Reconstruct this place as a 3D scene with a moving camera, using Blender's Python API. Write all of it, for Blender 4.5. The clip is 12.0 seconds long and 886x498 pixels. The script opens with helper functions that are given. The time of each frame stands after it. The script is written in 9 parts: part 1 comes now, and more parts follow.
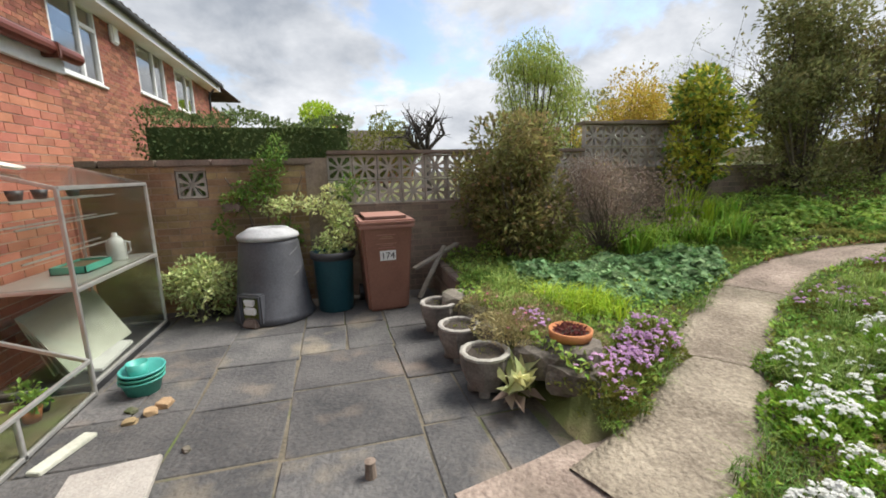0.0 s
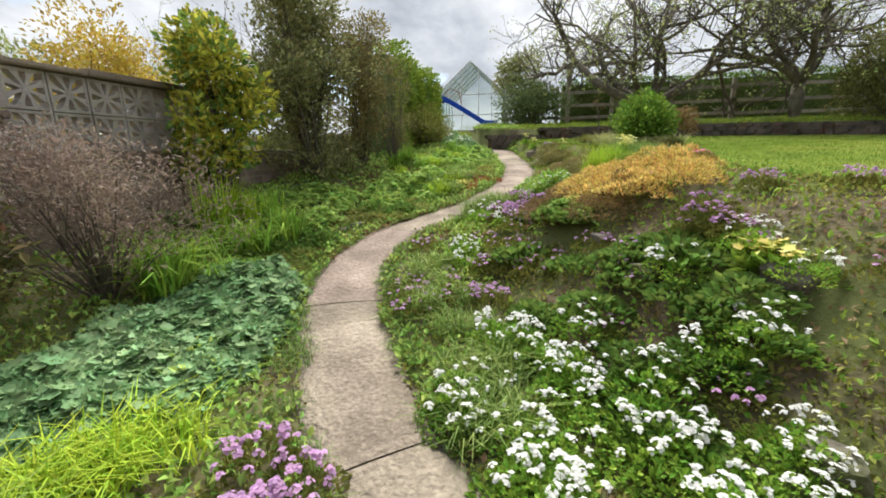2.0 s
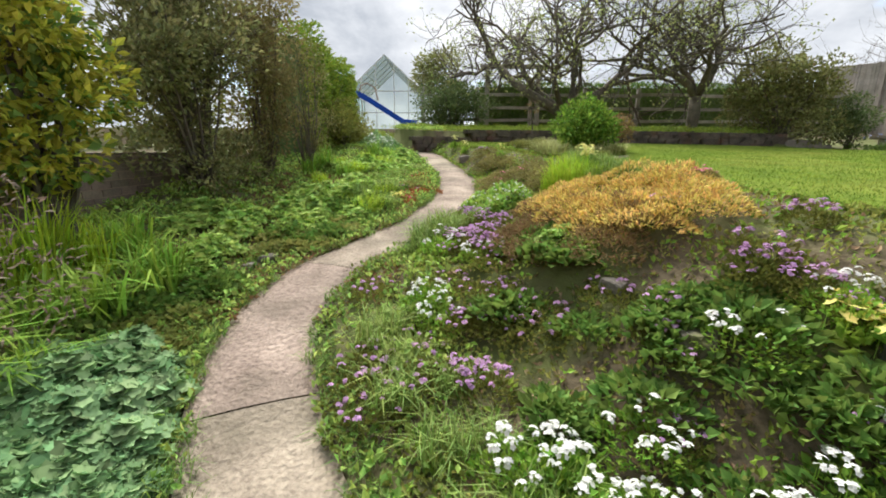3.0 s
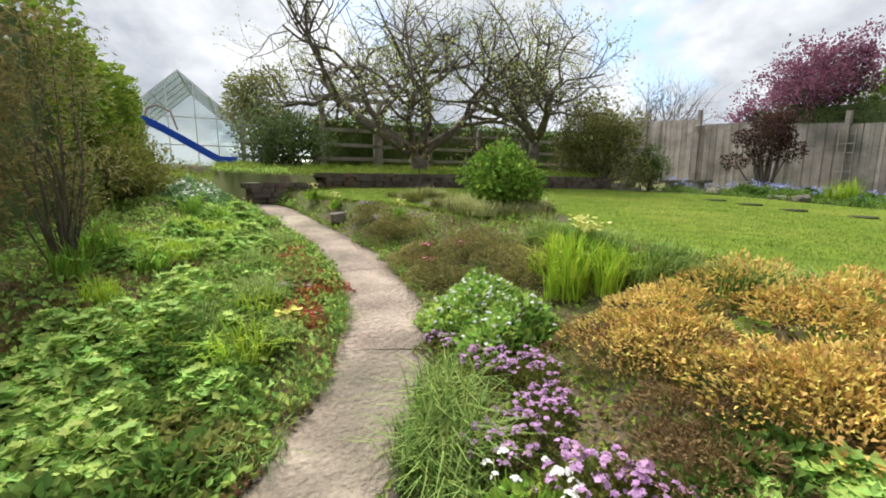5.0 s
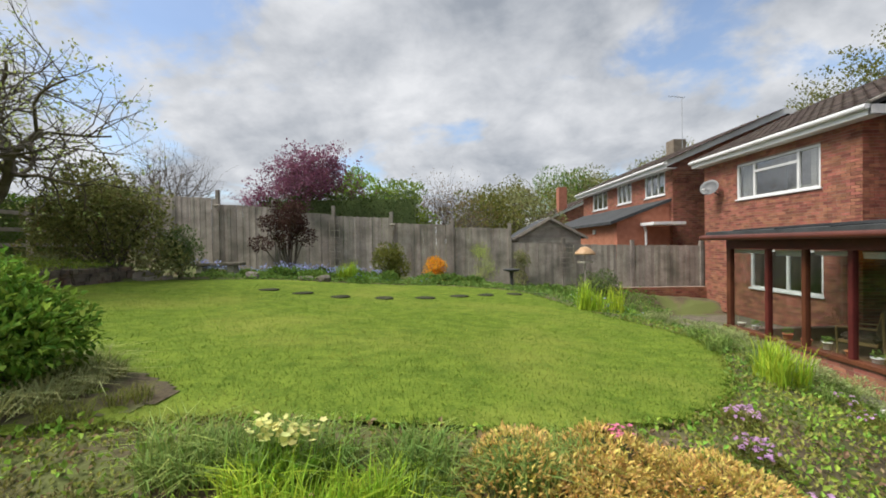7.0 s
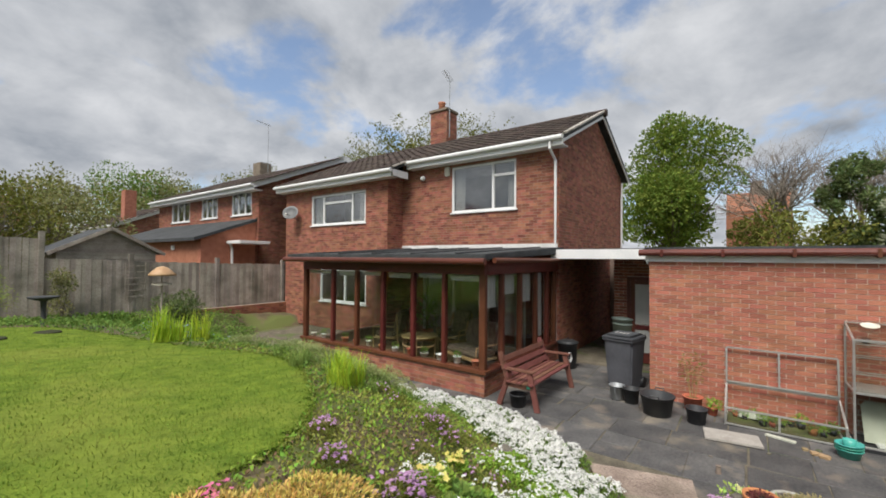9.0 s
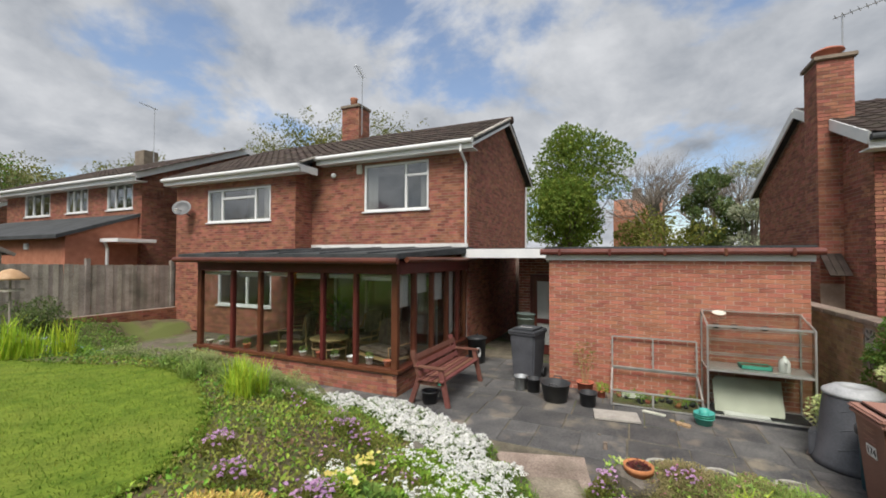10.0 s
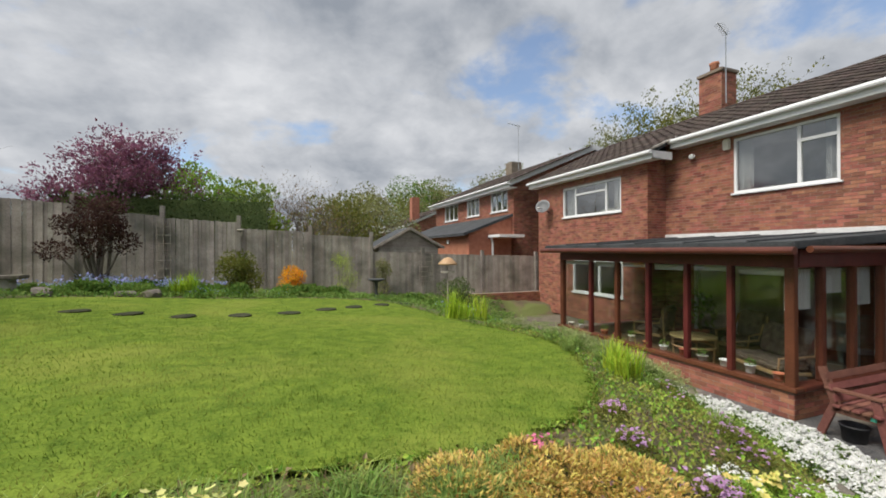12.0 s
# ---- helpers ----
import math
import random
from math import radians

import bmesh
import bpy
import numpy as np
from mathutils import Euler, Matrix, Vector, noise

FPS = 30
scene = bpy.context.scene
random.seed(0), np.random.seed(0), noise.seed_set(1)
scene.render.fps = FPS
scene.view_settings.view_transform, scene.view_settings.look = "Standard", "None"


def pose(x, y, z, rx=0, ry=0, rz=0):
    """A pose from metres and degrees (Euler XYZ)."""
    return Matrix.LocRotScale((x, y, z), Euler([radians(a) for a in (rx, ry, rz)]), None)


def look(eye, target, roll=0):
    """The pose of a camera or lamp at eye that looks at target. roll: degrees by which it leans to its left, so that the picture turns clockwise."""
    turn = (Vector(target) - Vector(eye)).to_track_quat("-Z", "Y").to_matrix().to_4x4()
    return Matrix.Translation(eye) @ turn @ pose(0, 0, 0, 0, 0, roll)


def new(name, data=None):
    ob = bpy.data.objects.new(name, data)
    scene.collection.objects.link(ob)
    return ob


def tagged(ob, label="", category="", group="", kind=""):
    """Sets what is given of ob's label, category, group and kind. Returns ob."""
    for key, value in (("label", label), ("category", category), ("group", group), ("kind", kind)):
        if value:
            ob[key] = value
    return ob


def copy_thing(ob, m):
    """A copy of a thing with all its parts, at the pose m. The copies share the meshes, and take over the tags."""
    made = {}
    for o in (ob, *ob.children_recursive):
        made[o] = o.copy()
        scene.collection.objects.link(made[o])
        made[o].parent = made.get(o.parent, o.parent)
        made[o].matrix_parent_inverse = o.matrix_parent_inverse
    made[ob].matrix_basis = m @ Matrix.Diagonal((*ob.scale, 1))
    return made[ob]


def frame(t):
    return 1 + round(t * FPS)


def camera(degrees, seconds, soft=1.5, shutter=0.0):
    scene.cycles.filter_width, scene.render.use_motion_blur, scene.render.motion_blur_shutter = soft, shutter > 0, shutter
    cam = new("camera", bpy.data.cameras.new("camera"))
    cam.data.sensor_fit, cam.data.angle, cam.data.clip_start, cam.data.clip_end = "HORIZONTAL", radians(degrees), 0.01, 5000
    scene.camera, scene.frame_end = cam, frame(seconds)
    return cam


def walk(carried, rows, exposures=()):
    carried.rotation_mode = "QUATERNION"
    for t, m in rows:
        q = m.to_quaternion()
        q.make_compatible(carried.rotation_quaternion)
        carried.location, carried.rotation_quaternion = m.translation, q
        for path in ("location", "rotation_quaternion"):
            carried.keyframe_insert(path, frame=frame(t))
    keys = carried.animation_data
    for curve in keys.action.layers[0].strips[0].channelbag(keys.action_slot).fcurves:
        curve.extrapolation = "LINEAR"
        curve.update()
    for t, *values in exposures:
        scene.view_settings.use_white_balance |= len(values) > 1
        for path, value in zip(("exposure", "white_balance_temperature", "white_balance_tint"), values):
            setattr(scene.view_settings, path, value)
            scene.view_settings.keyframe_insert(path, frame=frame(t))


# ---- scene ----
cam = camera(94.6, 12.0, soft=1.8)
METRES, EYE, TILT, LEAN, TURN = 8.0, 1.5, 0.0, 0.0, -14.6
ROWS = [
    (0.0, 0.0, 0.0, 0.0, -0.25, -10.71, 1.32),
    (0.5, 0.0151, 0.0542, 0.0007, -22.85, -11.16, 1.67),
    (1.0, 0.0191, 0.108, -0.0006, -39.45, -11.63, 1.92),
    (1.5, 0.0417, 0.1656, -0.0072, -53.02, -12.57, 1.68),
    (2.0, 0.0839, 0.2136, -0.0078, -63.19, -13.3, 0.92),
    (2.5, 0.1317, 0.2598, -0.0025, -70.56, -13.6, 0.1),
    (4.5, 0.3689, 0.4305, 0.0321, -91.31, -11.27, -0.21),
    (5.0, 0.4352, 0.4668, 0.0447, -101.49, -9.22, -0.11),
    (5.5, 0.5067, 0.4846, 0.0606, -114.98, -6.69, 0.24),
    (6.0, 0.5624, 0.4862, 0.0834, -130.45, -4.12, 0.52),
    (6.5, 0.6069, 0.478, 0.1024, -147.76, -2.03, 0.76),
    (7.0, 0.6405, 0.4555, 0.1112, -164.93, -0.62, 0.87),
    (7.5, 0.6592, 0.441, 0.1186, -181.42, 0.19, 0.58),
    (9.5, 0.6473, 0.4444, 0.1256, -226.97, 1.26, -0.44),
    (10.0, 0.648, 0.4456, 0.1256, -231.0, 1.27, -0.19),
    (10.5, 0.6543, 0.4454, 0.1248, -230.6, 1.2, 0.15),
    (11.0, 0.6677, 0.445, 0.124, -222.05, 1.1, 0.31),
    (11.5, 0.6841, 0.4487, 0.1234, -204.66, 0.57, 0.24),
    (12.0, 0.6959, 0.4502, 0.1229, -185.82, 0.1, 0.21),
]
walk(cam, [(t, pose(0, 0, EYE, TILT, LEAN, TURN) @ pose(METRES * x, METRES * y, METRES * z, 90 + pitch, roll, yaw)) for t, x, y, z, yaw, pitch, roll in ROWS],
     [(0.0, 0.31), (1.5, 0.45), (2.5, 0.52), (4.5, 0.54), (5.0, 0.5), (6.0, 0.28), (7.0, 0.05), (7.5, -0.06), (9.5, -0.14), (12.0, -0.12)])

# ---- world and sun ----
SUN_ELEVATION, SUN_AZIMUTH = 56.0, 80.0   # degrees; azimuth counted from +y towards +x


def build_world():
    w = bpy.data.worlds.new("sky")
    scene.world = w
    w.use_nodes = True
    nt = w.node_tree
    nt.nodes.clear()
    N, L = nt.nodes.new, nt.links.new
    out, bg, sky = N("ShaderNodeOutputWorld"), N("ShaderNodeBackground"), N("ShaderNodeTexSky")
    sky.sky_type, sky.sun_disc = "NISHITA", False
    sky.sun_elevation, sky.sun_rotation = radians(SUN_ELEVATION), radians(SUN_AZIMUTH)
    sky.air_density, sky.dust_density, sky.ozone_density = 1.0, 1.2, 1.6
    tc, mp, sep, cmb = N("ShaderNodeTexCoord"), N("ShaderNodeMapping"), N("ShaderNodeSeparateXYZ"), N("ShaderNodeCombineXYZ")
    L(tc.outputs["Generated"], sep.inputs[0])

    def math_node(op, a, b=None):
        n = N("ShaderNodeMath")
        n.operation = op
        for i, v in enumerate((a, b)):
            if v is None:
                continue
            if isinstance(v, (int, float)):
                n.inputs[i].default_value = v
            else:
                L(v, n.inputs[i])
        return n.outputs[0]

    # flat cloud layer seen in perspective
    up = math_node("ADD", math_node("MAXIMUM", sep.outputs["Z"], 0.0), 0.42)
    L(math_node("DIVIDE", sep.outputs["X"], up), cmb.inputs[0])
    L(math_node("DIVIDE", sep.outputs["Y"], up), cmb.inputs[1])
    mp.inputs["Location"].default_value = CLOUD_SHIFT
    L(cmb.outputs[0], mp.inputs["Vector"])
    big, fine, tone = N("ShaderNodeTexNoise"), N("ShaderNodeTexNoise"), N("ShaderNodeTexNoise")
    for n, sc, det in ((big, 1.9, 8.0), (fine, 4.6, 8.0), (tone, 1.6, 6.0)):
        n.inputs["Scale"].default_value, n.inputs["Detail"].default_value = sc, det
        n.inputs["Roughness"].default_value = 0.58
        n.inputs["Distortion"].default_value = 0.25
        L(mp.outputs[0], n.inputs["Vector"])
    cover = N("ShaderNodeMapRange")
    cover.interpolation_type = "SMOOTHSTEP"
    cover.inputs["To Min"].default_value = 0.12
    cover.inputs["From Min"].default_value, cover.inputs["From Max"].default_value = 0.36, 0.48
    L(big.outputs["Fac"], cover.inputs["Value"])
    # cloud tone from slate grey to bright white
    ramp = N("ShaderNodeValToRGB")
    ramp.color_ramp.elements[0].position, ramp.color_ramp.elements[1].position = 0.37, 0.62
    ramp.color_ramp.elements[0].color = (3.3, 3.65, 4.2, 1)
    ramp.color_ramp.elements[1].color = (8.0, 8.15, 8.45, 1)
    mixn = math_node("ADD", math_node("MULTIPLY", tone.outputs["Fac"], 0.65), math_node("MULTIPLY", fine.outputs["Fac"], 0.35))
    L(mixn, ramp.inputs["Fac"])
    mix = N("ShaderNodeMix")
    mix.data_type = "RGBA"
    L(cover.outputs[0], mix.inputs["Factor"])
    gain = N("ShaderNodeVectorMath")
    gain.operation = "SCALE"
    gain.inputs["Scale"].default_value = 1.9
    L(sky.outputs[0], gain.inputs[0])
    L(gain.outputs[0], mix.inputs["A"])
    L(ramp.outputs[0], mix.inputs["B"])
    L(mix.outputs["Result"], bg.inputs["Color"])
    bg.inputs["Strength"].default_value = SKY_STRENGTH
    L(bg.outputs[0], out.inputs["Surface"])


CLOUD_SHIFT = (3.1, 1.7, 0.0)
SKY_STRENGTH = 0.1
build_world()
sun_data = bpy.data.lights.new("sun", "SUN")
sun_data.energy, sun_data.angle, sun_data.color = 4.7, radians(30), (1.0, 0.95, 0.88)
sun = new("sun", sun_data)
_a, _e = radians(SUN_AZIMUTH), radians(SUN_ELEVATION)
sun.matrix_world = look((0, 0, 0), (-math.sin(_a) * math.cos(_e), -math.cos(_a) * math.cos(_e), -math.sin(_e)))

# ---- materials ----
def mat(name, c1, c2, rough=0.85, scale=3.0, fine=45.0, bump=0.25, rnd=0.12, metal=0.0, hue=0.02, stain=None, spec=0.5, bscale=None, trans=0.0, deep=0.01):
    """Two tones broken up at a coarse and a fine scale, with a random shade for each piece and a fine relief."""
    m = bpy.data.materials.new(name)
    m.use_nodes = True
    nt = m.node_tree
    N, L = nt.nodes.new, nt.links.new
    bs = nt.nodes["Principled BSDF"]
    geo, info = N("ShaderNodeNewGeometry"), N("ShaderNodeObjectInfo")

    def noise_tex(sc, det):
        n = N("ShaderNodeTexNoise")
        n.inputs["Scale"].default_value, n.inputs["Detail"].default_value = sc, det
        L(geo.outputs["Position"], n.inputs["Vector"])
        return n

    def calc(op, a, b):
        n = N("ShaderNodeMath")
        n.operation = op
        for i, v in enumerate((a, b)):
            if isinstance(v, (int, float)):
                n.inputs[i].default_value = v
            else:
                L(v, n.inputs[i])
        return n.outputs[0]

    coarse, small = noise_tex(scale, 5), noise_tex(fine, 3)
    fac = calc("ADD", calc("MULTIPLY", coarse.outputs["Fac"], 0.6), calc("MULTIPLY", small.outputs["Fac"], 0.4))
    ramp = N("ShaderNodeValToRGB")
    ramp.color_ramp.elements[0].position, ramp.color_ramp.elements[1].position = 0.36, 0.64
    ramp.color_ramp.elements[0].color, ramp.color_ramp.elements[1].color = (*c1, 1), (*c2, 1)
    L(fac, ramp.inputs["Fac"])
    col = ramp.outputs[0]
    if stain:
        sc, colour, lo, hi = stain
        st = noise_tex(sc, 8)
        mr = N("ShaderNodeMapRange")
        mr.inputs["From Min"].default_value, mr.inputs["From Max"].default_value = lo, hi
        L(st.outputs["Fac"], mr.inputs["Value"])
        mx = N("ShaderNodeMix")
        mx.data_type = "RGBA"
        L(mr.outputs[0], mx.inputs["Factor"])
        L(col, mx.inputs["A"])
        mx.inputs["B"].default_value = (*colour, 1)
        col = mx.outputs["Result"]
    if rnd:
        both = calc("FRACT", calc("ADD", info.outputs["Random"], geo.outputs["Random Per Island"]), 0)
        hs = N("ShaderNodeHueSaturation")
        L(col, hs.inputs["Color"])
        L(calc("ADD", calc("MULTIPLY", both, 2 * rnd), 1 - rnd), hs.inputs["Value"])
        L(calc("ADD", calc("MULTIPLY", calc("FRACT", calc("MULTIPLY", both, 7.31), 0), 2 * hue), 0.5 - hue), hs.inputs["Hue"])
        col = hs.outputs[0]
    L(col, bs.inputs["Base Color"])
    bs.inputs["Roughness"].default_value, bs.inputs["Metallic"].default_value = rough, metal
    bs.inputs["Specular IOR Level"].default_value = spec
    if trans:
        tr, ms = N("ShaderNodeBsdfTranslucent"), N("ShaderNodeMixShader")
        L(col, tr.inputs["Color"])
        ms.inputs["Fac"].default_value = trans
        L(bs.outputs[0], ms.inputs[1])
        L(tr.outputs[0], ms.inputs[2])
        L(ms.outputs[0], nt.nodes["Material Output"].inputs["Surface"])
    if bump:
        bn = N("ShaderNodeBump")
        bn.inputs["Strength"].default_value, bn.inputs["Distance"].default_value = bump, deep
        src = noise_tex(bscale or fine * 1.5, 6)
        L(src.outputs["Fac"], bn.inputs["Height"])
        L(bn.outputs[0], bs.inputs["Normal"])
    return m


def glass_mat(name, tint=(0.96, 0.98, 0.97), rough=0.02, clear=0.96, gloss=0.06):
    """Thin window glass: mostly lets light through, mirrors more at a slant."""
    m = bpy.data.materials.new(name)
    m.use_nodes = True
    nt = m.node_tree
    nt.nodes.clear()
    N, L = nt.nodes.new, nt.links.new
    out, mixs, tr, gl, lw = (N("ShaderNodeOutputMaterial"), N("ShaderNodeMixShader"), N("ShaderNodeBsdfTransparent"),
                             N("ShaderNodeBsdfGlossy"), N("ShaderNodeLayerWeight"))
    tr.inputs["Color"].default_value = (*[clear * c for c in tint], 1)
    gl.inputs["Roughness"].default_value = rough
    pw, ml, ad = N("ShaderNodeMath"), N("ShaderNodeMath"), N("ShaderNodeMath")
    pw.operation, ml.operation, ad.operation = "POWER", "MULTIPLY", "ADD"
    pw.inputs[1].default_value, ml.inputs[1].default_value, ad.inputs[1].default_value = 4.0, 0.8, gloss
    L(lw.outputs["Facing"], pw.inputs[0])
    L(pw.outputs[0], ml.inputs[0])
    L(ml.outputs[0], ad.inputs[0])
    L(ad.outputs[0], mixs.inputs["Fac"])
    L(tr.outputs[0], mixs.inputs[1])
    L(gl.outputs[0], mixs.inputs[2])
    L(mixs.outputs[0], out.inputs["Surface"])
    return m


M_SOIL = mat("soil", (0.07, 0.055, 0.03), (0.16, 0.125, 0.07), 0.95, 2.5, 40, 0.8, 0, stain=(1.4, (0.11, 0.13, 0.035), 0.42, 0.55))
M_TURF = mat("turf", (0.085, 0.14, 0.018), (0.19, 0.26, 0.035), 0.95, 5.0, 45, 0.8, 0, spec=0.08, stain=(0.6, (0.25, 0.27, 0.055), 0.5, 0.8))
M_BLADE = mat("grass_blade", (0.09, 0.16, 0.022), (0.22, 0.3, 0.045), 0.9, 3.0, 18, 0, 0.32, hue=0.025, spec=0.02, trans=0.4, stain=(0.9, (0.3, 0.31, 0.08), 0.5, 0.75))
M_COMPOST = mat("dark_compost", (0.03, 0.024, 0.018), (0.075, 0.06, 0.045), 0.95, 8, 60, 0.9, 0)
M_CONCRETE = mat("path_concrete", (0.19, 0.15, 0.12), (0.42, 0.35, 0.28), 0.95, 2.6, 42, 1.0, 0.05, stain=(1.6, (0.17, 0.145, 0.11), 0.48, 0.7), bscale=26, spec=0.2, deep=0.03)
M_SLAB = mat("slab_stone", (0.055, 0.055, 0.057), (0.135, 0.13, 0.124), 0.8, 2.2, 30, 0.7, 0.2, stain=(1.9, (0.25, 0.21, 0.16), 0.54, 0.72), deep=0.02)
M_JOINT = mat("joint_dirt", (0.08, 0.07, 0.05), (0.19, 0.165, 0.12), 0.95, 4, 50, 0.6, 0, stain=(1.5, (0.1, 0.13, 0.04), 0.55, 0.65))
M_BRICK = mat("red_brick", (0.23, 0.085, 0.053), (0.37, 0.152, 0.097), 0.88, 6, 60, 0.45, 0.34, hue=0.014)
M_BRICK_GARAGE = mat("garage_brick", (0.33, 0.115, 0.07), (0.45, 0.18, 0.115), 0.88, 5, 60, 0.4, 0.2, hue=0.01)
M_BRICK_PALE = mat("pale_brick", (0.27, 0.17, 0.09), (0.42, 0.29, 0.17), 0.9, 5, 50, 0.5, 0.2, stain=(1.6, (0.12, 0.10, 0.06), 0.5, 0.75))
M_BRICK_DARK = mat("weathered_block", (0.17, 0.13, 0.105), (0.3, 0.235, 0.185), 0.92, 4, 50, 0.5, 0.2)
M_MORTAR = mat("mortar", (0.52, 0.43, 0.35), (0.68, 0.58, 0.48), 0.95, 8, 80, 0.4, 0)
M_MORTAR_DARK = mat("mortar_dark", (0.26, 0.19, 0.15), (0.38, 0.29, 0.23), 0.95, 8, 80, 0.4, 0)
M_WHITE = mat("white_upvc", (0.72, 0.73, 0.73), (0.82, 0.82, 0.81), 0.4, 2, 20, 0.03, 0.02)
M_WHITE_WORN = mat("worn_white_paint", (0.5, 0.5, 0.48), (0.78, 0.78, 0.76), 0.6, 3, 40, 0.2, 0.04)
M_BLOCK = mat("screen_block_concrete", (0.36, 0.33, 0.29), (0.56, 0.52, 0.47), 0.9, 4, 60, 0.4, 0.08, stain=(2.2, (0.2, 0.18, 0.15), 0.52, 0.75))
M_TILE = mat("roof_tile", (0.038, 0.029, 0.025), (0.08, 0.06, 0.05), 0.92, 3, 40, 0.4, 0.3, stain=(1.5, (0.1, 0.092, 0.07), 0.58, 0.75), spec=0.25)
M_LEAD = mat("roofing_felt", (0.025, 0.028, 0.03), (0.07, 0.075, 0.078), 0.85, 2, 30, 0.3, 0.05)
M_FENCE = mat("weathered_fence_wood", (0.25, 0.22, 0.185), (0.46, 0.41, 0.355), 0.88, 2.2, 30, 0.5, 0.22, stain=(1.2, (0.17, 0.16, 0.13), 0.5, 0.7))
M_WOODRAIL = mat("grey_rail_wood", (0.26, 0.23, 0.19), (0.44, 0.40, 0.34), 0.9, 4, 40, 0.5, 0.15)
M_MAHOG = mat("mahogany_paint", (0.085, 0.022, 0.014), (0.15, 0.042, 0.026), 0.42, 3, 35, 0.12, 0.1)
M_BENCH = mat("bench_stain", (0.14, 0.055, 0.04), (0.22, 0.095, 0.07), 0.55, 5, 40, 0.25, 0.15)
M_ALU = mat("aluminium", (0.48, 0.48, 0.46), (0.64, 0.64, 0.62), 0.42, 6, 60, 0.1, 0.03, metal=0.7)
M_GLASS = glass_mat("window_glass", gloss=0.05)
M_GLASS_HOUSE = glass_mat("double_glazing", gloss=0.2)
M_GLASS_DIRTY = glass_mat("dirty_glass", (0.93, 0.96, 0.93), 0.15, 0.94, 0.05)
M_GLASS_GREEN = glass_mat("greenhouse_glass", (0.9, 0.95, 0.93), 0.1, 0.86, 0.015)
M_STONE_DARK = mat("dry_stone", (0.06, 0.05, 0.042), (0.16, 0.125, 0.10), 0.92, 4, 40, 0.6, 0.25, stain=(2.5, (0.16, 0.09, 0.055), 0.52, 0.7))
M_ROCK = mat("rockery_stone", (0.1, 0.088, 0.07), (0.24, 0.21, 0.175), 0.92, 5, 50, 0.8, 0.2, stain=(3.0, (0.09, 0.1, 0.04), 0.5, 0.66))
M_BARK = mat("bark", (0.085, 0.07, 0.052), (0.2, 0.17, 0.13), 0.95, 6, 50, 0.8, 0.1)
# Very dark tone: the shade of the sunken dents is put into the colour.
M_STEP = mat("stepping_stone", (0.03, 0.034, 0.02), (0.065, 0.068, 0.04), 0.95, 6, 40, 0.6, 0.15, spec=0.1)
M_TWIG = mat("twig", (0.09, 0.075, 0.06), (0.17, 0.145, 0.115), 0.95, 6, 50, 0.4, 0.15)


# ---- building helpers ----
def mesh_np(name, verts, faces, material=None, smooth=False):
    me = bpy.data.meshes.new(name)
    verts, faces = np.asarray(verts, float), np.asarray(faces, int)
    me.from_pydata(verts.tolist(), [], faces.tolist())
    if material:
        me.materials.append(material)
    if smooth:
        me.polygons.foreach_set("use_smooth", [True] * len(me.polygons))
    me.update()
    return me


def part(name, bm, material, parent=None, label="", smooth=False):
    """Links a bmesh (or a ready mesh) as one object under a thing."""
    if isinstance(bm, bpy.types.Mesh):
        me = bm
    else:
        me = bpy.data.meshes.new(name)
        bmesh.ops.recalc_face_normals(bm, faces=bm.faces)
        bm.to_mesh(me)
        bm.free()
        if smooth:
            me.polygons.foreach_set("use_smooth", [True] * len(me.polygons))
    if material and not me.materials:
        me.materials.append(material)
    ob = new(name, me)
    if parent:
        ob.parent = parent
    if label:
        ob["label"] = label
    return ob


def thing(name, m=None, label="", category="", group="", kind=""):
    ob = new(name)
    ob.matrix_basis = m or Matrix()
    return tagged(ob, label, category, group, kind)


def box(bm, x0, x1, y0, y1, z0, z1, bevel=0.0, m=None):
    """Adds a box, bevelled where asked."""
    t = bmesh.new()
    v = [t.verts.new((x, y, z)) for z in (z0, z1) for y in (y0, y1) for x in (x0, x1)]
    for f in ((0, 2, 3, 1), (4, 5, 7, 6), (0, 1, 5, 4), (2, 6, 7, 3), (0, 4, 6, 2), (1, 3, 7, 5)):
        t.faces.new([v[i] for i in f])
    if bevel:
        bmesh.ops.bevel(t, geom=t.edges[:], offset=bevel, segments=2, affect="EDGES")
    if m:
        bmesh.ops.transform(t, matrix=m, verts=t.verts)
    add(bm, t)
    return bm


def add(bm, t):
    tmp = bpy.data.meshes.new("tmp")
    t.to_mesh(tmp)
    t.free()
    bm.from_mesh(tmp)
    bpy.data.meshes.remove(tmp)


def boxm(*a, bevel=0.0, m=None):
    return box(bmesh.new(), *a, bevel=bevel, m=m)


def bar(bm, p, q, w, h=None, bevel=0.0):
    """A bar of w x h from p to q."""
    p, q = Vector(p), Vector(q)
    d = q - p
    t = d.to_track_quat("Z", "Y").to_matrix().to_4x4()
    h = h or w
    return box(bm, -w / 2, w / 2, -h / 2, h / 2, 0, d.length, bevel, Matrix.Translation(p) @ t)


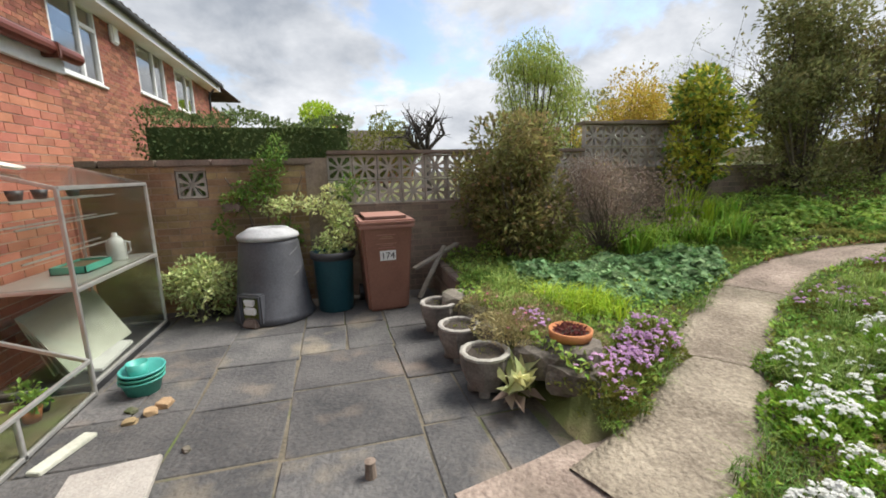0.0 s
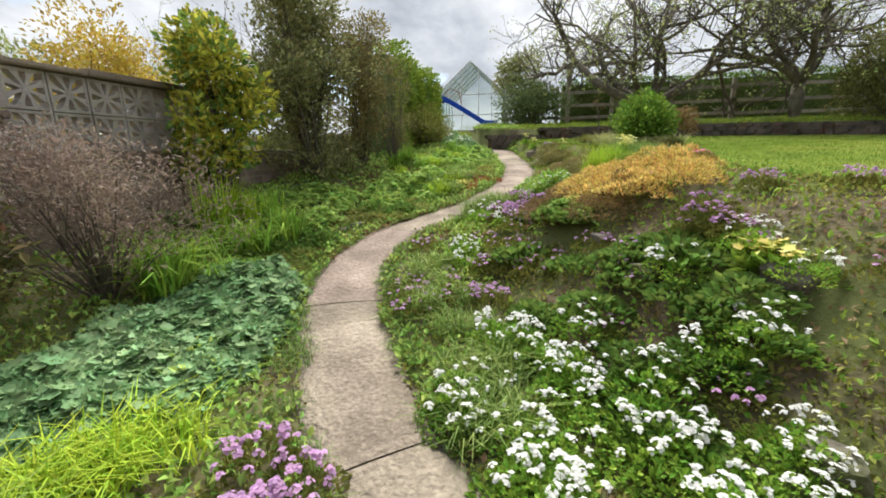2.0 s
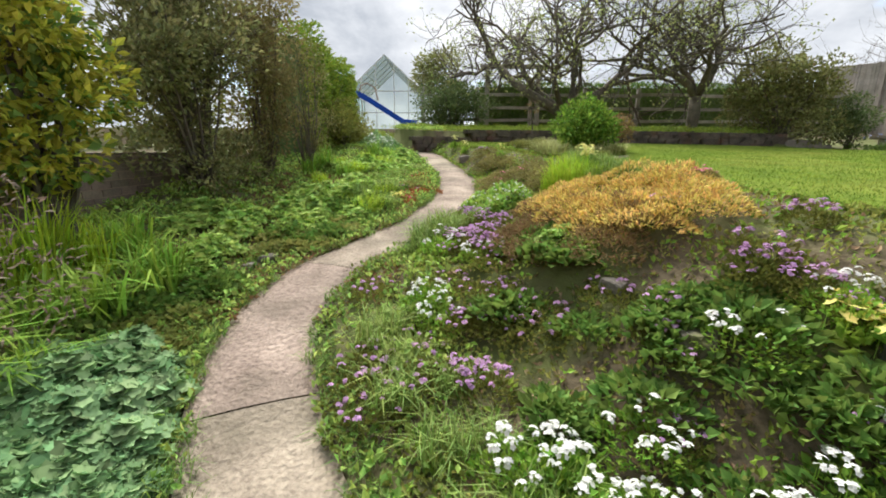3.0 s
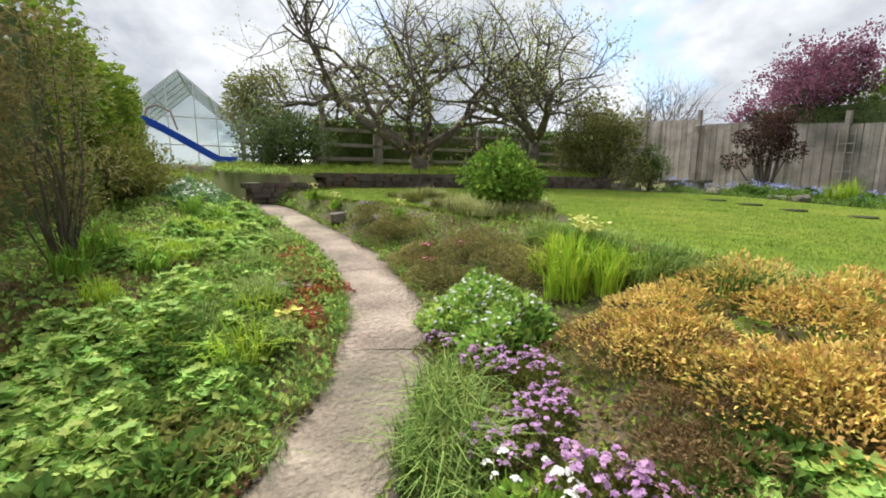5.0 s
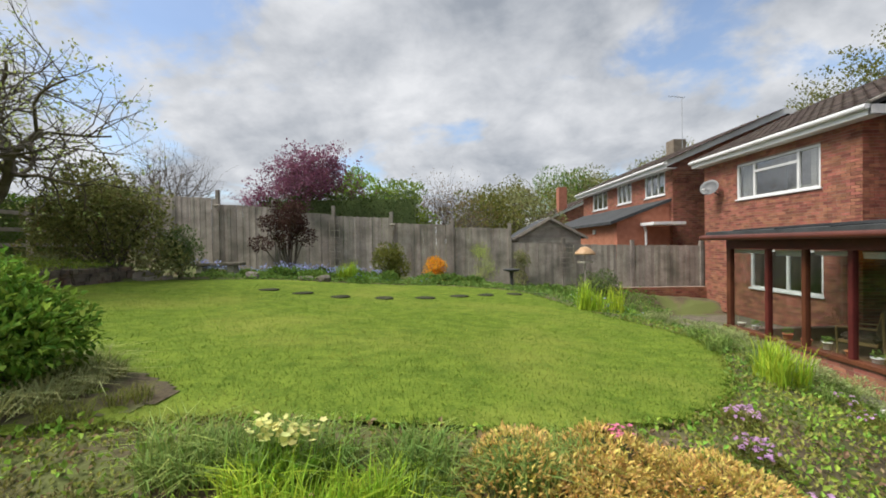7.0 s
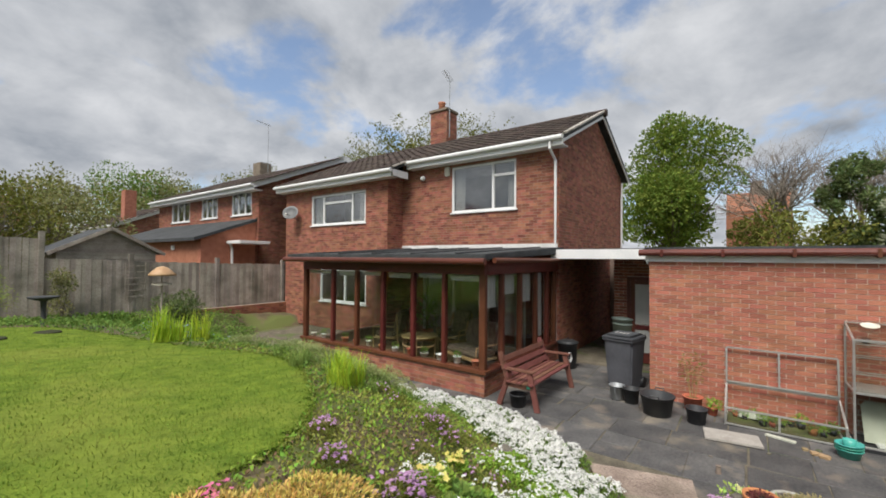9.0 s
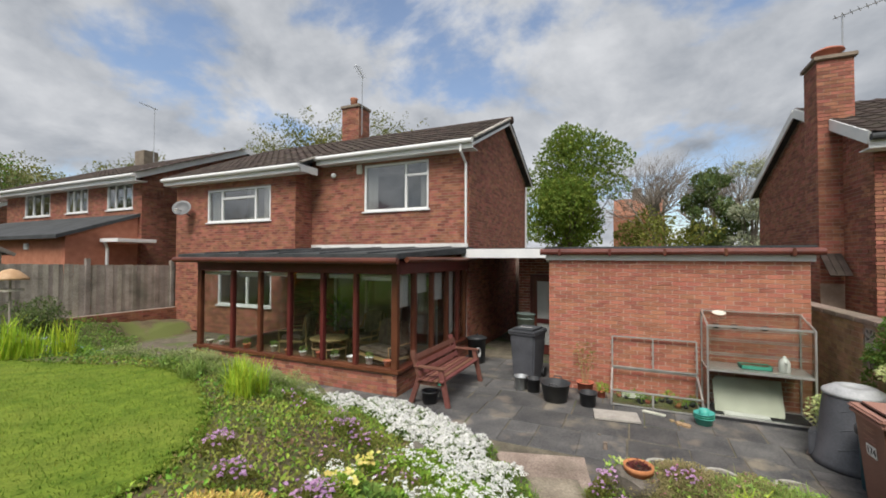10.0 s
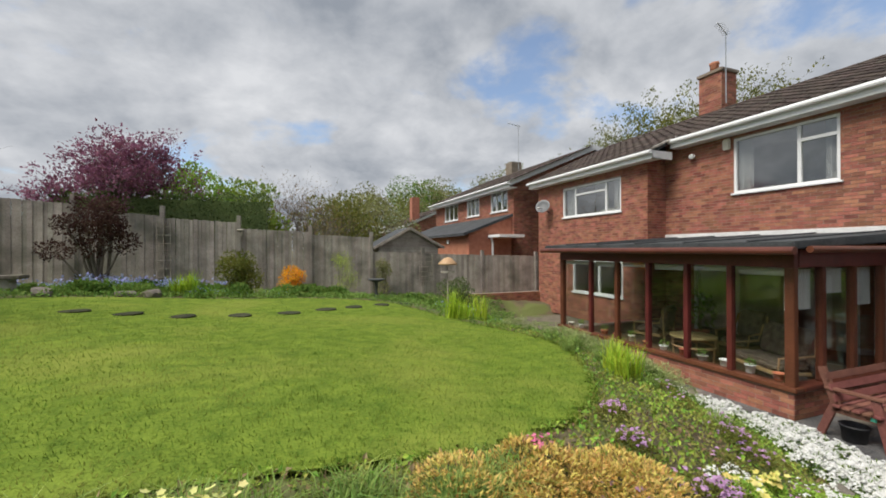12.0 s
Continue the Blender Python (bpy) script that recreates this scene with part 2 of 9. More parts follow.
def lathe(profile, n=28, m=None, bm=None):
    """A turned shape from (radius, height) pairs."""
    t = bmesh.new()
    rings = []
    for r, z in profile:
        rings.append([t.verts.new((r * math.cos(2 * math.pi * i / n), r * math.sin(2 * math.pi * i / n), z)) for i in range(n)] if r > 1e-4 else [t.verts.new((0, 0, z))])
    for a, b in zip(rings, rings[1:]):
        for i in range(n):
            j = (i + 1) % n
            q = [a[i % len(a)], a[j % len(a)], b[j % len(b)], b[i % len(b)]]
            q = list(dict.fromkeys(q))
            if len(q) > 2:
                t.faces.new(q)
    if m:
        bmesh.ops.transform(t, matrix=m, verts=t.verts)
    if bm is None:
        return t
    add(bm, t)
    return bm


def tube(bm, pts, radii, n=6):
    """A tube along points; radii one number or one for each point."""
    pts = [Vector(p) for p in pts]
    radii = radii if isinstance(radii, (list, tuple)) else [radii] * len(pts)
    rings = []
    for i, p in enumerate(pts):
        d = pts[min(i + 1, len(pts) - 1)] - pts[max(i - 1, 0)]
        q = d.to_track_quat("Z", "Y")
        rings.append([bm.verts.new(p + q @ Vector((radii[i] * math.cos(2 * math.pi * k / n), radii[i] * math.sin(2 * math.pi * k / n), 0))) for k in range(n)])
    for a, b in zip(rings, rings[1:]):
        for k in range(n):
            bm.faces.new((a[k], a[(k + 1) % n], b[(k + 1) % n], b[k]))
    bm.faces.new(rings[0][::-1])
    bm.faces.new(rings[-1])
    return bm


CUBE_V = np.array([(x, y, z) for z in (0, 1) for y in (0, 1) for x in (0, 1)], float)
CUBE_F = np.array([(0, 2, 3, 1), (4, 5, 7, 6), (0, 1, 5, 4), (2, 6, 7, 3), (0, 4, 6, 2), (1, 3, 7, 5)])


def lay_pieces(parent, name, verts, faces, mats, material, near=None, limit=300, smooth=False):
    """One mesh laid many times: the pieces nearest to a spot of the plan as objects, the rest joined."""
    mats = list(mats)
    if near is not None:
        mats.sort(key=lambda m: (m.translation - Vector(near)).length)
    me = mesh_np(name, verts, faces, material, smooth)
    for m in mats[:limit]:
        ob = new(name, me)
        ob.parent = parent
        ob.matrix_basis = m
    rest = mats[limit:]
    if rest:
        v4 = np.c_[np.asarray(verts, float), np.ones(len(verts))]
        vs = np.concatenate([(v4 @ np.array(m).T)[:, :3] for m in rest])
        fs = np.concatenate([np.asarray(faces) + i * len(verts) for i in range(len(rest))])
        ob = new(name + "_surface", mesh_np(name + "_surface", vs, fs, material, smooth))
        ob.parent = parent
        tagged(ob, kind="stuff")


def brick_layout(width, height, holes=(), course=0.075, length=0.225, joint=0.01, z0=0.0):
    """Rectangles (u, z, w, h) of a stretcher bond cut round openings (u0, u1, z0, z1)."""
    out = []
    for r in range(int(math.ceil(height / course))):
        z = r * course
        h = min(course - joint, height - z)
        if h < 0.02:
            continue
        spans = [(0.0, width)]
        for a, b, c, d in holes:
            if z + h > c + 0.01 and z < d - 0.01:
                spans = [s for u0, u1 in spans for s in ((u0, min(u1, a)), (max(u0, b), u1)) if s[1] - s[0] > 0.03]
        for u0, u1 in spans:
            k = math.floor(u0 / length) * length - (length / 2 if r % 2 else 0)
            while k < u1:
                a, b = max(k, u0), min(k + length - joint, u1)
                if b - a > 0.02:
                    out.append((a, z, b - a, h))
                k += length
    return out


def brick_face(parent, origin, udir, normal, width, height, material, holes=(), near=None, limit=300, proud=0.006, course=0.075, length=0.225, name="brick"):
    """Bricks standing proud of a mortar wall. origin: lower corner of the face; udir, normal: unit vectors."""
    u, n = Vector(udir), Vector(normal)
    base = Matrix(((u.x, n.x, 0, 0), (u.y, n.y, 0, 0), (u.z, n.z, 1, 0), (0, 0, 0, 1)))
    ms = []
    for a, z, w, h in brick_layout(width, height, holes, course, length):
        jit = random.uniform(-0.0015, 0.0015)
        m = Matrix.Translation(Vector(origin) + u * a + Vector((0, 0, z))) @ base
        ms.append(m @ Matrix.Diagonal((w, proud + jit + 0.01, h, 1)) @ Matrix.Translation((0, -0.01 / (proud + jit + 0.01), 0)))
    lay_pieces(parent, name, CUBE_V, CUBE_F[[1, 0, 3, 4, 5]] if Vector(normal).cross(u).z < 0 else CUBE_F[[1, 0, 3, 4, 5]][:, ::-1], ms, material, near, limit)


def wall_with_holes(bm, origin, udir, normal, width, height, thick, holes=()):
    """A wall body with openings right through it, its outer face at origin."""
    us = sorted({0.0, width, *[h[0] for h in holes], *[h[1] for h in holes]})
    zs = sorted({0.0, height, *[h[2] for h in holes], *[h[3] for h in holes]})
    u, n, o = Vector(udir), Vector(normal), Vector(origin)
    for a, b in zip(us, us[1:]):
        for c, d in zip(zs, zs[1:]):
            cu, cz = (a + b) / 2, (c + d) / 2
            if any(h[0] < cu < h[1] and h[2] < cz < h[3] for h in holes):
                continue
            ps = [o + u * uu + Vector((0, 0, zz)) + n * k for k in (0, -thick) for zz in (c, d) for uu in (a, b)]
            v = [bm.verts.new(p) for p in ps]
            for f in ((0, 1, 3, 2), (4, 6, 7, 5), (0, 4, 5, 1), (2, 3, 7, 6), (0, 2, 6, 4), (1, 5, 7, 3)):
                bm.faces.new([v[i] for i in f])
    return bm

# ---- the lie of the land ----
def polyline(pts, n=8):
    """A smooth line through points (Catmull-Rom), as an array."""
    p = np.array(pts, float)
    p = np.vstack([2 * p[0] - p[1], p, 2 * p[-1] - p[-2]])
    out = []
    for i in range(1, len(p) - 2):
        for t in np.linspace(0, 1, n, endpoint=False):
            a, b, c, d = p[i - 1], p[i], p[i + 1], p[i + 2]
            out.append(0.5 * (2 * b + (c - a) * t + (2 * a - 5 * b + 4 * c - d) * t ** 2 + (3 * b - a - 3 * c + d) * t ** 3))
    out.append(p[-2])
    return np.array(out)


PATH = polyline([(1.15, 1.32), (1.6, 1.48), (2.05, 1.72), (2.65, 2.2), (3.25, 2.6), (4.0, 2.95), (4.6, 3.04), (5.25, 2.9), (5.8, 2.53), (6.3, 2.16),
                 (6.9, 1.9), (7.6, 1.77), (8.3, 1.72), (9.1, 1.76), (10.0, 1.93), (11.0, 2.12), (11.8, 2.4), (12.2, 2.95), (12.5, 3.7)])
PATH_HALF = 0.3
LAWN = polyline([(4.35, -0.4), (3.75, -0.9), (3.2, -1.7), (2.85, -2.5), (2.75, -3.3), (3.1, -4.4), (3.4, -5.6), (3.6, -7.0), (4.1, -8.6), (5.5, -9.0), (7.5, -8.8),
                 (9.6, -8.8), (11.4, -8.3), (13.0, -7.0), (13.05, -4.5), (13.05, -1.0), (12.95, 0.6), (12.3, 1.5), (11.4, 1.65), (10.4, 1.35), (9.6, 0.75), (8.6, 0.35),
                 (7.6, 0.0), (6.6, -0.15), (5.4, -0.1), (4.35, -0.4)], 6)
PATIO = polyline([(1.5, 1.1), (1.0, 0.65), (0.65, 0.05), (0.24, -0.76), (0.05, -1.6), (0.1, -3.5), (0.15, -6.0), (0.1, -8.0), (-0.4, -9.6), (-1.8, -11.6)], 8)
ROCKERY = polyline([(1.25, 1.95), (1.2, 2.4), (1.13, 3.0), (1.08, 3.65), (1.2, 4.0), (1.29, 4.35), (1.3, 5.1)], 8)
RETAIN = np.array([(11.95, 2.62), (12.35, 1.85), (13.1, 1.03), (13.12, -2.0), (13.15, -5.0), (13.2, -7.0)])


def path_z(x):
    return np.interp(x, [-5, 1, 3.7, 6.9, 9.1, 11, 13.2, 20], [0, 0, 0.3, 0.9, 1.12, 1.34, 1.68, 2.2])


def lawn_z(x, y):
    return 1.2 + 0.058 * (x - 5.5) + 0.012 * np.sin(1.3 * x + 0.7 * y) - 0.012 * np.clip(-8 - y, -8, 3)


def inside(poly, x, y):
    """Whether points lie inside a closed line."""
    r = np.zeros(np.shape(x), bool)
    a, b = poly, np.roll(poly, -1, 0)
    for (x0, y0), (x1, y1) in zip(a, b):
        c = (y0 > y) != (y1 > y)
        with np.errstate(divide="ignore", invalid="ignore"):
            r ^= c & (x < (x1 - x0) * (y - y0) / (y1 - y0 + 1e-12) + x0)
    return r


def nearest(line, x, y):
    """Distance to a line of points and the nearest point's index."""
    d = np.hypot(x[..., None] - line[:, 0], y[..., None] - line[:, 1])
    return d.min(-1), d.argmin(-1)


PATIO_AREA = np.vstack([PATIO, [(-30, -11.6), (-30, 5.3), (1.3, 5.3)], ROCKERY[::-1], [(1.4, 1.75)]])
FENCE_LINE = np.column_stack([np.linspace(-6, 24, 61), np.full(61, -12.7)])
WALL_LINE = np.column_stack([np.linspace(1.0, 24, 47), np.full(47, 5.1)])
RETAIN_FINE = np.vstack([np.linspace(a, b, 12) for a, b in zip(RETAIN, RETAIN[1:])])


def ground_z(x, y):
    """Height of the soil, woven from the lines whose heights are known."""
    x, y = np.atleast_1d(np.asarray(x, float)), np.atleast_1d(np.asarray(y, float))
    num = np.zeros(x.shape)
    den = np.zeros(x.shape)
    lines = [(PATH, path_z(PATH[:, 0]), PATH_HALF), (LAWN, lawn_z(LAWN[:, 0], LAWN[:, 1]), 0.0),
             (PATIO, 0.03 + 0.0 * PATIO[:, 0], 0.0), (ROCKERY, 0.34 + 0.0 * ROCKERY[:, 0], 0.0),
             (FENCE_LINE, np.interp(FENCE_LINE[:, 0], [-4, -0.7, 6, 14.6, 24], [0.3, 0.6, 0.96, 1.6, 2.6]), 0.0),
             (WALL_LINE, np.interp(WALL_LINE[:, 0], [1, 3, 6, 13, 24], [0.4, 0.62, 1.0, 1.75, 2.6]), 0.0),
             (RETAIN_FINE, 1.72 + 0.0 * RETAIN_FINE[:, 0], 0.0)]
    for line, z, off in lines:
        d, i = nearest(line, x, y)
        w = 1 / np.maximum(d - off, 0.02) ** 2.2
        num += w * z[i]
        den += w
    out = num / den
    out = np.where(inside(LAWN, x, y), lawn_z(x, y), out)
    out = np.where(inside(PATIO_AREA, x, y), -0.06, out)
    # terrace above the retaining wall
    side = (x > np.interp(y, [-7, -2, 1.03, 1.85, 2.62, 3.2], [13.2, 13.12, 13.1, 12.35, 11.95, 12.9])) & (y < 3.2)
    d, _ = nearest(RETAIN_FINE, x, y)
    top = 1.98 + 0.07 * np.clip(d, 0, 12)
    out = np.where(side & (y > -7), top, np.where((x > 13.2) & (y <= -7), out + np.clip((x - 13.2) * 0.1, 0, 0.5), out))
    out = np.where(x > 18, np.maximum(out, 2.3 + 0.02 * (x - 18)), out)
    # gently rolling land outside the garden
    far = np.clip(np.maximum.reduce([np.abs(x - 5) - 22, np.abs(y + 3) - 22, 0 * x]) / 60, 0, 1)
    return out * (1 - far) + far * (1.0 + 0.3 * np.sin(x / 90) * np.cos(y / 70))


def axis(lo, hi, step, far=2500):
    mid = np.arange(lo, hi + 1e-6, step)
    out = [lo - 0.5 * 1.6 ** k for k in range(1, 40) if 0.5 * 1.6 ** k < far][::-1]
    return np.array(out + list(mid) + [hi + 0.5 * 1.6 ** k for k in range(1, 40) if 0.5 * 1.6 ** k < far])


def grid_mesh(name, xs, ys, zf, material, keep=None):
    X, Y = np.meshgrid(xs, ys, indexing="ij")
    Z = zf(X, Y)
    n, m = X.shape
    i = np.arange(n * m).reshape(n, m)
    q = np.stack([i[:-1, :-1], i[1:, :-1], i[1:, 1:], i[:-1, 1:]], -1).reshape(-1, 4)
    V = np.stack([X, Y, Z], -1).reshape(-1, 3)
    if keep is not None:
        c = V[q].mean(1)
        q = q[keep(c[:, 0], c[:, 1])]
        used = np.unique(q)
        lut = np.zeros(len(V), int)
        lut[used] = np.arange(len(used))
        V, q = V[used], lut[q]
    return mesh_np(name, V, q, material, True)


def rough_ground(x, y):
    z = ground_z(x.ravel(), y.ravel()).reshape(x.shape)
    r = np.array([noise.noise((a * 3.1, b * 3.1, 0.3)) for a, b in zip(x.ravel(), y.ravel())]).reshape(x.shape)
    bed = ~inside(LAWN, x, y) & ~inside(PATIO_AREA, x, y)
    d, _ = nearest(PATH, x, y)
    z = z + np.where(bed & (d > 0.4), 0.035 * r, 0)
    return np.where(d < PATH_HALF - 0.02, path_z(x) - 0.06, z)


ground = new("ground", grid_mesh("ground", axis(-3.0, 20.0, 0.14), axis(-13.4, 6.2, 0.14), rough_ground, M_SOIL))
tagged(ground, "dark bare garden soil of beds and land beyond", "ground", kind="structure")

lawn = new("lawn", grid_mesh("lawn", np.arange(2.5, 13.3, 0.1), np.arange(-9.3, 2.0, 0.1), lambda x, y: lawn_z(x, y) + 0.025, M_TURF, lambda x, y: inside(LAWN, x, y)))
tagged(lawn, "mown green lawn with paler patches and curved edges", "lawn", kind="structure")


def ribbon(line, half0, half1, zf, thick, material, name):
    """A slab along part of a line."""
    t = np.gradient(line, axis=0)
    t /= np.linalg.norm(t, axis=1)[:, None]
    nrm = np.column_stack([-t[:, 1], t[:, 0]])
    rows = []
    for k, off in ((0, -half0), (1, -half0), (1, -half0 * 0.45), (1, 0.05), (1, half1 * 0.5), (1, half1), (0, half1)):
        wob = np.array([0.02 * noise.noise((a * 2.3, b * 2.3, off)) for a, b in line]) if abs(off) > 0.2 else 0
        p = line + nrm * (off + (wob[:, None] if abs(off) > 0.2 else 0))
        hump = 0.012 * (1 - (off / half1) ** 2) if k else -thick
        rough = np.array([0.006 * noise.noise((a * 6, b * 6, 1)) for a, b in p])
        rows.append(np.column_stack([p, zf(line[:, 0]) + hump + (rough if k else 0)]))
    n, m = len(line), len(rows)
    V = np.stack(rows, 1).reshape(-1, 3)
    i = np.arange(n * m).reshape(n, m)
    F = np.stack([i[:-1, :-1], i[:-1, 1:], i[1:, 1:], i[1:, :-1]], -1).reshape(-1, 4)
    return mesh_np(name, V, F, material, True)


# concrete garden path, cast in bays with open joints between them
path = thing("path", label="worn buff concrete garden path curving uphill in cast bays", category="path", kind="structure")
fine_path = np.column_stack([np.interp(np.linspace(0, len(PATH) - 1, 1400), np.arange(len(PATH)), PATH[:, k]) for k in (0, 1)])
run = np.r_[0, np.cumsum(np.linalg.norm(np.diff(fine_path, axis=0), axis=1))]
bays = np.arange(0.0, run[-1], 1.55)
for a, b in zip(bays, np.r_[bays[1:], run[-1]]):
    k = (run >= a - 0.004) & (run <= b - 0.001)
    if k.sum() > 3:
        part("path_bay", ribbon(fine_path[k], PATH_HALF, PATH_HALF, path_z, 0.08, M_CONCRETE, "path_bay"), None, path)
apron = bmesh.new()
vs = [apron.verts.new((x, y, 0.005)) for x, y in ((0.45, 1.62), (0.75, 0.55), (1.05, 0.72), (1.5, 1.14), (1.72, 1.28), (1.6, 1.8), (1.2, 1.8), (0.9, 1.72))]
f = apron.faces.new(vs)
ext = bmesh.ops.extrude_face_region(apron, geom=[f])
bmesh.ops.translate(apron, vec=(0, 0, -0.05), verts=[v for v in ext["geom"] if isinstance(v, bmesh.types.BMVert)])
part("path_bay", apron, M_CONCRETE, path)


# ---- patio ----
def patio_slabs():
    """Random-coursed stone slabs on a bed of dirt."""
    patio = thing("patio", label="uneven dark grey stone slab patio with dirty joints", category="patio", kind="structure")
    part("bedding", boxm(-12.5, 1.6, -11.0, 5.1, -0.1, -0.012), M_JOINT, patio, "dirt and moss in the joints")
    rnd = random.Random(5)
    x = -4.0
    cuts = [(-2.35, -1.72), (-1.72, -1.0), (-1.0, -0.38), (-0.38, 0.42), (0.42, 1.12)]
    cuts = [(-4.1, -3.3), (-3.3, -2.38)] + cuts
    for a, b in cuts:
        y = -8.2 + rnd.uniform(0, 0.3)
        while y < 5.05:
            h = rnd.choice([0.45, 0.6, 0.62, 0.9, 0.75])
            y1 = min(y + h, 5.08)
            if y1 - y > 0.12:
                for x0, x1 in ([(a, b)] if b - a < 0.7 or rnd.random() < 0.6 else [(a, (a + b) / 2), ((a + b) / 2, b)]):
                    bm = bmesh.new()
                    g = 0.007
                    ps = [(x0 + g, y + g), (x1 - g, y + g), (x1 - g, y1 - g), (x0 + g, y1 - g)]
                    ps = [(px + rnd.uniform(-0.012, 0.012), py + rnd.uniform(-0.012, 0.012)) for px, py in ps]
                    c = ((x0 + x1) / 2, (y + y1) / 2)
                    if float(nearest(PATIO, np.array([c[0]]), np.array([c[1]]))[0][0]) < 0.3 and c[0] > 0.3 or not inside(PATIO_AREA, np.array([c[0]]), np.array([c[1]]))[0] or (c[0] > 0.5 and c[1] < 1.7):
                        continue
                    z = rnd.uniform(-0.006, 0.004)
                    v = [bm.verts.new((px, py, z + rnd.uniform(-0.003, 0.003))) for px, py in ps]
                    lo = [bm.verts.new((px, py, -0.045)) for px, py in ps]
                    bm.faces.new(v)
                    for i in range(4):
                        bm.faces.new((v[i], lo[i], lo[(i + 1) % 4], v[(i + 1) % 4]))
                    bmesh.ops.bevel(bm, geom=[e for e in bm.edges if all(abs(q.co.z) < 0.03 for q in e.verts)], offset=0.006, segments=1, affect="EDGES")
                    part("slab", bm, M_SLAB, patio)
            y = y1
    return patio


patio_slabs()

# ---- houses and walls ----
def opening_frame(parent, o, u, n, w, h, bars=(), rails=(), fw=0.06, depth=0.07, material=None, glass=None, sill=True, name="window"):
    """A window: frame, mullions (fractions of the width), rails (u0, u1, height fractions), pane and sill, set in an opening."""
    u, n, o = Vector(u), Vector(n), Vector(o)
    material, glass = material or M_WHITE, glass or M_GLASS_HOUSE
    m = Matrix(((u.x, n.x, 0, o.x), (u.y, n.y, 0, o.y), (u.z, n.z, 1, o.z), (0, 0, 0, 1)))
    win = thing(name, m)
    win.parent = parent
    bm = bmesh.new()
    y0, y1 = -0.07, -0.07 + depth
    for a in ((0, fw, 0, h), (w - fw, w, 0, h), (fw, w - fw, 0, fw), (fw, w - fw, h - fw, h)):
        box(bm, a[0], a[1], y0, y1, a[2], a[3], 0.006)
    part("frame", bm, material, win)
    edges = [0, *bars, 1]
    for b in bars:
        part("mullion", boxm(b * w - fw * 0.6, b * w + fw * 0.6, y0 + 0.004, y1 - 0.006, fw, h - fw, bevel=0.005), material, win)
    for a, b, r in rails:
        part("rail", boxm(a * w + fw * 0.6, b * w - fw * 0.6, y0 + 0.006, y1 - 0.004, r * h - fw * 0.6, r * h + fw * 0.6, bevel=0.005), material, win)
    for a, b in zip(edges, edges[1:]):
        pane = part("pane", boxm(a * w + fw * 0.5, b * w - fw * 0.5, -0.052, -0.046, fw * 0.6, h - fw * 0.6), glass, win)
        pane.visible_shadow = False
    if sill:
        part("sill", boxm(-0.05, w + 0.05, -0.06, 0.055, -0.045, 0.0, bevel=0.008), material, win)
    return win


def roof_tiles(parent, o, along, up, length, slope_len, near=None, limit=300, gauge=0.32, wide=0.3):
    """Rows of shallow-troughed interlocking tiles. up: unit vector up the slope."""
    a, u = Vector(along), Vector(up)
    nrm = a.cross(u).normalized()
    if nrm.z < 0:
        nrm = -nrm
    prof = [(0.0, 0.012), (0.04, 0.03), (0.09, 0.012), (0.2, 0.0), (0.26, 0.006), (0.3, 0.018)]
    vs, fs = [], []
    for k, (z_lift, v) in enumerate(((0.022, 0.0), (0.0, 0.37))):
        for x, z in prof:
            vs.append((x, v, z + z_lift))
    for x, z in prof:
        vs.append((x, 0.0, z + 0.002))
    n = len(prof)
    for i in range(n - 1):
        fs.append((i, i + 1, n + i + 1, n + i))
        fs.append((2 * n + i, 2 * n + i + 1, i + 1, i))
    base = Matrix(((a.x, u.x, nrm.x, 0), (a.y, u.y, nrm.y, 0), (a.z, u.z, nrm.z, 0), (0, 0, 0, 1)))
    ms = []
    for r in range(int(slope_len / gauge) + 1):
        for c in range(int(math.ceil(length / wide))):
            p = Vector(o) + a * (c * wide) + u * (r * gauge)
            ms.append(Matrix.Translation(p) @ base)
    lay_pieces(parent, "tile", vs, fs, ms, M_TILE, near, limit)


def gable_roof(parent, x_ridge, z_ridge, x0, z0, x1, z1, ya, yb, thick=0.1):
    """Roof deck over a ridge along y, from eave (x0, z0) to eave (x1, z1)."""
    bm = bmesh.new()
    prof = [(x0, z0), (x_ridge, z_ridge), (x1, z1), (x1, z1 - thick), (x_ridge, z_ridge - thick), (x0, z0 - thick)]
    rows = [[bm.verts.new((x, y, z)) for x, z in prof] for y in (ya, yb)]
    for i in range(6):
        bm.faces.new((rows[0][i], rows[0][(i + 1) % 6], rows[1][(i + 1) % 6], rows[1][i]))
    for r in rows:
        bm.faces.new([r[0], r[1], r[4], r[5]])
        bm.faces.new([r[1], r[2], r[3], r[4]])
    return part("roof_deck", bm, M_LEAD, parent)


def gable_wall(bm, y, thick, xs, zs):
    """An upright gable in the plane y, from outline points."""
    a = [bm.verts.new((x, y, z)) for x, z in zip(xs, zs)]
    b = [bm.verts.new((x, y + thick, z)) for x, z in zip(xs, zs)]
    bm.faces.new(a)
    bm.faces.new(b[::-1])
    for i in range(len(a)):
        j = (i + 1) % len(a)
        bm.faces.new((a[i], b[i], b[j], a[j]))
    return bm


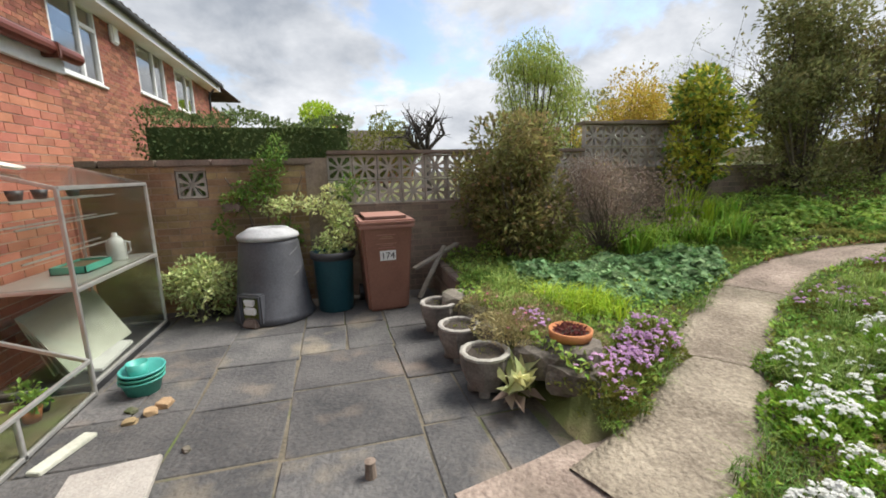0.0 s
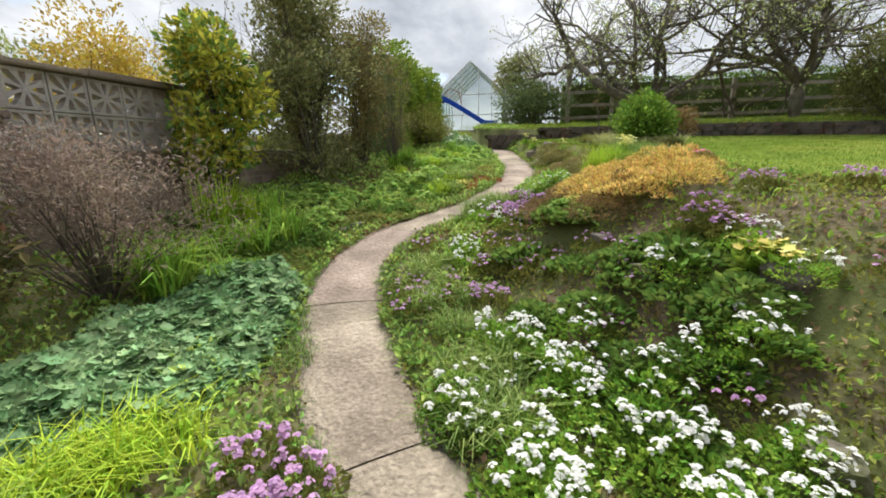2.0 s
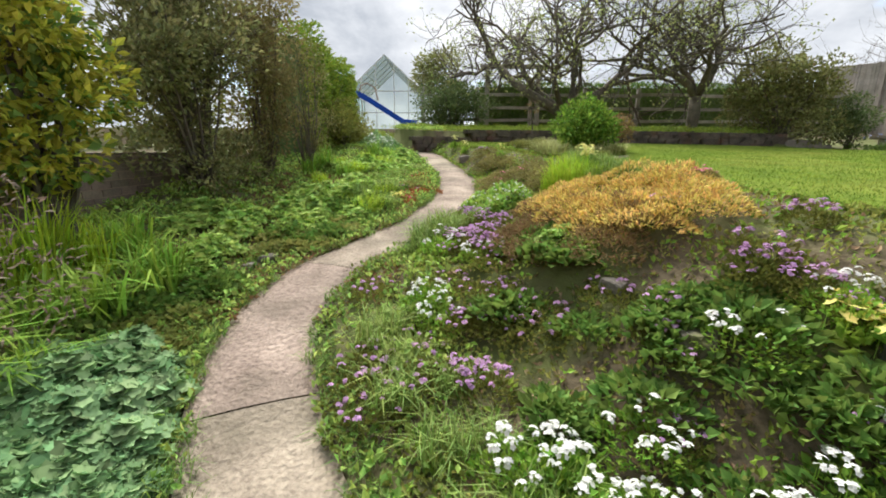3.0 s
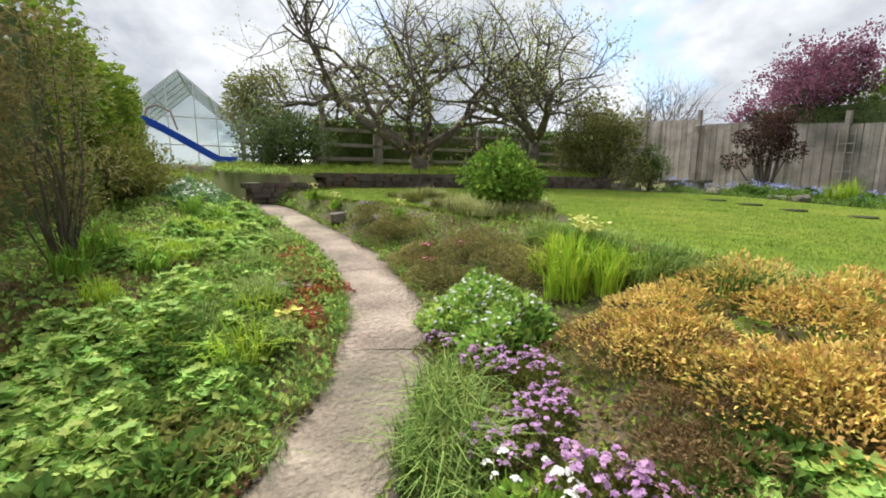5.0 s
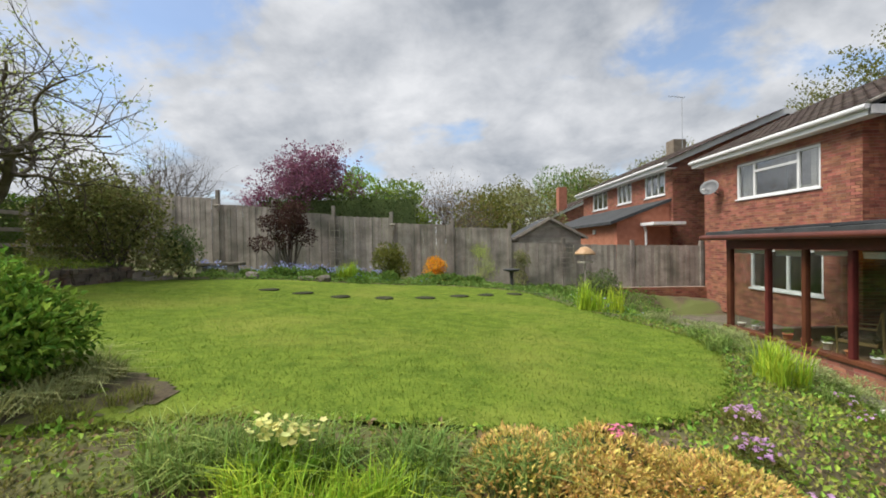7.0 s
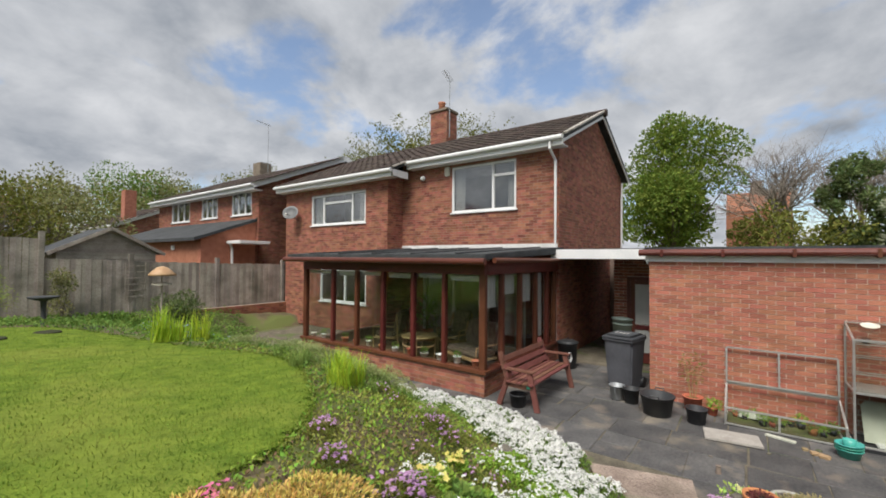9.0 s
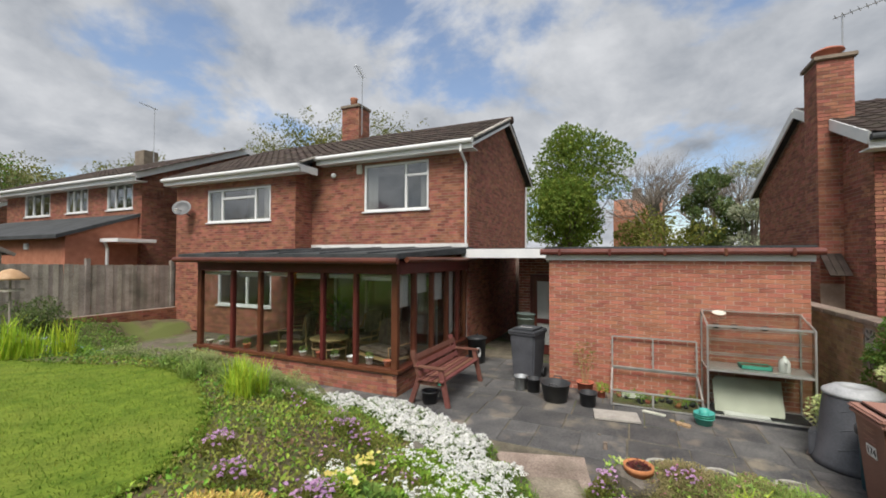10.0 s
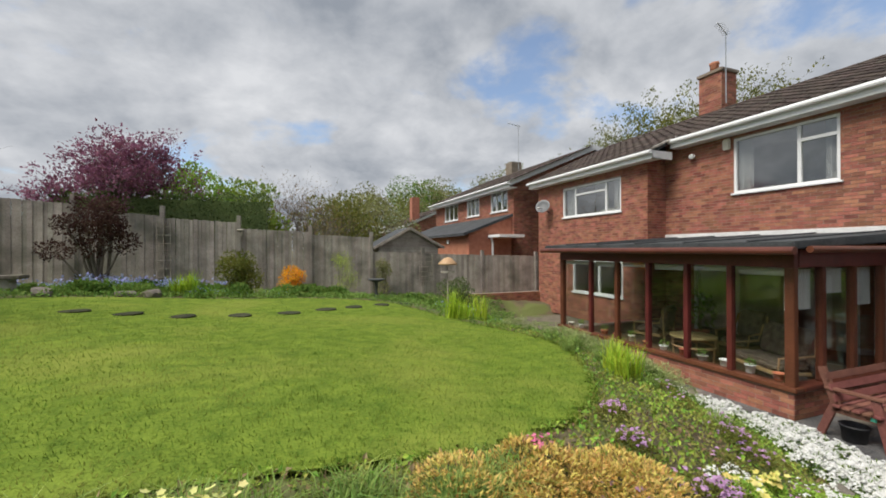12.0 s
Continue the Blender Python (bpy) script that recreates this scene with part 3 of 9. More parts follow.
def gable_bricks(parent, y, normal_y, x0, x1, z_top, material, near=None, limit=0, z_from=0.0):
    """Bricks of a gable face in the plane y; z_top(x) is its sloping head."""
    ms = []
    u = 1.0
    for r in range(int((max(z_top(x0), z_top(x1), z_top((x0 + x1) / 2)) - z_from) / 0.075)):
        z = z_from + r * 0.075
        k = x0 - (0.1125 if r % 2 else 0)
        while k < x1:
            a, b = max(k, x0), min(k + 0.215, x1)
            if b - a > 0.02 and z + 0.065 < min(z_top(a), z_top(b)):
                y0 = y if normal_y > 0 else y - 0.006
                ms.append(Matrix.Translation((a, y0 - (0.01 if normal_y > 0 else 0), z)) @ Matrix.Diagonal((b - a, 0.016, 0.065, 1)))
            k += 0.225
    lay_pieces(parent, "brick", CUBE_V, CUBE_F, ms, material, near, limit)


def strip(parent, name, pts, w, h, material, label=""):
    bm = bmesh.new()
    for p, q in zip(pts, pts[1:]):
        bar(bm, p, q, w, h, 0.006)
    return part(name, bm, material, parent, label)


HX, HXL, HY0, HY1, HYS = -4.1, -3.4, -12.5, -1.65, -6.95     # facade planes and ends of the house
EAVE, RIDGE_X, RIDGE_Z, BACK_X = 5.58, -7.3, 7.02, -10.5
BAY_TOP, BAY_END = EAVE - 0.33, HYS + 0.45     # wall head and roof end of the projecting bay


def main_house():
    house = thing("house", label="two-storey red brick detached house with tiled gable roof", category="house")
    walls = bmesh.new()
    # rear facade: projecting bay to the south, set-back part to the north
    w2 = (HX, -4.96, 3.86, 2.12, 1.36)     # x, y0, sill z, width, height
    w1 = (HXL, -10.86, 3.67, 2.9, 1.08)
    hole2 = [(w2[1] - HYS, w2[1] - HYS + w2[3], w2[2], w2[2] + w2[4]), (0.9, 4.4, 0.0, 2.1)]
    hole1 = [(w1[1] - HY0, w1[1] - HY0 + w1[3], w1[2], w1[2] + w1[4]), (2.2, 4.6, 0.95, 2.1)]
    wall_with_holes(walls, (HX, HYS, 0), (0, 1, 0), (1, 0, 0), HY1 - HYS, EAVE, 0.28, hole2)
    wall_with_holes(walls, (HXL, HY0, 0), (0, 1, 0), (1, 0, 0), HYS - HY0, BAY_TOP, 0.28, hole1)
    box(walls, HX - 0.02, HXL, HYS - 0.28, HYS, 0, BAY_TOP)
    top = lambda x: min(EAVE + (x - HX) * (RIDGE_Z - EAVE) / (RIDGE_X - HX), EAVE + (x - BACK_X) * (RIDGE_Z - EAVE) / (RIDGE_X - BACK_X)) - 0.05
    for y in (HY1 - 0.28, HY0):
        gable_wall(walls, y, 0.28, [HX, HX, RIDGE_X, BACK_X, BACK_X], [0, EAVE - 0.05, RIDGE_Z - 0.1, EAVE - 0.05, 0])
    box(walls, BACK_X, BACK_X + 0.28, HY0, HY1, 0, EAVE)
    part("wall", walls, M_MORTAR_DARK, house)
    part("upper_floor", boxm(BACK_X + 0.3, HX - 0.3, HY0 + 0.3, HY1 - 0.3, 2.45, 2.65), M_WHITE_WORN, house)
    # Unseen pale wall, added close behind the facade so the windows look brighter.
    part("room_partition", boxm(-6.2, -6.1, HY0 + 0.3, HY1 - 0.3, 0, EAVE), M_WHITE_WORN, house)
    part("room_ceiling", boxm(BACK_X + 0.3, HX - 0.3, HY0 + 0.3, HY1 - 0.3, EAVE - 0.25, EAVE - 0.2), M_WHITE_WORN, house)
    brick_face(house, (HX, HYS, 0), (0, 1, 0), (1, 0, 0), HY1 - HYS, EAVE, M_BRICK, hole2, near=(HX, -2, 3), limit=300)
    brick_face(house, (HXL, HY0, 0), (0, 1, 0), (1, 0, 0), HYS - HY0, BAY_TOP, M_BRICK, hole1, limit=0)
    gable_bricks(house, HYS, 1, HX, HXL, lambda x: BAY_TOP, M_BRICK)
    gable_bricks(house, HY1, 1, BACK_X, HX, top, M_BRICK)
    # windows
    opening_frame(house, (HX, w2[1], w2[2]), (0, 1, 0), (1, 0, 0), w2[3], w2[4], bars=(0.66,), rails=((0.66, 1, 0.72),))
    opening_frame(house, (HXL, w1[1], w1[2]), (0, 1, 0), (1, 0, 0), w1[3], w1[4], bars=(0.24, 0.77), rails=((0.24, 0.77, 0.72),))
    opening_frame(house, (HXL, HY0 + 2.2, 0.95), (0, 1, 0), (1, 0, 0), 2.4, 1.15, bars=(0.55,))
    opening_frame(house, (HX, HYS + 0.9, 0.05), (0, 1, 0), (1, 0, 0), 3.5, 2.05, bars=(0.33, 0.66), sill=False)
    # roof
    slope = math.atan2(RIDGE_Z - EAVE, HX - RIDGE_X)
    tan = math.tan(slope)
    xr, xl = HX + 0.34, HXL + 0.34
    zr = EAVE + 0.02 - 0.34 * tan + 0.1
    zl = zr - (xl - xr) * tan
    gable_roof(house, RIDGE_X, RIDGE_Z + 0.1, xr, zr, BACK_X - 0.34, zr, BAY_END, HY1 + 0.25)
    gable_roof(house, RIDGE_X, RIDGE_Z + 0.1, xl, zl, BACK_X - 0.34, zr, HY0 - 0.25, BAY_END)
    up = Vector((-math.cos(slope), 0, math.sin(slope)))
    for x, z, ya, yb, lim in ((xr + 0.04, zr, BAY_END, HY1 + 0.25, 300), (xl + 0.04, zl, HY0 - 0.25, BAY_END, 0)):
        roof_tiles(house, (x, ya, z + 0.004), (0, 1, 0), up, yb - ya, (x - RIDGE_X) / math.cos(slope) - 0.28, near=(HX, -2, 5), limit=lim)
    rid = bmesh.new()
    y = HY0 - 0.25
    while y < HY1 + 0.25:
        lathe([(0.0, 0), (0.115, 0), (0.12, 0.43), (0.0, 0.43)], 10, Matrix.Translation((RIDGE_X, y, RIDGE_Z + 0.07)) @ pose(0, 0, 0, -90, 0, 0), rid)
        y += 0.44
    part("ridge_tiles", rid, M_TILE, house)
    # fascias, gutters, barge boards
    for x, z, ya, yb in ((xr, zr, BAY_END, HY1 + 0.22), (xl, zl, HY0 - 0.22, BAY_END + 0.04)):
        part("fascia", boxm(x - 0.03, x, ya, yb, z - 0.24, z - 0.03, bevel=0.004), M_WHITE, house)
        part("soffit", boxm(x - 0.36, x - 0.03, ya, yb, z - 0.24, z - 0.215), M_WHITE, house)
        gut = bmesh.new()
        lathe([(0, 0), (0.062, 0), (0.062, yb - ya), (0, yb - ya)], 10, Matrix.Translation((x + 0.055, ya, z - 0.06)) @ pose(0, 0, 0, -90, 0, 0), gut)
        part("gutter", gut, M_WHITE, house)
    for s, y in ((1, HY1 + 0.22), (-1, HY0 - 0.25)):
        strip(house, "barge_board", [(xr, y, zr - 0.08), (RIDGE_X, y, RIDGE_Z + 0.02)], 0.035, 0.2, M_WHITE)
        strip(house, "barge_board", [(RIDGE_X, y, RIDGE_Z + 0.02), (BACK_X - 0.34, y, zr - 0.08)], 0.035, 0.2, M_WHITE)
    # the lighter stepped verge over the bay and the near gable
    for y, x, z in ((BAY_END + 0.03, xl, zl), (HY1 + 0.27, xr, zr)):
        v = bmesh.new()
        for k in range(3 if y < -5 else 11):
            p = Vector((x, y, z + 0.03)) + up * (0.33 * k)
            bar(v, p, p + up * 0.31, 0.12, 0.05, 0.006)
        part("verge", v, M_BLOCK, house, "pale mortar-bedded verge tiles")
    # downpipes
    p = bmesh.new()
    tube(p, [(xr + 0.04, HY1 - 0.1, zr - 0.1), (xr + 0.04, HY1 - 0.1, zr - 0.3), (HX + 0.07, HY1 - 0.07, zr - 0.55), (HX + 0.07, HY1 - 0.07, 0.1)], 0.036, 10)
    part("downpipe", p, M_WHITE, house)
    p = bmesh.new()
    tube(p, [(BACK_X + 0.2, HY1 + 0.07, zr - 0.2), (BACK_X + 0.25, HY1 + 0.07, 2.6)], 0.036, 8)
    part("downpipe", p, M_WHITE, house)
    part("bay_verge_board", boxm(HX + 0.3, xl, BAY_END + 0.005, BAY_END + 0.04, zl - 0.24, zl - 0.02, bevel=0.004), M_WHITE, house)
    # chimney
    ch = thing("chimney")
    ch.parent = house
    cx, cy = -7.6, -7.88
    part("stack", boxm(cx - 0.36, cx + 0.36, cy - 0.4, cy + 0.4, 6.2, 8.5), M_MORTAR_DARK, ch)
    for o, u, n, w in (((cx + 0.36, cy - 0.4, 6.9), (0, 1, 0), (1, 0, 0), 0.8), ((cx - 0.36, cy + 0.4, 6.9), (1, 0, 0), (0, 1, 0), 0.72)):
        brick_face(ch, o, u, n, w, 1.56, M_BRICK, limit=40)
    part("cap", boxm(cx - 0.42, cx + 0.42, cy - 0.46, cy + 0.46, 8.45, 8.57, bevel=0.02), M_BRICK_DARK, ch)
    part("pot", lathe([(0, 0), (0.15, 0), (0.13, 0.3), (0.155, 0.34), (0.155, 0.4), (0.1, 0.4), (0.1, 0.3), (0, 0.3)], 16, Matrix.Translation((cx, cy - 0.1, 8.57))), M_BRICK_GARAGE, ch, "terracotta chimney pot", True)
    part("flashing", boxm(cx - 0.42, cx + 0.5, cy - 0.46, cy + 0.46, 6.88, 6.95), M_WHITE_WORN, ch)
    return house


main_house()


def garage_block():
    g = thing("garage", label="flat-roofed single-storey orange brick garage", category="garage")
    gx, y0, y1, h = -2.4, 0.7, 4.77, 2.53
    w = bmesh.new()
    box(w, gx - 6.0, gx, y0, y1, 0, h)
    box(w, gx - 6.0, gx - 2.6, -0.55, y0, 0, h)
    part("wall", w, M_MORTAR, g)
    brick_face(g, (gx, y0, 0), (0, 1, 0), (1, 0, 0), y1 - y0, h, M_BRICK_GARAGE, near=(gx, 4.2, 1.6), limit=300, course=0.0752, length=0.2265)
    brick_face(g, (gx - 2.6, -0.55, 0), (0, 1, 0), (1, 0, 0), y0 + 0.55, h, M_BRICK, [(0.3, 1.2, 0, 2.1)], limit=60)
    part("fascia", boxm(gx, gx + 0.05, y0 - 0.06, y1 + 0.06, h - 0.06, h + 0.08, bevel=0.005), M_WHITE, g)
    part("fascia", boxm(gx - 2.6, gx, y0 - 0.05, y0 - 0.02, h - 0.1, h + 0.1, bevel=0.005), M_WHITE, g)
    part("roof", boxm(gx - 6.05, gx + 0.1, y0 - 0.1, y1 + 0.1, h + 0.08, h + 0.2, bevel=0.03), M_LEAD, g, "black felt flat roof with raised edge")
    gut = lathe([(0, 0), (0.06, 0), (0.06, y1 - y0 + 0.3), (0, y1 - y0 + 0.3)], 12, Matrix.Translation((gx + 0.12, y0 - 0.15, h + 0.1)) @ pose(0, 0, 0, -90, 0, 0))
    part("gutter", gut, M_MAHOG, g, "dark brown plastic gutter")
    for k in range(5):
        part("gutter_bracket", boxm(gx + 0.05, gx + 0.19, y0 + 0.2 + k * 0.9, y0 + 0.25 + k * 0.9, h + 0.02, h + 0.15, bevel=0.01), M_MAHOG, g)
    # covered link to the house
    part("canopy", boxm(gx - 6.0, gx - 1.2, HY1, y0 - 0.1, h + 0.1, h + 0.22, bevel=0.01), M_LEAD, g)
    part("canopy_fascia", boxm(gx - 1.2, gx - 1.16, HY1, y0 - 0.06, h - 0.02, h + 0.2, bevel=0.005), M_WHITE, g)
    part("passage_end", boxm(-9.0, -8.9, HY1, -0.55, 0, h), M_BRICK_DARK, g)
    d = thing("side_door", pose(gx - 2.58, -0.24, 0))
    d.parent = g
    f = bmesh.new()
    for a in ((0, 0.08, 0, 2.08), (0.8, 0.88, 0, 2.08), (0.08, 0.8, 2.0, 2.08)):
        box(f, -0.05, 0.03, a[0], a[1], a[2], a[3], 0.006)
    part("frame", f, M_MAHOG, d)
    lf = bmesh.new()
    for a in ((0.08, 0.18, 0.0, 2.0), (0.7, 0.8, 0.0, 2.0), (0.18, 0.7, 0, 0.25), (0.18, 0.7, 0.8, 0.92), (0.18, 0.7, 1.9, 2.0)):
        box(lf, -0.03, 0.015, a[0], a[1], a[2], a[3], 0.005)
    part("leaf", lf, M_MAHOG, d)
    for z0, z1 in ((0.25, 0.8), (0.92, 1.9)):
        part("pane", boxm(-0.012, -0.006, 0.18, 0.7, z0, z1), mat("frosted_glass", (0.5, 0.53, 0.5), (0.6, 0.62, 0.6), 0.25, 3, 120, 0.2, 0), d, "reeded frosted pane")
    part("door_handle", boxm(0.015, 0.05, 0.71, 0.79, 1.0, 1.03, bevel=0.006), M_ALU, d)
    return g


garage_block()


def conservatory():
    c = thing("conservatory", label="mahogany-framed lean-to conservatory on low brick wall", category="conservatory")
    x0, x1, y0, y1 = HX, -0.5, -7.15, -1.68
    sill, head = 0.45, 2.2
    base = bmesh.new()
    box(base, x1 - 0.22, x1, y0, y1, 0, sill - 0.05)
    box(base, x0, x1 - 0.22, y1 - 0.22, y1, 0, sill - 0.05)
    box(base, x0, x1 - 0.22, y0, y0 + 0.22, 0, sill - 0.05)
    part("dwarf_wall", base, M_MORTAR_DARK, c)
    brick_face(c, (x1, y0, 0), (0, 1, 0), (1, 0, 0), y1 - y0, sill - 0.06, M_BRICK, limit=150)
    gable_bricks(c, y1, 1, x0, x1, lambda x: sill - 0.06, M_BRICK)
    part("floor", boxm(x0, x1 - 0.22, y0 + 0.22, y1 - 0.22, 0, 0.12), M_BRICK_PALE, c, "tiled floor")
    s = bmesh.new()
    box(s, x1 - 0.16, x1 + 0.05, y0 - 0.05, y1 + 0.05, sill - 0.05, sill + 0.02, 0.01)
    box(s, x0, x1 - 0.16, y1 - 0.16, y1 + 0.05, sill - 0.05, sill + 0.02, 0.01)
    part("sill", s, M_MAHOG, c)
    ys = [y0, -5.99, -5.14, -4.29, -3.42, -2.62, y1]
    for k, y in enumerate(ys):
        w = 0.09 if 0 < k < 6 else 0.13
        yy = min(max(y - w / 2, y0), y1 - w)
        part("post", boxm(x1 - 0.11, x1 - 0.01, yy, yy + w, sill + 0.02, head, bevel=0.008), M_MAHOG, c)
    xs = [x0 + 0.12, -3.5, -2.85, -2.05, -1.25, x1]
    for k, x in enumerate(xs[:-1]):
        part("post", boxm(x - 0.05, x + 0.05, y1 - 0.11, y1 - 0.01, sill + 0.02, head, bevel=0.008), M_MAHOG, c)
    for a, b in zip(ys, ys[1:]):
        g = part("pane", boxm(x1 - 0.065, x1 - 0.059, a + 0.04, b - 0.04, sill + 0.02, head), M_GLASS, c)
        g.visible_shadow = False
    for a, b in zip(xs, xs[1:]):
        g = part("pane", boxm(a + 0.04, b - 0.04, y1 - 0.065, y1 - 0.059, sill + 0.02, head), M_GLASS, c)
        g.visible_shadow = False
    g = part("pane", boxm(x0, x1, y0 + 0.05, y0 + 0.056, sill, head), M_GLASS, c)
    g.visible_shadow = False
    hd = bmesh.new()
    box(hd, x1 - 0.12, x1, y0, y1, head, head + 0.26, 0.008)
    box(hd, x0, x1 - 0.12, y1 - 0.12, y1, head, head + 0.26, 0.008)
    box(hd, x0, x1 - 0.12, y0, y0 + 0.12, head, head + 0.26, 0.008)
    part("head_beam", hd, M_MAHOG, c)
    # low-pitched felt roof
    rf = bmesh.new()
    pr = [(x0, 2.8), (x1 + 0.28, 2.58), (x1 + 0.28, 2.47), (x0, 2.63)]
    r = [[rf.verts.new((x, y, z)) for x, z in pr] for y in (y0 - 0.3, y1 + 0.16)]
    for i in range(4):
        rf.faces.new((r[0][i], r[0][(i + 1) % 4], r[1][(i + 1) % 4], r[1][i]))
    for k in r:
        rf.faces.new(k)
    bmesh.ops.bevel(rf, geom=rf.edges[:], offset=0.02, segments=2, affect="EDGES")
    part("roof", rf, M_LEAD, c, "dark grey felted lean-to roof with rolled edges")
    roll = bmesh.new()
    for k in range(5):
        y = y0 + 0.6 + k * 1.1
        tube(roll, [(x0, y, 2.81), (x1 + 0.25, y, 2.595)], 0.02, 6)
    part("roof_roll", roll, M_LEAD, c)
    part("flashing", boxm(x0 + 0.0, x0 + 0.03, HYS, y1, 2.76, 2.9, bevel=0.008), M_WHITE_WORN, c, "whitened lead flashing strip")
    gut = bmesh.new()
    lathe([(0, 0), (0.058, 0), (0.058, y1 - y0 + 0.55), (0, y1 - y0 + 0.55)], 12, Matrix.Translation((x1 + 0.33, y0 - 0.35, 2.45)) @ pose(0, 0, 0, -90, 0, 0), gut)
    lathe([(0, 0), (0.05, 0), (0.05, x1 - x0), (0, x1 - x0)], 12, Matrix.Translation((x0, y1 + 0.2, 2.47)) @ pose(0, 0, 0, 0, 90, 0), gut)
    part("gutter", gut, M_MAHOG, c)
    return c


conservatory()


def neighbour_north():
    h = thing("neighbour_house", label="red brick neighbouring house with gable chimney and white windows", category="house")
    x, y0, y1, ev, rx, rz, bx = -4.0, 6.2, 16.6, 4.75, -7.2, 6.2, -11.1
    w = bmesh.new()
    wins = [(8.0, 1.4, 3.2, 1.3), (10.98, 1.6, 3.39, 1.14), (13.3, 1.55, 3.39, 1.08)]
    holes = [(a - y0, a - y0 + b, c, c + d) for a, b, c, d in wins]
    wall_with_holes(w, (x, y0, 0), (0, 1, 0), (1, 0, 0), y1 - y0, ev, 0.28, holes)
    for y in (y0, y1 - 0.28):
        gable_wall(w, y, 0.28, [x, x, rx, bx, bx], [0, ev, rz, ev, 0])
    box(w, bx, bx + 0.28, y0, y1, 0, ev)
    part("wall", w, M_MORTAR_DARK, h)
    # Added pale wall behind the windows, not a known room wall.
    part("room_partition", boxm(-5.6, -5.5, y0 + 0.3, y1 - 0.3, 0, ev), M_WHITE_WORN, h)
    brick_face(h, (x, y0, 0), (0, 1, 0), (1, 0, 0), y1 - y0, ev, M_BRICK, holes, near=(x, 9, 2.5), limit=200)
    top = lambda q: min(ev + (q - x) * (rz - ev) / (rx - x), ev + (q - bx) * (rz - ev) / (rx - bx)) - 0.03
    gable_bricks(h, y0, -1, bx, x, top, M_BRICK)
    for a, b, c, d in wins:
        opening_frame(h, (x, a, c), (0, 1, 0), (1, 0, 0), b, d, bars=(0.6,), rails=((0.6, 1, 0.72),) if a < 9 else ())
    sl = (rz - ev) / (x - rx)
    xe, ze = x + 0.35, ev - 0.35 * sl + 0.12
    gable_roof(h, rx, rz + 0.12, xe, ze, bx - 0.35, ze, y0 - 0.2, y1 + 0.2)
    ang = math.atan(sl)
    roof_tiles(h, (xe + 0.04, y0 - 0.2, ze + 0.004), (0, 1, 0), Vector((-math.cos(ang), 0, math.sin(ang))), y1 - y0 + 0.4, (xe - rx) / math.cos(ang) - 0.3, limit=0)
    part("fascia", boxm(xe - 0.03, xe, y0 - 0.2, y1 + 0.2, ze - 0.26, ze - 0.04), M_WHITE, h)
    part("soffit", boxm(x, xe - 0.03, y0 - 0.2, y1 + 0.2, ze - 0.26, ze - 0.235), M_WHITE, h)
    part("gutter", lathe([(0, 0), (0.06, 0), (0.06, y1 - y0 + 0.4), (0, y1 - y0 + 0.4)], 10, Matrix.Translation((xe + 0.06, y0 - 0.2, ze - 0.07)) @ pose(0, 0, 0, -90, 0, 0)), M_LEAD, h, "black gutter")
    for q in ((xe, ze - 0.07), (bx - 0.35, ze - 0.07)):
        strip(h, "barge_board", [(q[0], y0 - 0.2, q[1]), (rx, y0 - 0.2, rz + 0.03)], 0.04, 0.22, M_WHITE)
    part("downpipe", tube(bmesh.new(), [(xe, y1 - 0.3, ze - 0.15), (x + 0.08, y1 - 0.25, ze - 0.45), (x + 0.08, y1 - 0.25, 0.4)], 0.04, 8), M_LEAD, h)
    alarm = boxm(x + 0.006, x + 0.09, 9.85, 10.1, 4.1, 4.45, bevel=0.03)
    part("alarm_box", alarm, M_WHITE, h, "white alarm box")
    ch = thing("chimney")
    ch.parent = h
    part("stack", boxm(-5.85, -5.17, 5.8, 6.2, 0, 5.6), M_MORTAR_DARK, ch)
    part("upper_stack", boxm(-5.85, -5.17, 5.8, 6.4, 5.2, 6.75), M_MORTAR_DARK, ch)
    for o, u, n, ww, hh in (((-5.17, 5.8, 2.0), (0, 1, 0), (1, 0, 0), 0.4, 3.2), ((-5.17, 5.8, 5.2), (0, 1, 0), (1, 0, 0), 0.6, 1.5)):
        brick_face(ch, o, u, n, ww, hh, M_BRICK, limit=60)
    gable_bricks(ch, 5.8, -1, -5.85, -5.17, lambda q: 6.7, M_BRICK)
    part("cap", boxm(-5.91, -5.11, 5.74, 6.46, 6.7, 6.79, bevel=0.015), M_BRICK_DARK, ch)
    part("pot", lathe([(0, 0), (0.16, 0), (0.17, 0.16), (0.28, 0.18), (0.27, 0.21), (0.12, 0.28), (0, 0.28)], 20, Matrix.Translation((-5.5, 6.1, 6.79))), M_BRICK_GARAGE, ch, "", True)
    # tiled shoulder of the breast
    t = bmesh.new()
    for k in range(3):
        for j in range(3):
            bar(t, (-5.17 + 0.16 * k, 5.85 + 0.12 * j, 2.62 - 0.14 * k), (-4.99 + 0.16 * k, 5.85 + 0.12 * j, 2.46 - 0.14 * k), 0.11, 0.02)
    part("shoulder_tiles", t, M_TILE, ch)
    return h


neighbour_north()


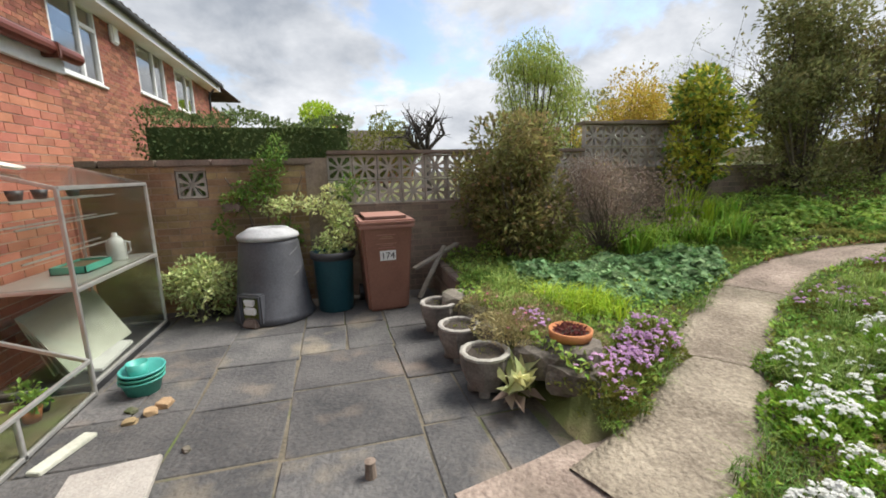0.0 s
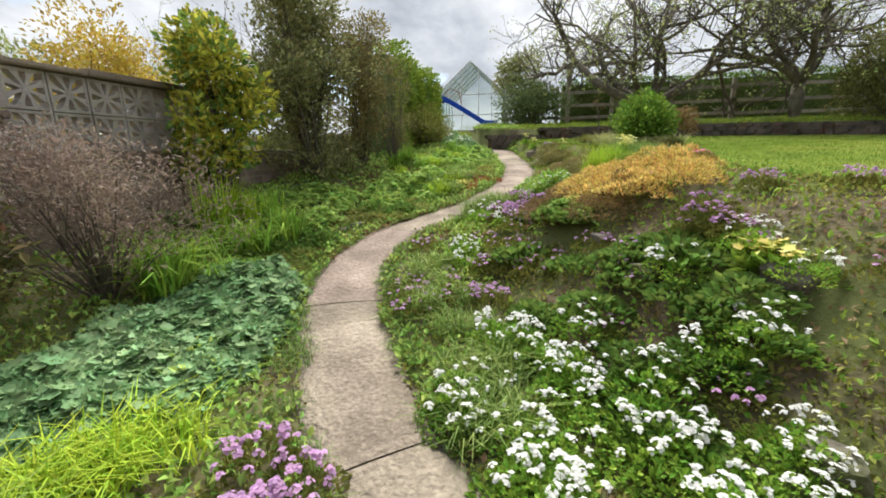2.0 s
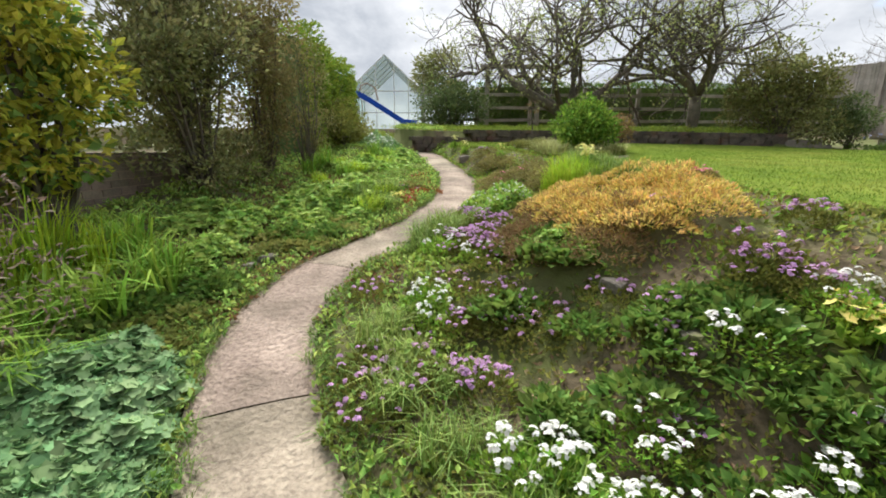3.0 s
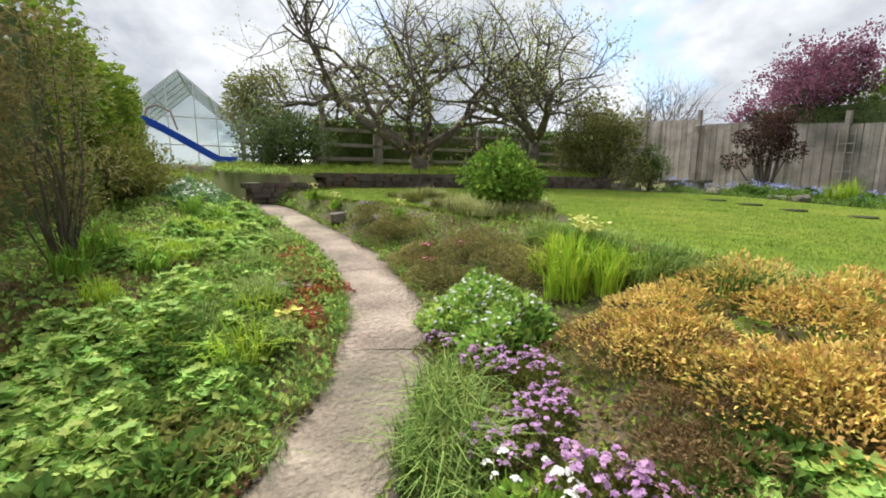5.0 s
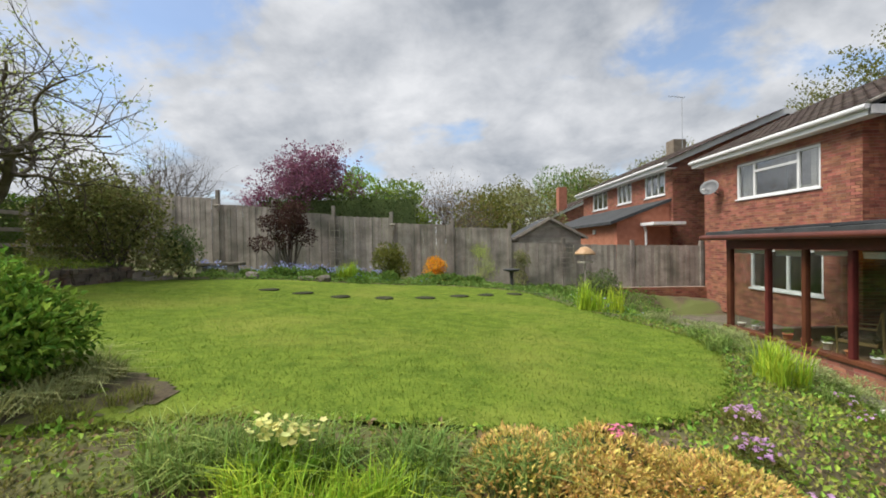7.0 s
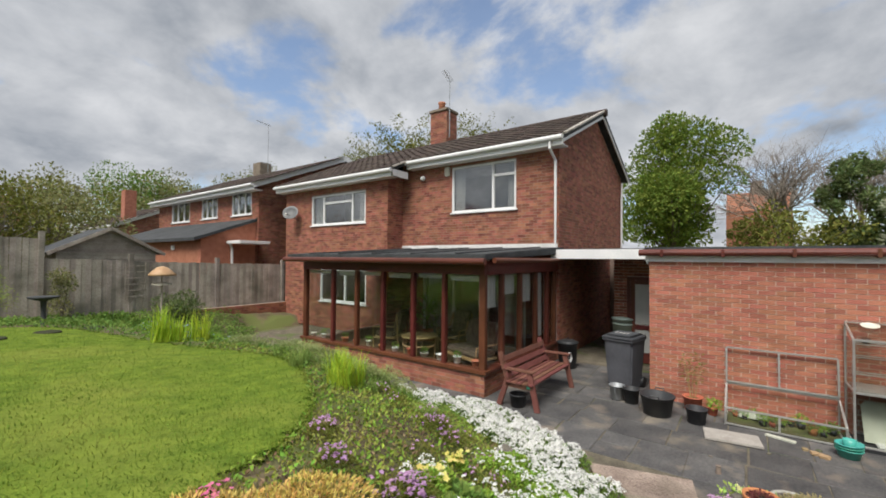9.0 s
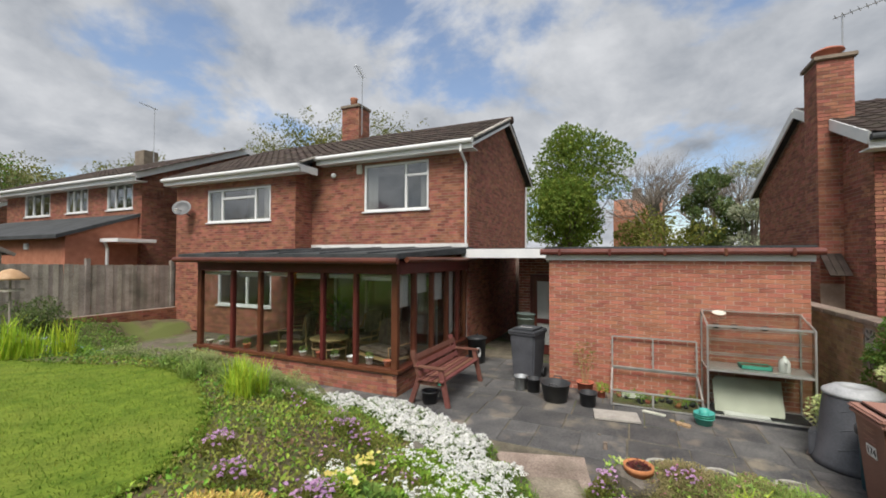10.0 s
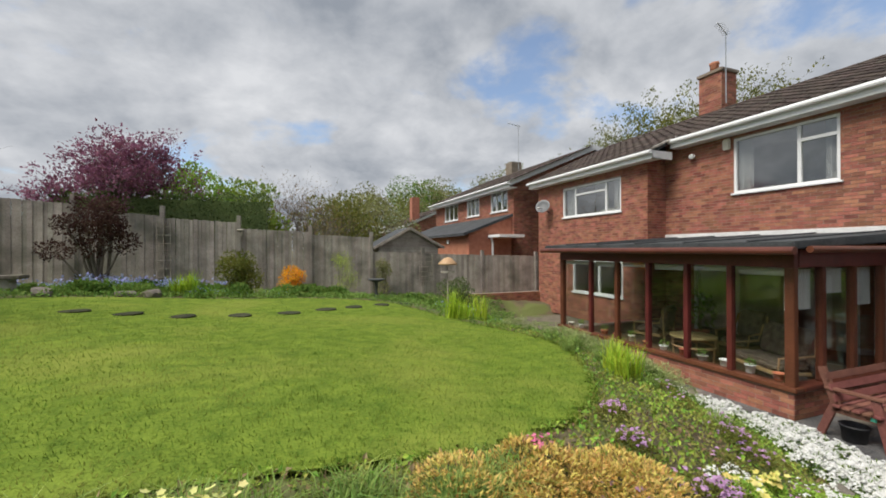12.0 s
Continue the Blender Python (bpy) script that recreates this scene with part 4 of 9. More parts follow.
def far_house(name, x, y0, y1, ev, rz, depth, wins, lean=None, limit=0, label=""):
    h = thing(name, label=label, category="house")
    rx, bx = x - depth / 2, x - depth
    w = bmesh.new()
    holes = [(a - y0, a - y0 + b, c, c + d) for a, b, c, d in wins]
    wall_with_holes(w, (x, y0, 0), (0, 1, 0), (1, 0, 0), y1 - y0, ev, 0.28, holes)
    for y in (y0, y1 - 0.28):
        gable_wall(w, y, 0.28, [x, x, rx, bx, bx], [0, ev, rz, ev, 0])
    box(w, bx, bx + 0.28, y0, y1, 0, ev)
    part("wall", w, M_MORTAR_DARK, h)
    # Added pale wall that closes the rooms behind the windows.
    part("room_partition", boxm(x - 3, x - 2.9, y0 + 0.3, y1 - 0.3, 0, ev), M_WHITE_WORN, h)
    brick_face(h, (x, y0, 0), (0, 1, 0), (1, 0, 0), y1 - y0, ev, M_BRICK, holes, limit=limit)
    top = lambda q: min(ev + (q - x) * (rz - ev) / (rx - x), ev + (q - bx) * (rz - ev) / (rx - bx)) - 0.03
    gable_bricks(h, y1, 1, bx, x, top, M_BRICK)
    for a, b, c, d in wins:
        opening_frame(h, (x, a, c), (0, 1, 0), (1, 0, 0), b, d, bars=(0.33, 0.66) if b > 1 else (0.5,))
    sl = (rz - ev) / (x - rx)
    xe, ze = x + 0.4, ev - 0.4 * sl + 0.12
    gable_roof(h, rx, rz + 0.12, xe, ze, bx - 0.4, ze, y0 - 0.2, y1 + 0.3)
    ang = math.atan(sl)
    roof_tiles(h, (xe + 0.04, y0 - 0.2, ze + 0.004), (0, 1, 0), Vector((-math.cos(ang), 0, math.sin(ang))), y1 - y0 + 0.5, (xe - rx) / math.cos(ang) - 0.3, limit=0)
    part("fascia", boxm(xe - 0.03, xe, y0 - 0.2, y1 + 0.3, ze - 0.26, ze - 0.04), M_WHITE, h)
    part("soffit", boxm(x, xe - 0.03, y0 - 0.2, y1 + 0.3, ze - 0.26, ze - 0.235), M_WHITE, h)
    part("gutter", lathe([(0, 0), (0.06, 0), (0.06, y1 - y0 + 0.5), (0, y1 - y0 + 0.5)], 10, Matrix.Translation((xe + 0.06, y0 - 0.2, ze - 0.07)) @ pose(0, 0, 0, -90, 0, 0)), M_WHITE, h)
    for q in ((xe, ze - 0.07), (bx - 0.4, ze - 0.07)):
        strip(h, "barge_board", [(q[0], y1 + 0.3, q[1]), (rx, y1 + 0.3, rz + 0.03)], 0.04, 0.24, M_WHITE)
    return h


n2 = far_house("neighbour_house", -3.0, -24.2, -13.85, 5.5, 7.3, 8.5,
               [(-22.5, 2.2, 4.25, 1.2), (-18.98, 1.6, 4.28, 1.1), (-16.05, 1.65, 4.28, 1.2)], label="long red brick neighbouring house with white casement windows")


def lean_to(h):
    """Single-storey extension with a slate lean-to roof on the far house."""
    w = bmesh.new()
    gable_wall(w, -14.3, 0.25, [-3.0, -0.9, -0.9, -3.0], [0, 0, 3.2, 3.95])
    box(w, -1.15, -0.9, -24.0, -14.3, 0, 3.2)
    part("extension_wall", w, M_BRICK_GARAGE, h)
    r = bmesh.new()
    v = [[r.verts.new((x, y, z)) for x, z in ((-3.0, 4.08), (-0.6, 3.2), (-0.6, 3.08), (-3.0, 3.96))] for y in (-24.2, -13.9)]
    for i in range(4):
        r.faces.new((v[0][i], v[0][(i + 1) % 4], v[1][(i + 1) % 4], v[1][i]))
    for k in v:
        r.faces.new(k)
    part("extension_roof", r, M_LEAD, h, "dark slate lean-to roof")
    part("flue_vent", boxm(-0.9, -0.84, -16.6, -16.35, 2.75, 2.95, bevel=0.01), M_WHITE, h)
    part("porch_roof", boxm(-3.0, -1.8, -14.0, -12.95, 3.0, 3.12, bevel=0.01), M_WHITE, h)
    part("downpipe", tube(bmesh.new(), [(-1.9, -13.9, 3.0), (-2.0, -13.95, 2.8), (-2.0, -13.95, 0.4)], 0.05, 8), M_WHITE, h)
    ch = part("chimney", boxm(-7.4, -6.7, -21.2, -20.4, 6.6, 8.0, bevel=0.02), M_BRICK_DARK, h)


lean_to(n2)
n3 = far_house("neighbour_house", -3.5, -44.0, -33.0, 4.7, 6.6, 8.5, [(-42.5, 1.8, 3.4, 1.1), (-38.5, 1.6, 3.4, 1.1)], label="distant red brick house with tiled roof")
part("chimney", boxm(-4.6, -3.9, -34.0, -33.2, 3.0, 7.2, bevel=0.02), M_BRICK, n3)

# ---- plants ----
def leaf_mat(name, c1, c2, rnd=0.3, hue=0.025, trans=0.3, rough=0.6):
    return mat(name, c1, c2, rough, 1.5, 14, 0, rnd, hue=hue, spec=0.12, trans=trans)


L_GREEN = leaf_mat("leaf_green", (0.12, 0.215, 0.045), (0.235, 0.36, 0.085), 0.38)
L_FRESH = leaf_mat("leaf_fresh", (0.19, 0.345, 0.045), (0.35, 0.52, 0.09), 0.35)
L_SOFT = leaf_mat("leaf_soft_green", (0.27, 0.44, 0.09), (0.47, 0.62, 0.17), 0.4, 0.03)
L_LIME = leaf_mat("leaf_lime", (0.3, 0.45, 0.0403), (0.51, 0.652, 0.069))
L_BLUEGREEN = leaf_mat("leaf_blue_green", (0.15, 0.28, 0.115), (0.3, 0.45, 0.22), 0.45)
L_OLIVE = leaf_mat("leaf_olive", (0.135, 0.16, 0.0345), (0.255, 0.261, 0.0633))
L_DARK = leaf_mat("leaf_dark", (0.1, 0.145, 0.055), (0.2, 0.26, 0.1), 0.4)
L_DULL = leaf_mat("leaf_dull", (0.2, 0.215, 0.09), (0.38, 0.38, 0.165), 0.45, 0.035)
L_BRONZE = leaf_mat("leaf_bronze", (0.19, 0.125, 0.06), (0.32, 0.23, 0.1), hue=0.03)
L_GOLD = leaf_mat("leaf_gold", (0.46, 0.36, 0.06), (0.7, 0.56, 0.13))
L_YELLOW = leaf_mat("leaf_yellow", (0.36, 0.38, 0.05), (0.62, 0.59, 0.1), 0.4)
L_VARIEG = leaf_mat("leaf_variegated", (0.3, 0.42, 0.13), (0.74, 0.76, 0.4), 0.4)
L_PURPLE = leaf_mat("leaf_purple", (0.2, 0.075, 0.125), (0.38, 0.17, 0.25))
L_PURPLE_DARK = leaf_mat("leaf_dark_purple", (0.0525, 0.029, 0.0253), (0.12, 0.0653, 0.0517))
L_WILLOW = leaf_mat("leaf_willow", (0.285, 0.362, 0.092), (0.45, 0.522, 0.149))
L_DRY = leaf_mat("dead_stems", (0.2, 0.15, 0.12), (0.36, 0.28, 0.22))
L_HEATH = leaf_mat("heather_foliage", (0.18, 0.18, 0.06), (0.34, 0.3, 0.11), 0.4)
P_WHITE = leaf_mat("petal_white", (0.75, 0.76, 0.73), (0.85, 0.85, 0.82), 0.06, 0.005)
P_PURPLE = leaf_mat("petal_purple", (0.48, 0.27, 0.49), (0.68, 0.43, 0.66), 0.25, 0.03)
P_PINK = leaf_mat("petal_pink", (0.7, 0.12, 0.3), (0.8, 0.28, 0.45), 0.15)
P_YELLOW = leaf_mat("petal_yellow", (0.75, 0.66, 0.1), (0.85, 0.8, 0.3), 0.12)
P_CREAM = leaf_mat("petal_cream", (0.72, 0.71, 0.24), (0.83, 0.81, 0.4), 0.1)
P_BLUE = leaf_mat("petal_blue", (0.3, 0.35, 0.65), (0.45, 0.5, 0.8), 0.15)
P_RED = leaf_mat("petal_red", (0.45, 0.04, 0.05), (0.65, 0.08, 0.09), 0.2)


def unit(a):
    return a / np.maximum(np.linalg.norm(a, axis=-1, keepdims=True), 1e-9)


def leaf_np(rng, p, d, size, ratio=0.5, fold=0.25, loose=0.75):
    """Kite-shaped folded leaves at points p along directions d."""
    n = len(p)
    d = unit(d)
    side = unit(np.cross(d, np.array([0, 0, 1.0])) + loose * rng.normal(size=(n, 3)))
    side = unit(side - d * (side * d).sum(1)[:, None])
    up = np.cross(side, d)
    s = (size * rng.uniform(0.6, 1.25, n))[:, None]
    mid = p + d * s * 0.5 + up * s * fold * 0.3
    v = np.stack([p, mid + side * s * ratio * 0.5 + up * s * fold * 0.4, p + d * s, mid - side * s * ratio * 0.5 + up * s * fold * 0.4], 1)
    return v.reshape(-1, 3), np.arange(4 * n).reshape(n, 4)


def short_blade_np(rng, p, h, lean, width):
    """Short single-quad blades."""
    v, f = blade_np(rng, p, h, lean, width)
    v = v.reshape(-1, 6, 3)[:, [0, 1, 4, 5]].reshape(-1, 3)
    return v, np.arange(len(v)).reshape(-1, 4)


def blade_np(rng, p, h, lean, width):
    """Arching blades from points p: two quads each."""
    n = len(p)
    a = rng.uniform(0, 2 * math.pi, n)
    out = np.column_stack([np.cos(a), np.sin(a), np.zeros(n)])
    sd = np.column_stack([-np.sin(a), np.cos(a), np.zeros(n)])
    h = (h * rng.uniform(0.55, 1.2, n))[:, None]
    le = (lean * rng.uniform(0.2, 1.4, n))[:, None] * h
    w = width * 0.5
    z = np.array([0, 0, 1.0])
    m1, tip = p + z * h * 0.6 + out * le * 0.35, p + z * h * (1 - 0.35 * np.minimum(le / h, 1.5)) + out * le
    v = np.stack([p - sd * w, p + sd * w, m1 + sd * w * 0.8, m1 - sd * w * 0.8, tip + sd * w * 0.12, tip - sd * w * 0.12], 1).reshape(-1, 3)
    k = np.arange(n)[:, None] * 6
    return v, np.vstack([k + [0, 1, 2, 3], k + [3, 2, 4, 5]])


def star_np(rng, p, nrm, r, petals=5, inner=0.68):
    """Small open flowers: one star-shaped face each."""
    n = len(p)
    nrm = unit(nrm)
    u = unit(np.cross(nrm, rng.normal(size=(n, 3))))
    w = np.cross(nrm, u)
    rr = r * rng.uniform(0.7, 1.25, n)
    vs = []
    for k in range(2 * petals):
        a = math.pi * k / petals
        q = 1.0 if k % 2 == 0 else inner
        vs.append(p + (u * math.cos(a) + w * math.sin(a)) * (rr * q)[:, None] + nrm * (0.15 * r * (k % 2 == 0)))
    return np.stack(vs, 1).reshape(-1, 3), np.arange(n * 2 * petals).reshape(n, -1)


def mound_points(rng, n, rx, ry, h, lumps=7, edge=0.25):
    """Points on the upper skin of a lumpy mound, with outward directions."""
    a = rng.uniform(0, 2 * math.pi, n)
    r = np.sqrt(rng.uniform(0, 1, n))
    ph = rng.uniform(0, 6.28, 4)
    wob = 1 + edge * (np.sin(3 * a + ph[0]) * 0.4 + np.sin(5 * a + ph[1]) * 0.35 + np.sin(2 * a + ph[2]) * 0.35)
    x, y = r * np.cos(a) * wob, r * np.sin(a) * wob
    c = rng.uniform(-0.8, 0.8, (lumps, 2))
    bump = np.max(np.exp(-((x[:, None] - c[:, 0]) ** 2 + (y[:, None] - c[:, 1]) ** 2) / 0.09), axis=1)
    top = (1 - r ** 2.4) * (0.6 + 0.45 * bump)
    z = top * h * rng.uniform(0.45, 1.0, n) ** 0.4
    d = np.column_stack([x * 0.9, y * 0.9, 0.4 + 0.5 * rng.uniform(size=n)]) + rng.normal(0, 0.35, (n, 3))
    return np.column_stack([x * rx, y * ry, z]), d


def plant(name, parts, label, category, group=""):
    """A plant kept below the ground as a pattern for copies: parts of (name, verts, faces, material)."""
    ob = thing(name, pose(0, 0, -40), label, category, group)
    for pn, v, f, m in parts:
        tagged(part(pn, mesh_np(pn, v, f, m), None, ob), kind="stuff")
    return ob


def spread(pattern, spots, rnd, s0=0.8, s1=1.2, lift=0.0, flat=1.0):
    """Copies of a plant at spots of the plan; the pattern itself takes the first spot."""
    for i, q in enumerate(spots):
        x, y, s = (*q, 1.0)[:3]
        z = float(ground_z(x, y)[0]) + lift
        s *= rnd.uniform(s0, s1)
        m = pose(x, y, z, rnd.uniform(-4, 4), rnd.uniform(-4, 4), rnd.uniform(0, 360)) @ Matrix.Diagonal((s, s, s * flat * rnd.uniform(0.85, 1.15), 1))
        if i == 0:
            pattern.matrix_basis = m
            pattern.scale = (s, s, s)
            first = m.copy()
        else:
            c = copy_thing(pattern, Matrix())
            c.matrix_basis = m
    pattern.matrix_basis = first


def in_patch(rnd, n, cx, cy, rx, ry, rot=0.0, ok=None):
    """n random spots in an ellipse that keep off path, lawn and patio."""
    out, tries = [], 0
    c, s = math.cos(radians(rot)), math.sin(radians(rot))
    while len(out) < n and tries < n * 40:
        tries += 1
        a, r = rnd.uniform(0, 2 * math.pi), math.sqrt(rnd.random())
        u, v = rx * r * math.cos(a), ry * r * math.sin(a)
        x, y = cx + u * c - v * s, cy + u * s + v * c
        if bed_ok(x, y):
            out.append((x, y))
    return out


def bed_ok(x, y, margin=0.06):
    ax, ay = np.array([x]), np.array([y])
    return not (inside(LAWN, ax, ay)[0] or inside(PATIO_AREA, ax, ay)[0] or nearest(PATH, ax, ay)[0][0] < PATH_HALF + margin)


rng = np.random.default_rng(11)
rnd = random.Random(12)
UP = np.array([0, 0, 1.0])


def mound_plant(name, n, rx, h, leaf, lm, label, category, flowers=0, fr=0.012, fm=None, ratio=0.55, group="", stem=0.0, petals=5, head=0.0, lobes=None):
    """A mound of leaves; head: radius of the domed flower heads; lobes: (count, depth) of lobed leaves that lie flat."""
    p, d = mound_points(rng, n, rx, rx, h)
    if lobes:
        nrm = UP + 0.5 * unit(d) + rng.normal(0, 0.42, d.shape)
        parts = [("foliage", *star_np(rng, p, nrm, leaf * 0.5, *lobes), lm)]
    else:
        parts = [("foliage", *leaf_np(rng, p, d, leaf, ratio, loose=0.45 if ratio > 0.5 else 0.75), lm)]
    if flowers:
        q, e = mound_points(rng, flowers * 2, rx * 0.95, rx * 0.95, h)
        keep = q[:, 2] > 0.35 * h * 0.6
        q, e = q[keep][:flowers], e[keep][:flowers]
        tops = q + np.array([0, 0, 0.02 + stem]) + rng.normal(0, 0.004, q.shape)
        nrm = UP + 0.4 * unit(e)
        if head:
            dome = unit(np.tile(UP, (len(tops) * 7, 1)) + rng.normal(0, 0.75, (len(tops) * 7, 3)))
            dome[:, 2] = np.abs(dome[:, 2])
            tops = np.repeat(tops, 7, 0) + dome * head * np.repeat(rng.uniform(0.6, 1.25, len(tops)), 7)[:, None]
            nrm = dome + 0.5 * UP
        parts.append(("blossom", *star_np(rng, tops, nrm, fr, petals), fm))
        if stem:
            parts.append(("stalk_growth", *blade_np(rng, q, stem + 0.03, 0.1, 0.004), lm))
    return plant(name, parts, label, category, group)


def tuft(name, n, r, h, lean, w, m, label, category="grass", group="", extra=()):
    a, q = rng.uniform(0, 6.28, n), r * np.sqrt(rng.uniform(0, 1, n))
    p = np.column_stack([q * np.cos(a), q * np.sin(a), np.zeros(n)])
    return plant(name, [("foliage", *blade_np(rng, p, h, lean, w), m), *extra], label, category, group)


def shrub_cloud(lumps, n, leaf, ratio=0.5, inner=0.35, out=0.8, droop=0.0):
    """Leaves over and inside several lumps (x, y, z, rx, ry, rz) of a shrub's crown."""
    vol = np.array([l[3] * l[4] + l[4] * l[5] + l[3] * l[5] for l in lumps])
    P, D = [], []
    for l, k in zip(lumps, (n * vol / vol.sum()).astype(int)):
        d = unit(rng.normal(size=(k, 3)))
        r = np.where(rng.uniform(size=k) < inner, rng.uniform(0.3, 0.95, k), rng.uniform(0.86, 1.06, k))
        ph = rng.uniform(0, 6.28, 3)
        r = r * (1 + 0.13 * np.sin(5 * d[:, 0] + ph[0]) * np.sin(6 * d[:, 1] + ph[1]) + 0.1 * np.sin(9 * d[:, 2] + ph[2]))
        P.append(np.array(l[:3]) + d * r[:, None] * np.array(l[3:]))
        D.append(d * out + rng.normal(0, 0.6, (k, 3)) + np.array([0, 0, 0.15 - droop]))
    return leaf_np(rng, np.vstack(P), np.vstack(D), leaf, ratio)


def random_lumps(n, rx, ry, z0, z1, size, top_bias=0.0):
    out = []
    for _ in range(n):
        a, r = rng.uniform(0, 6.28), math.sqrt(rng.uniform(0, 1))
        z = rng.uniform(z0, z1)
        t = (z - z0) / max(z1 - z0, 1e-6)
        k = math.sqrt(max(0.05, 1 - (2 * t - 1) ** 2)) if not top_bias else (0.75 + 0.25 * math.sin(math.pi * t))
        s = size * rng.uniform(0.7, 1.3)
        out.append((rx * r * k * math.cos(a), ry * r * k * math.sin(a), z, s, s, s * rng.uniform(0.75, 1.0)))
    return out


def branch_tubes(bm, base, lumps, r0, count=None, n=5):
    """Stems from the base into the lumps."""
    for l in lumps[:count]:
        c = Vector(l[:3])
        b = Vector(base) + Vector((rng.uniform(-1, 1), rng.uniform(-1, 1), 0)) * r0 * 2
        m = b.lerp(c, 0.5) + Vector((rng.normal(0, 0.06), rng.normal(0, 0.06), 0.08))
        tube(bm, [b, b.lerp(m, 0.5) + Vector((rng.normal(0, 0.03), 0, 0)), m, c], [r0, r0 * 0.8, r0 * 0.6, r0 * 0.25], n)
    return bm


def shrub(name, x, y, lumps, n, leaf, lm, label, category="shrub", ratio=0.5, stem=0.025, bark=None, inner=0.35, second=None, z=None, droop=0.0):
    """A shrub: stems and a crown of separate leaves; second: (count, leaf, material, part name) of another leaf or flower."""
    z = float(ground_z(x, y)[0]) if z is None else z
    ob = thing(name, pose(x, y, z), label, category)
    tagged(part("woody_growth", branch_tubes(bmesh.new(), (0, 0, -0.05), lumps, stem), bark or M_TWIG, ob), kind="stuff")
    tagged(part("crown", mesh_np("crown", *shrub_cloud(lumps, n, leaf, ratio, inner, droop=droop), lm), None, ob), kind="stuff")
    if second:
        tagged(part(second[3], mesh_np(second[3], *shrub_cloud(lumps, second[0], second[1], 0.7, 0.0), second[2]), None, ob), kind="stuff")
    return ob


def grow(limbs, twigs, tips, p, d, length, r, level, top, r_, gnarl, kids, up=0.12, thin=0.62, droop=0.0):
    """A crooked branch and its side branches."""
    steps = 5 if level < top - 1 else 3
    pts, rad = [p.copy()], [r]
    for i in range(steps):
        d = (d + Vector((r_.gauss(0, gnarl), r_.gauss(0, gnarl), r_.gauss(0, gnarl) + up - droop * level))).normalized()
        p = p + d * (length / steps)
        pts.append(p.copy())
        rad.append(max(r * (1 - (0.5 if level < top else 0.75) * (i + 1) / steps), 0.0025))
    tube(limbs if level < 2 else twigs, pts, rad, 7 if level == 0 else 5 if level == 1 else 3)
    if level >= top:
        tips.append((pts[-1], d.copy()))
        tips.append((pts[-2], d.copy()))
        return
    for k in range(kids[level]):
        t = r_.uniform(0.3, 1.0) if level else r_.uniform(0.45, 1.0)
        i = min(int(t * steps), steps - 1)
        q = pts[i].lerp(pts[i + 1], t * steps - i)
        side = Vector((r_.gauss(0, 1), r_.gauss(0, 1), r_.gauss(0, 0.6)))
        side = (side - side.project(d)).normalized()
        nd = (d * r_.uniform(0.35, 0.9) + side * r_.uniform(0.6, 1.0)).normalized()
        grow(limbs, twigs, tips, q, nd, length * r_.uniform(0.5, 0.8), rad[i] * thin, level + 1, top, r_, gnarl * 1.05, kids, up, thin, droop)


def tree(name, x, y, z, starts, kids, label, seed=1, gnarl=0.16, leaf=None, bark=None, up=0.1, thin=0.62, droop=0.0, per_tip=2, category="tree", trunk=None):
    """A tree: trunk, limbs, twigs and leaves at the twigs. starts: (direction, length, radius) of the main limbs from the fork."""
    r_ = random.Random(seed)
    ob = thing(name, pose(x, y, z), label, category)
    limbs, twigs, tips = bmesh.new(), bmesh.new(), []
    fork = Vector((0, 0, 0))
    if trunk:
        pts = [Vector(p) for p in trunk[0]]
        tube(limbs, pts, trunk[1], 9)
        fork = pts[-1]
    for d, ln, r in starts:
        grow(limbs, twigs, tips, fork.copy(), Vector(d).normalized(), ln, r, 0, len(kids), r_, gnarl, kids, up, thin, droop)
    part("trunk", limbs, bark or M_BARK, ob, smooth=True)
    tagged(part("twig_growth", twigs, bark or M_TWIG, ob), kind="stuff")
    if leaf:
        size, m, prob = leaf
        sel = [t for t in tips for _ in range(per_tip) if r_.random() < prob]
        if sel:
            g = np.random.default_rng(seed)
            P = np.array([t[0] for t in sel]) + g.normal(0, size * 0.8, (len(sel), 3))
            D = np.array([t[1] for t in sel]) + g.normal(0, 0.7, (len(sel), 3))
            tagged(part("foliage", mesh_np("foliage", *leaf_np(g, P, D, size, 0.6), m), None, ob), kind="stuff")
    return ob


def leafy_tree(name, x, y, z, height, rx, n, leaf, lm, label, seed=1, lumps=26, base=0.25, category="tree", trunk_r=0.18, ratio=0.6, ry=None):
    """A full-crowned tree: forked trunk and clumps of leaves with gaps between them."""
    global rng
    rng = np.random.default_rng(seed)
    ls = random_lumps(lumps, rx, ry or rx, height * base, height * 0.93, rx * 0.33)
    ob = thing(name, pose(x, y, z), label, category)
    bm = bmesh.new()
    tube(bm, [(0, 0, -0.3), (0.05, 0, height * 0.2), (0, 0.06, height * 0.45), (0.05, 0, height * 0.8)], [trunk_r, trunk_r * 0.8, trunk_r * 0.55, trunk_r * 0.15], 8)
    branch_tubes(bm, (0, 0, height * 0.2), ls, trunk_r * 0.3, None, 4)
    part("trunk", bm, M_BARK, ob)
    tagged(part("crown", mesh_np("crown", *shrub_cloud(ls, n, leaf, ratio, 0.3), lm), None, ob), kind="stuff")
    return ob

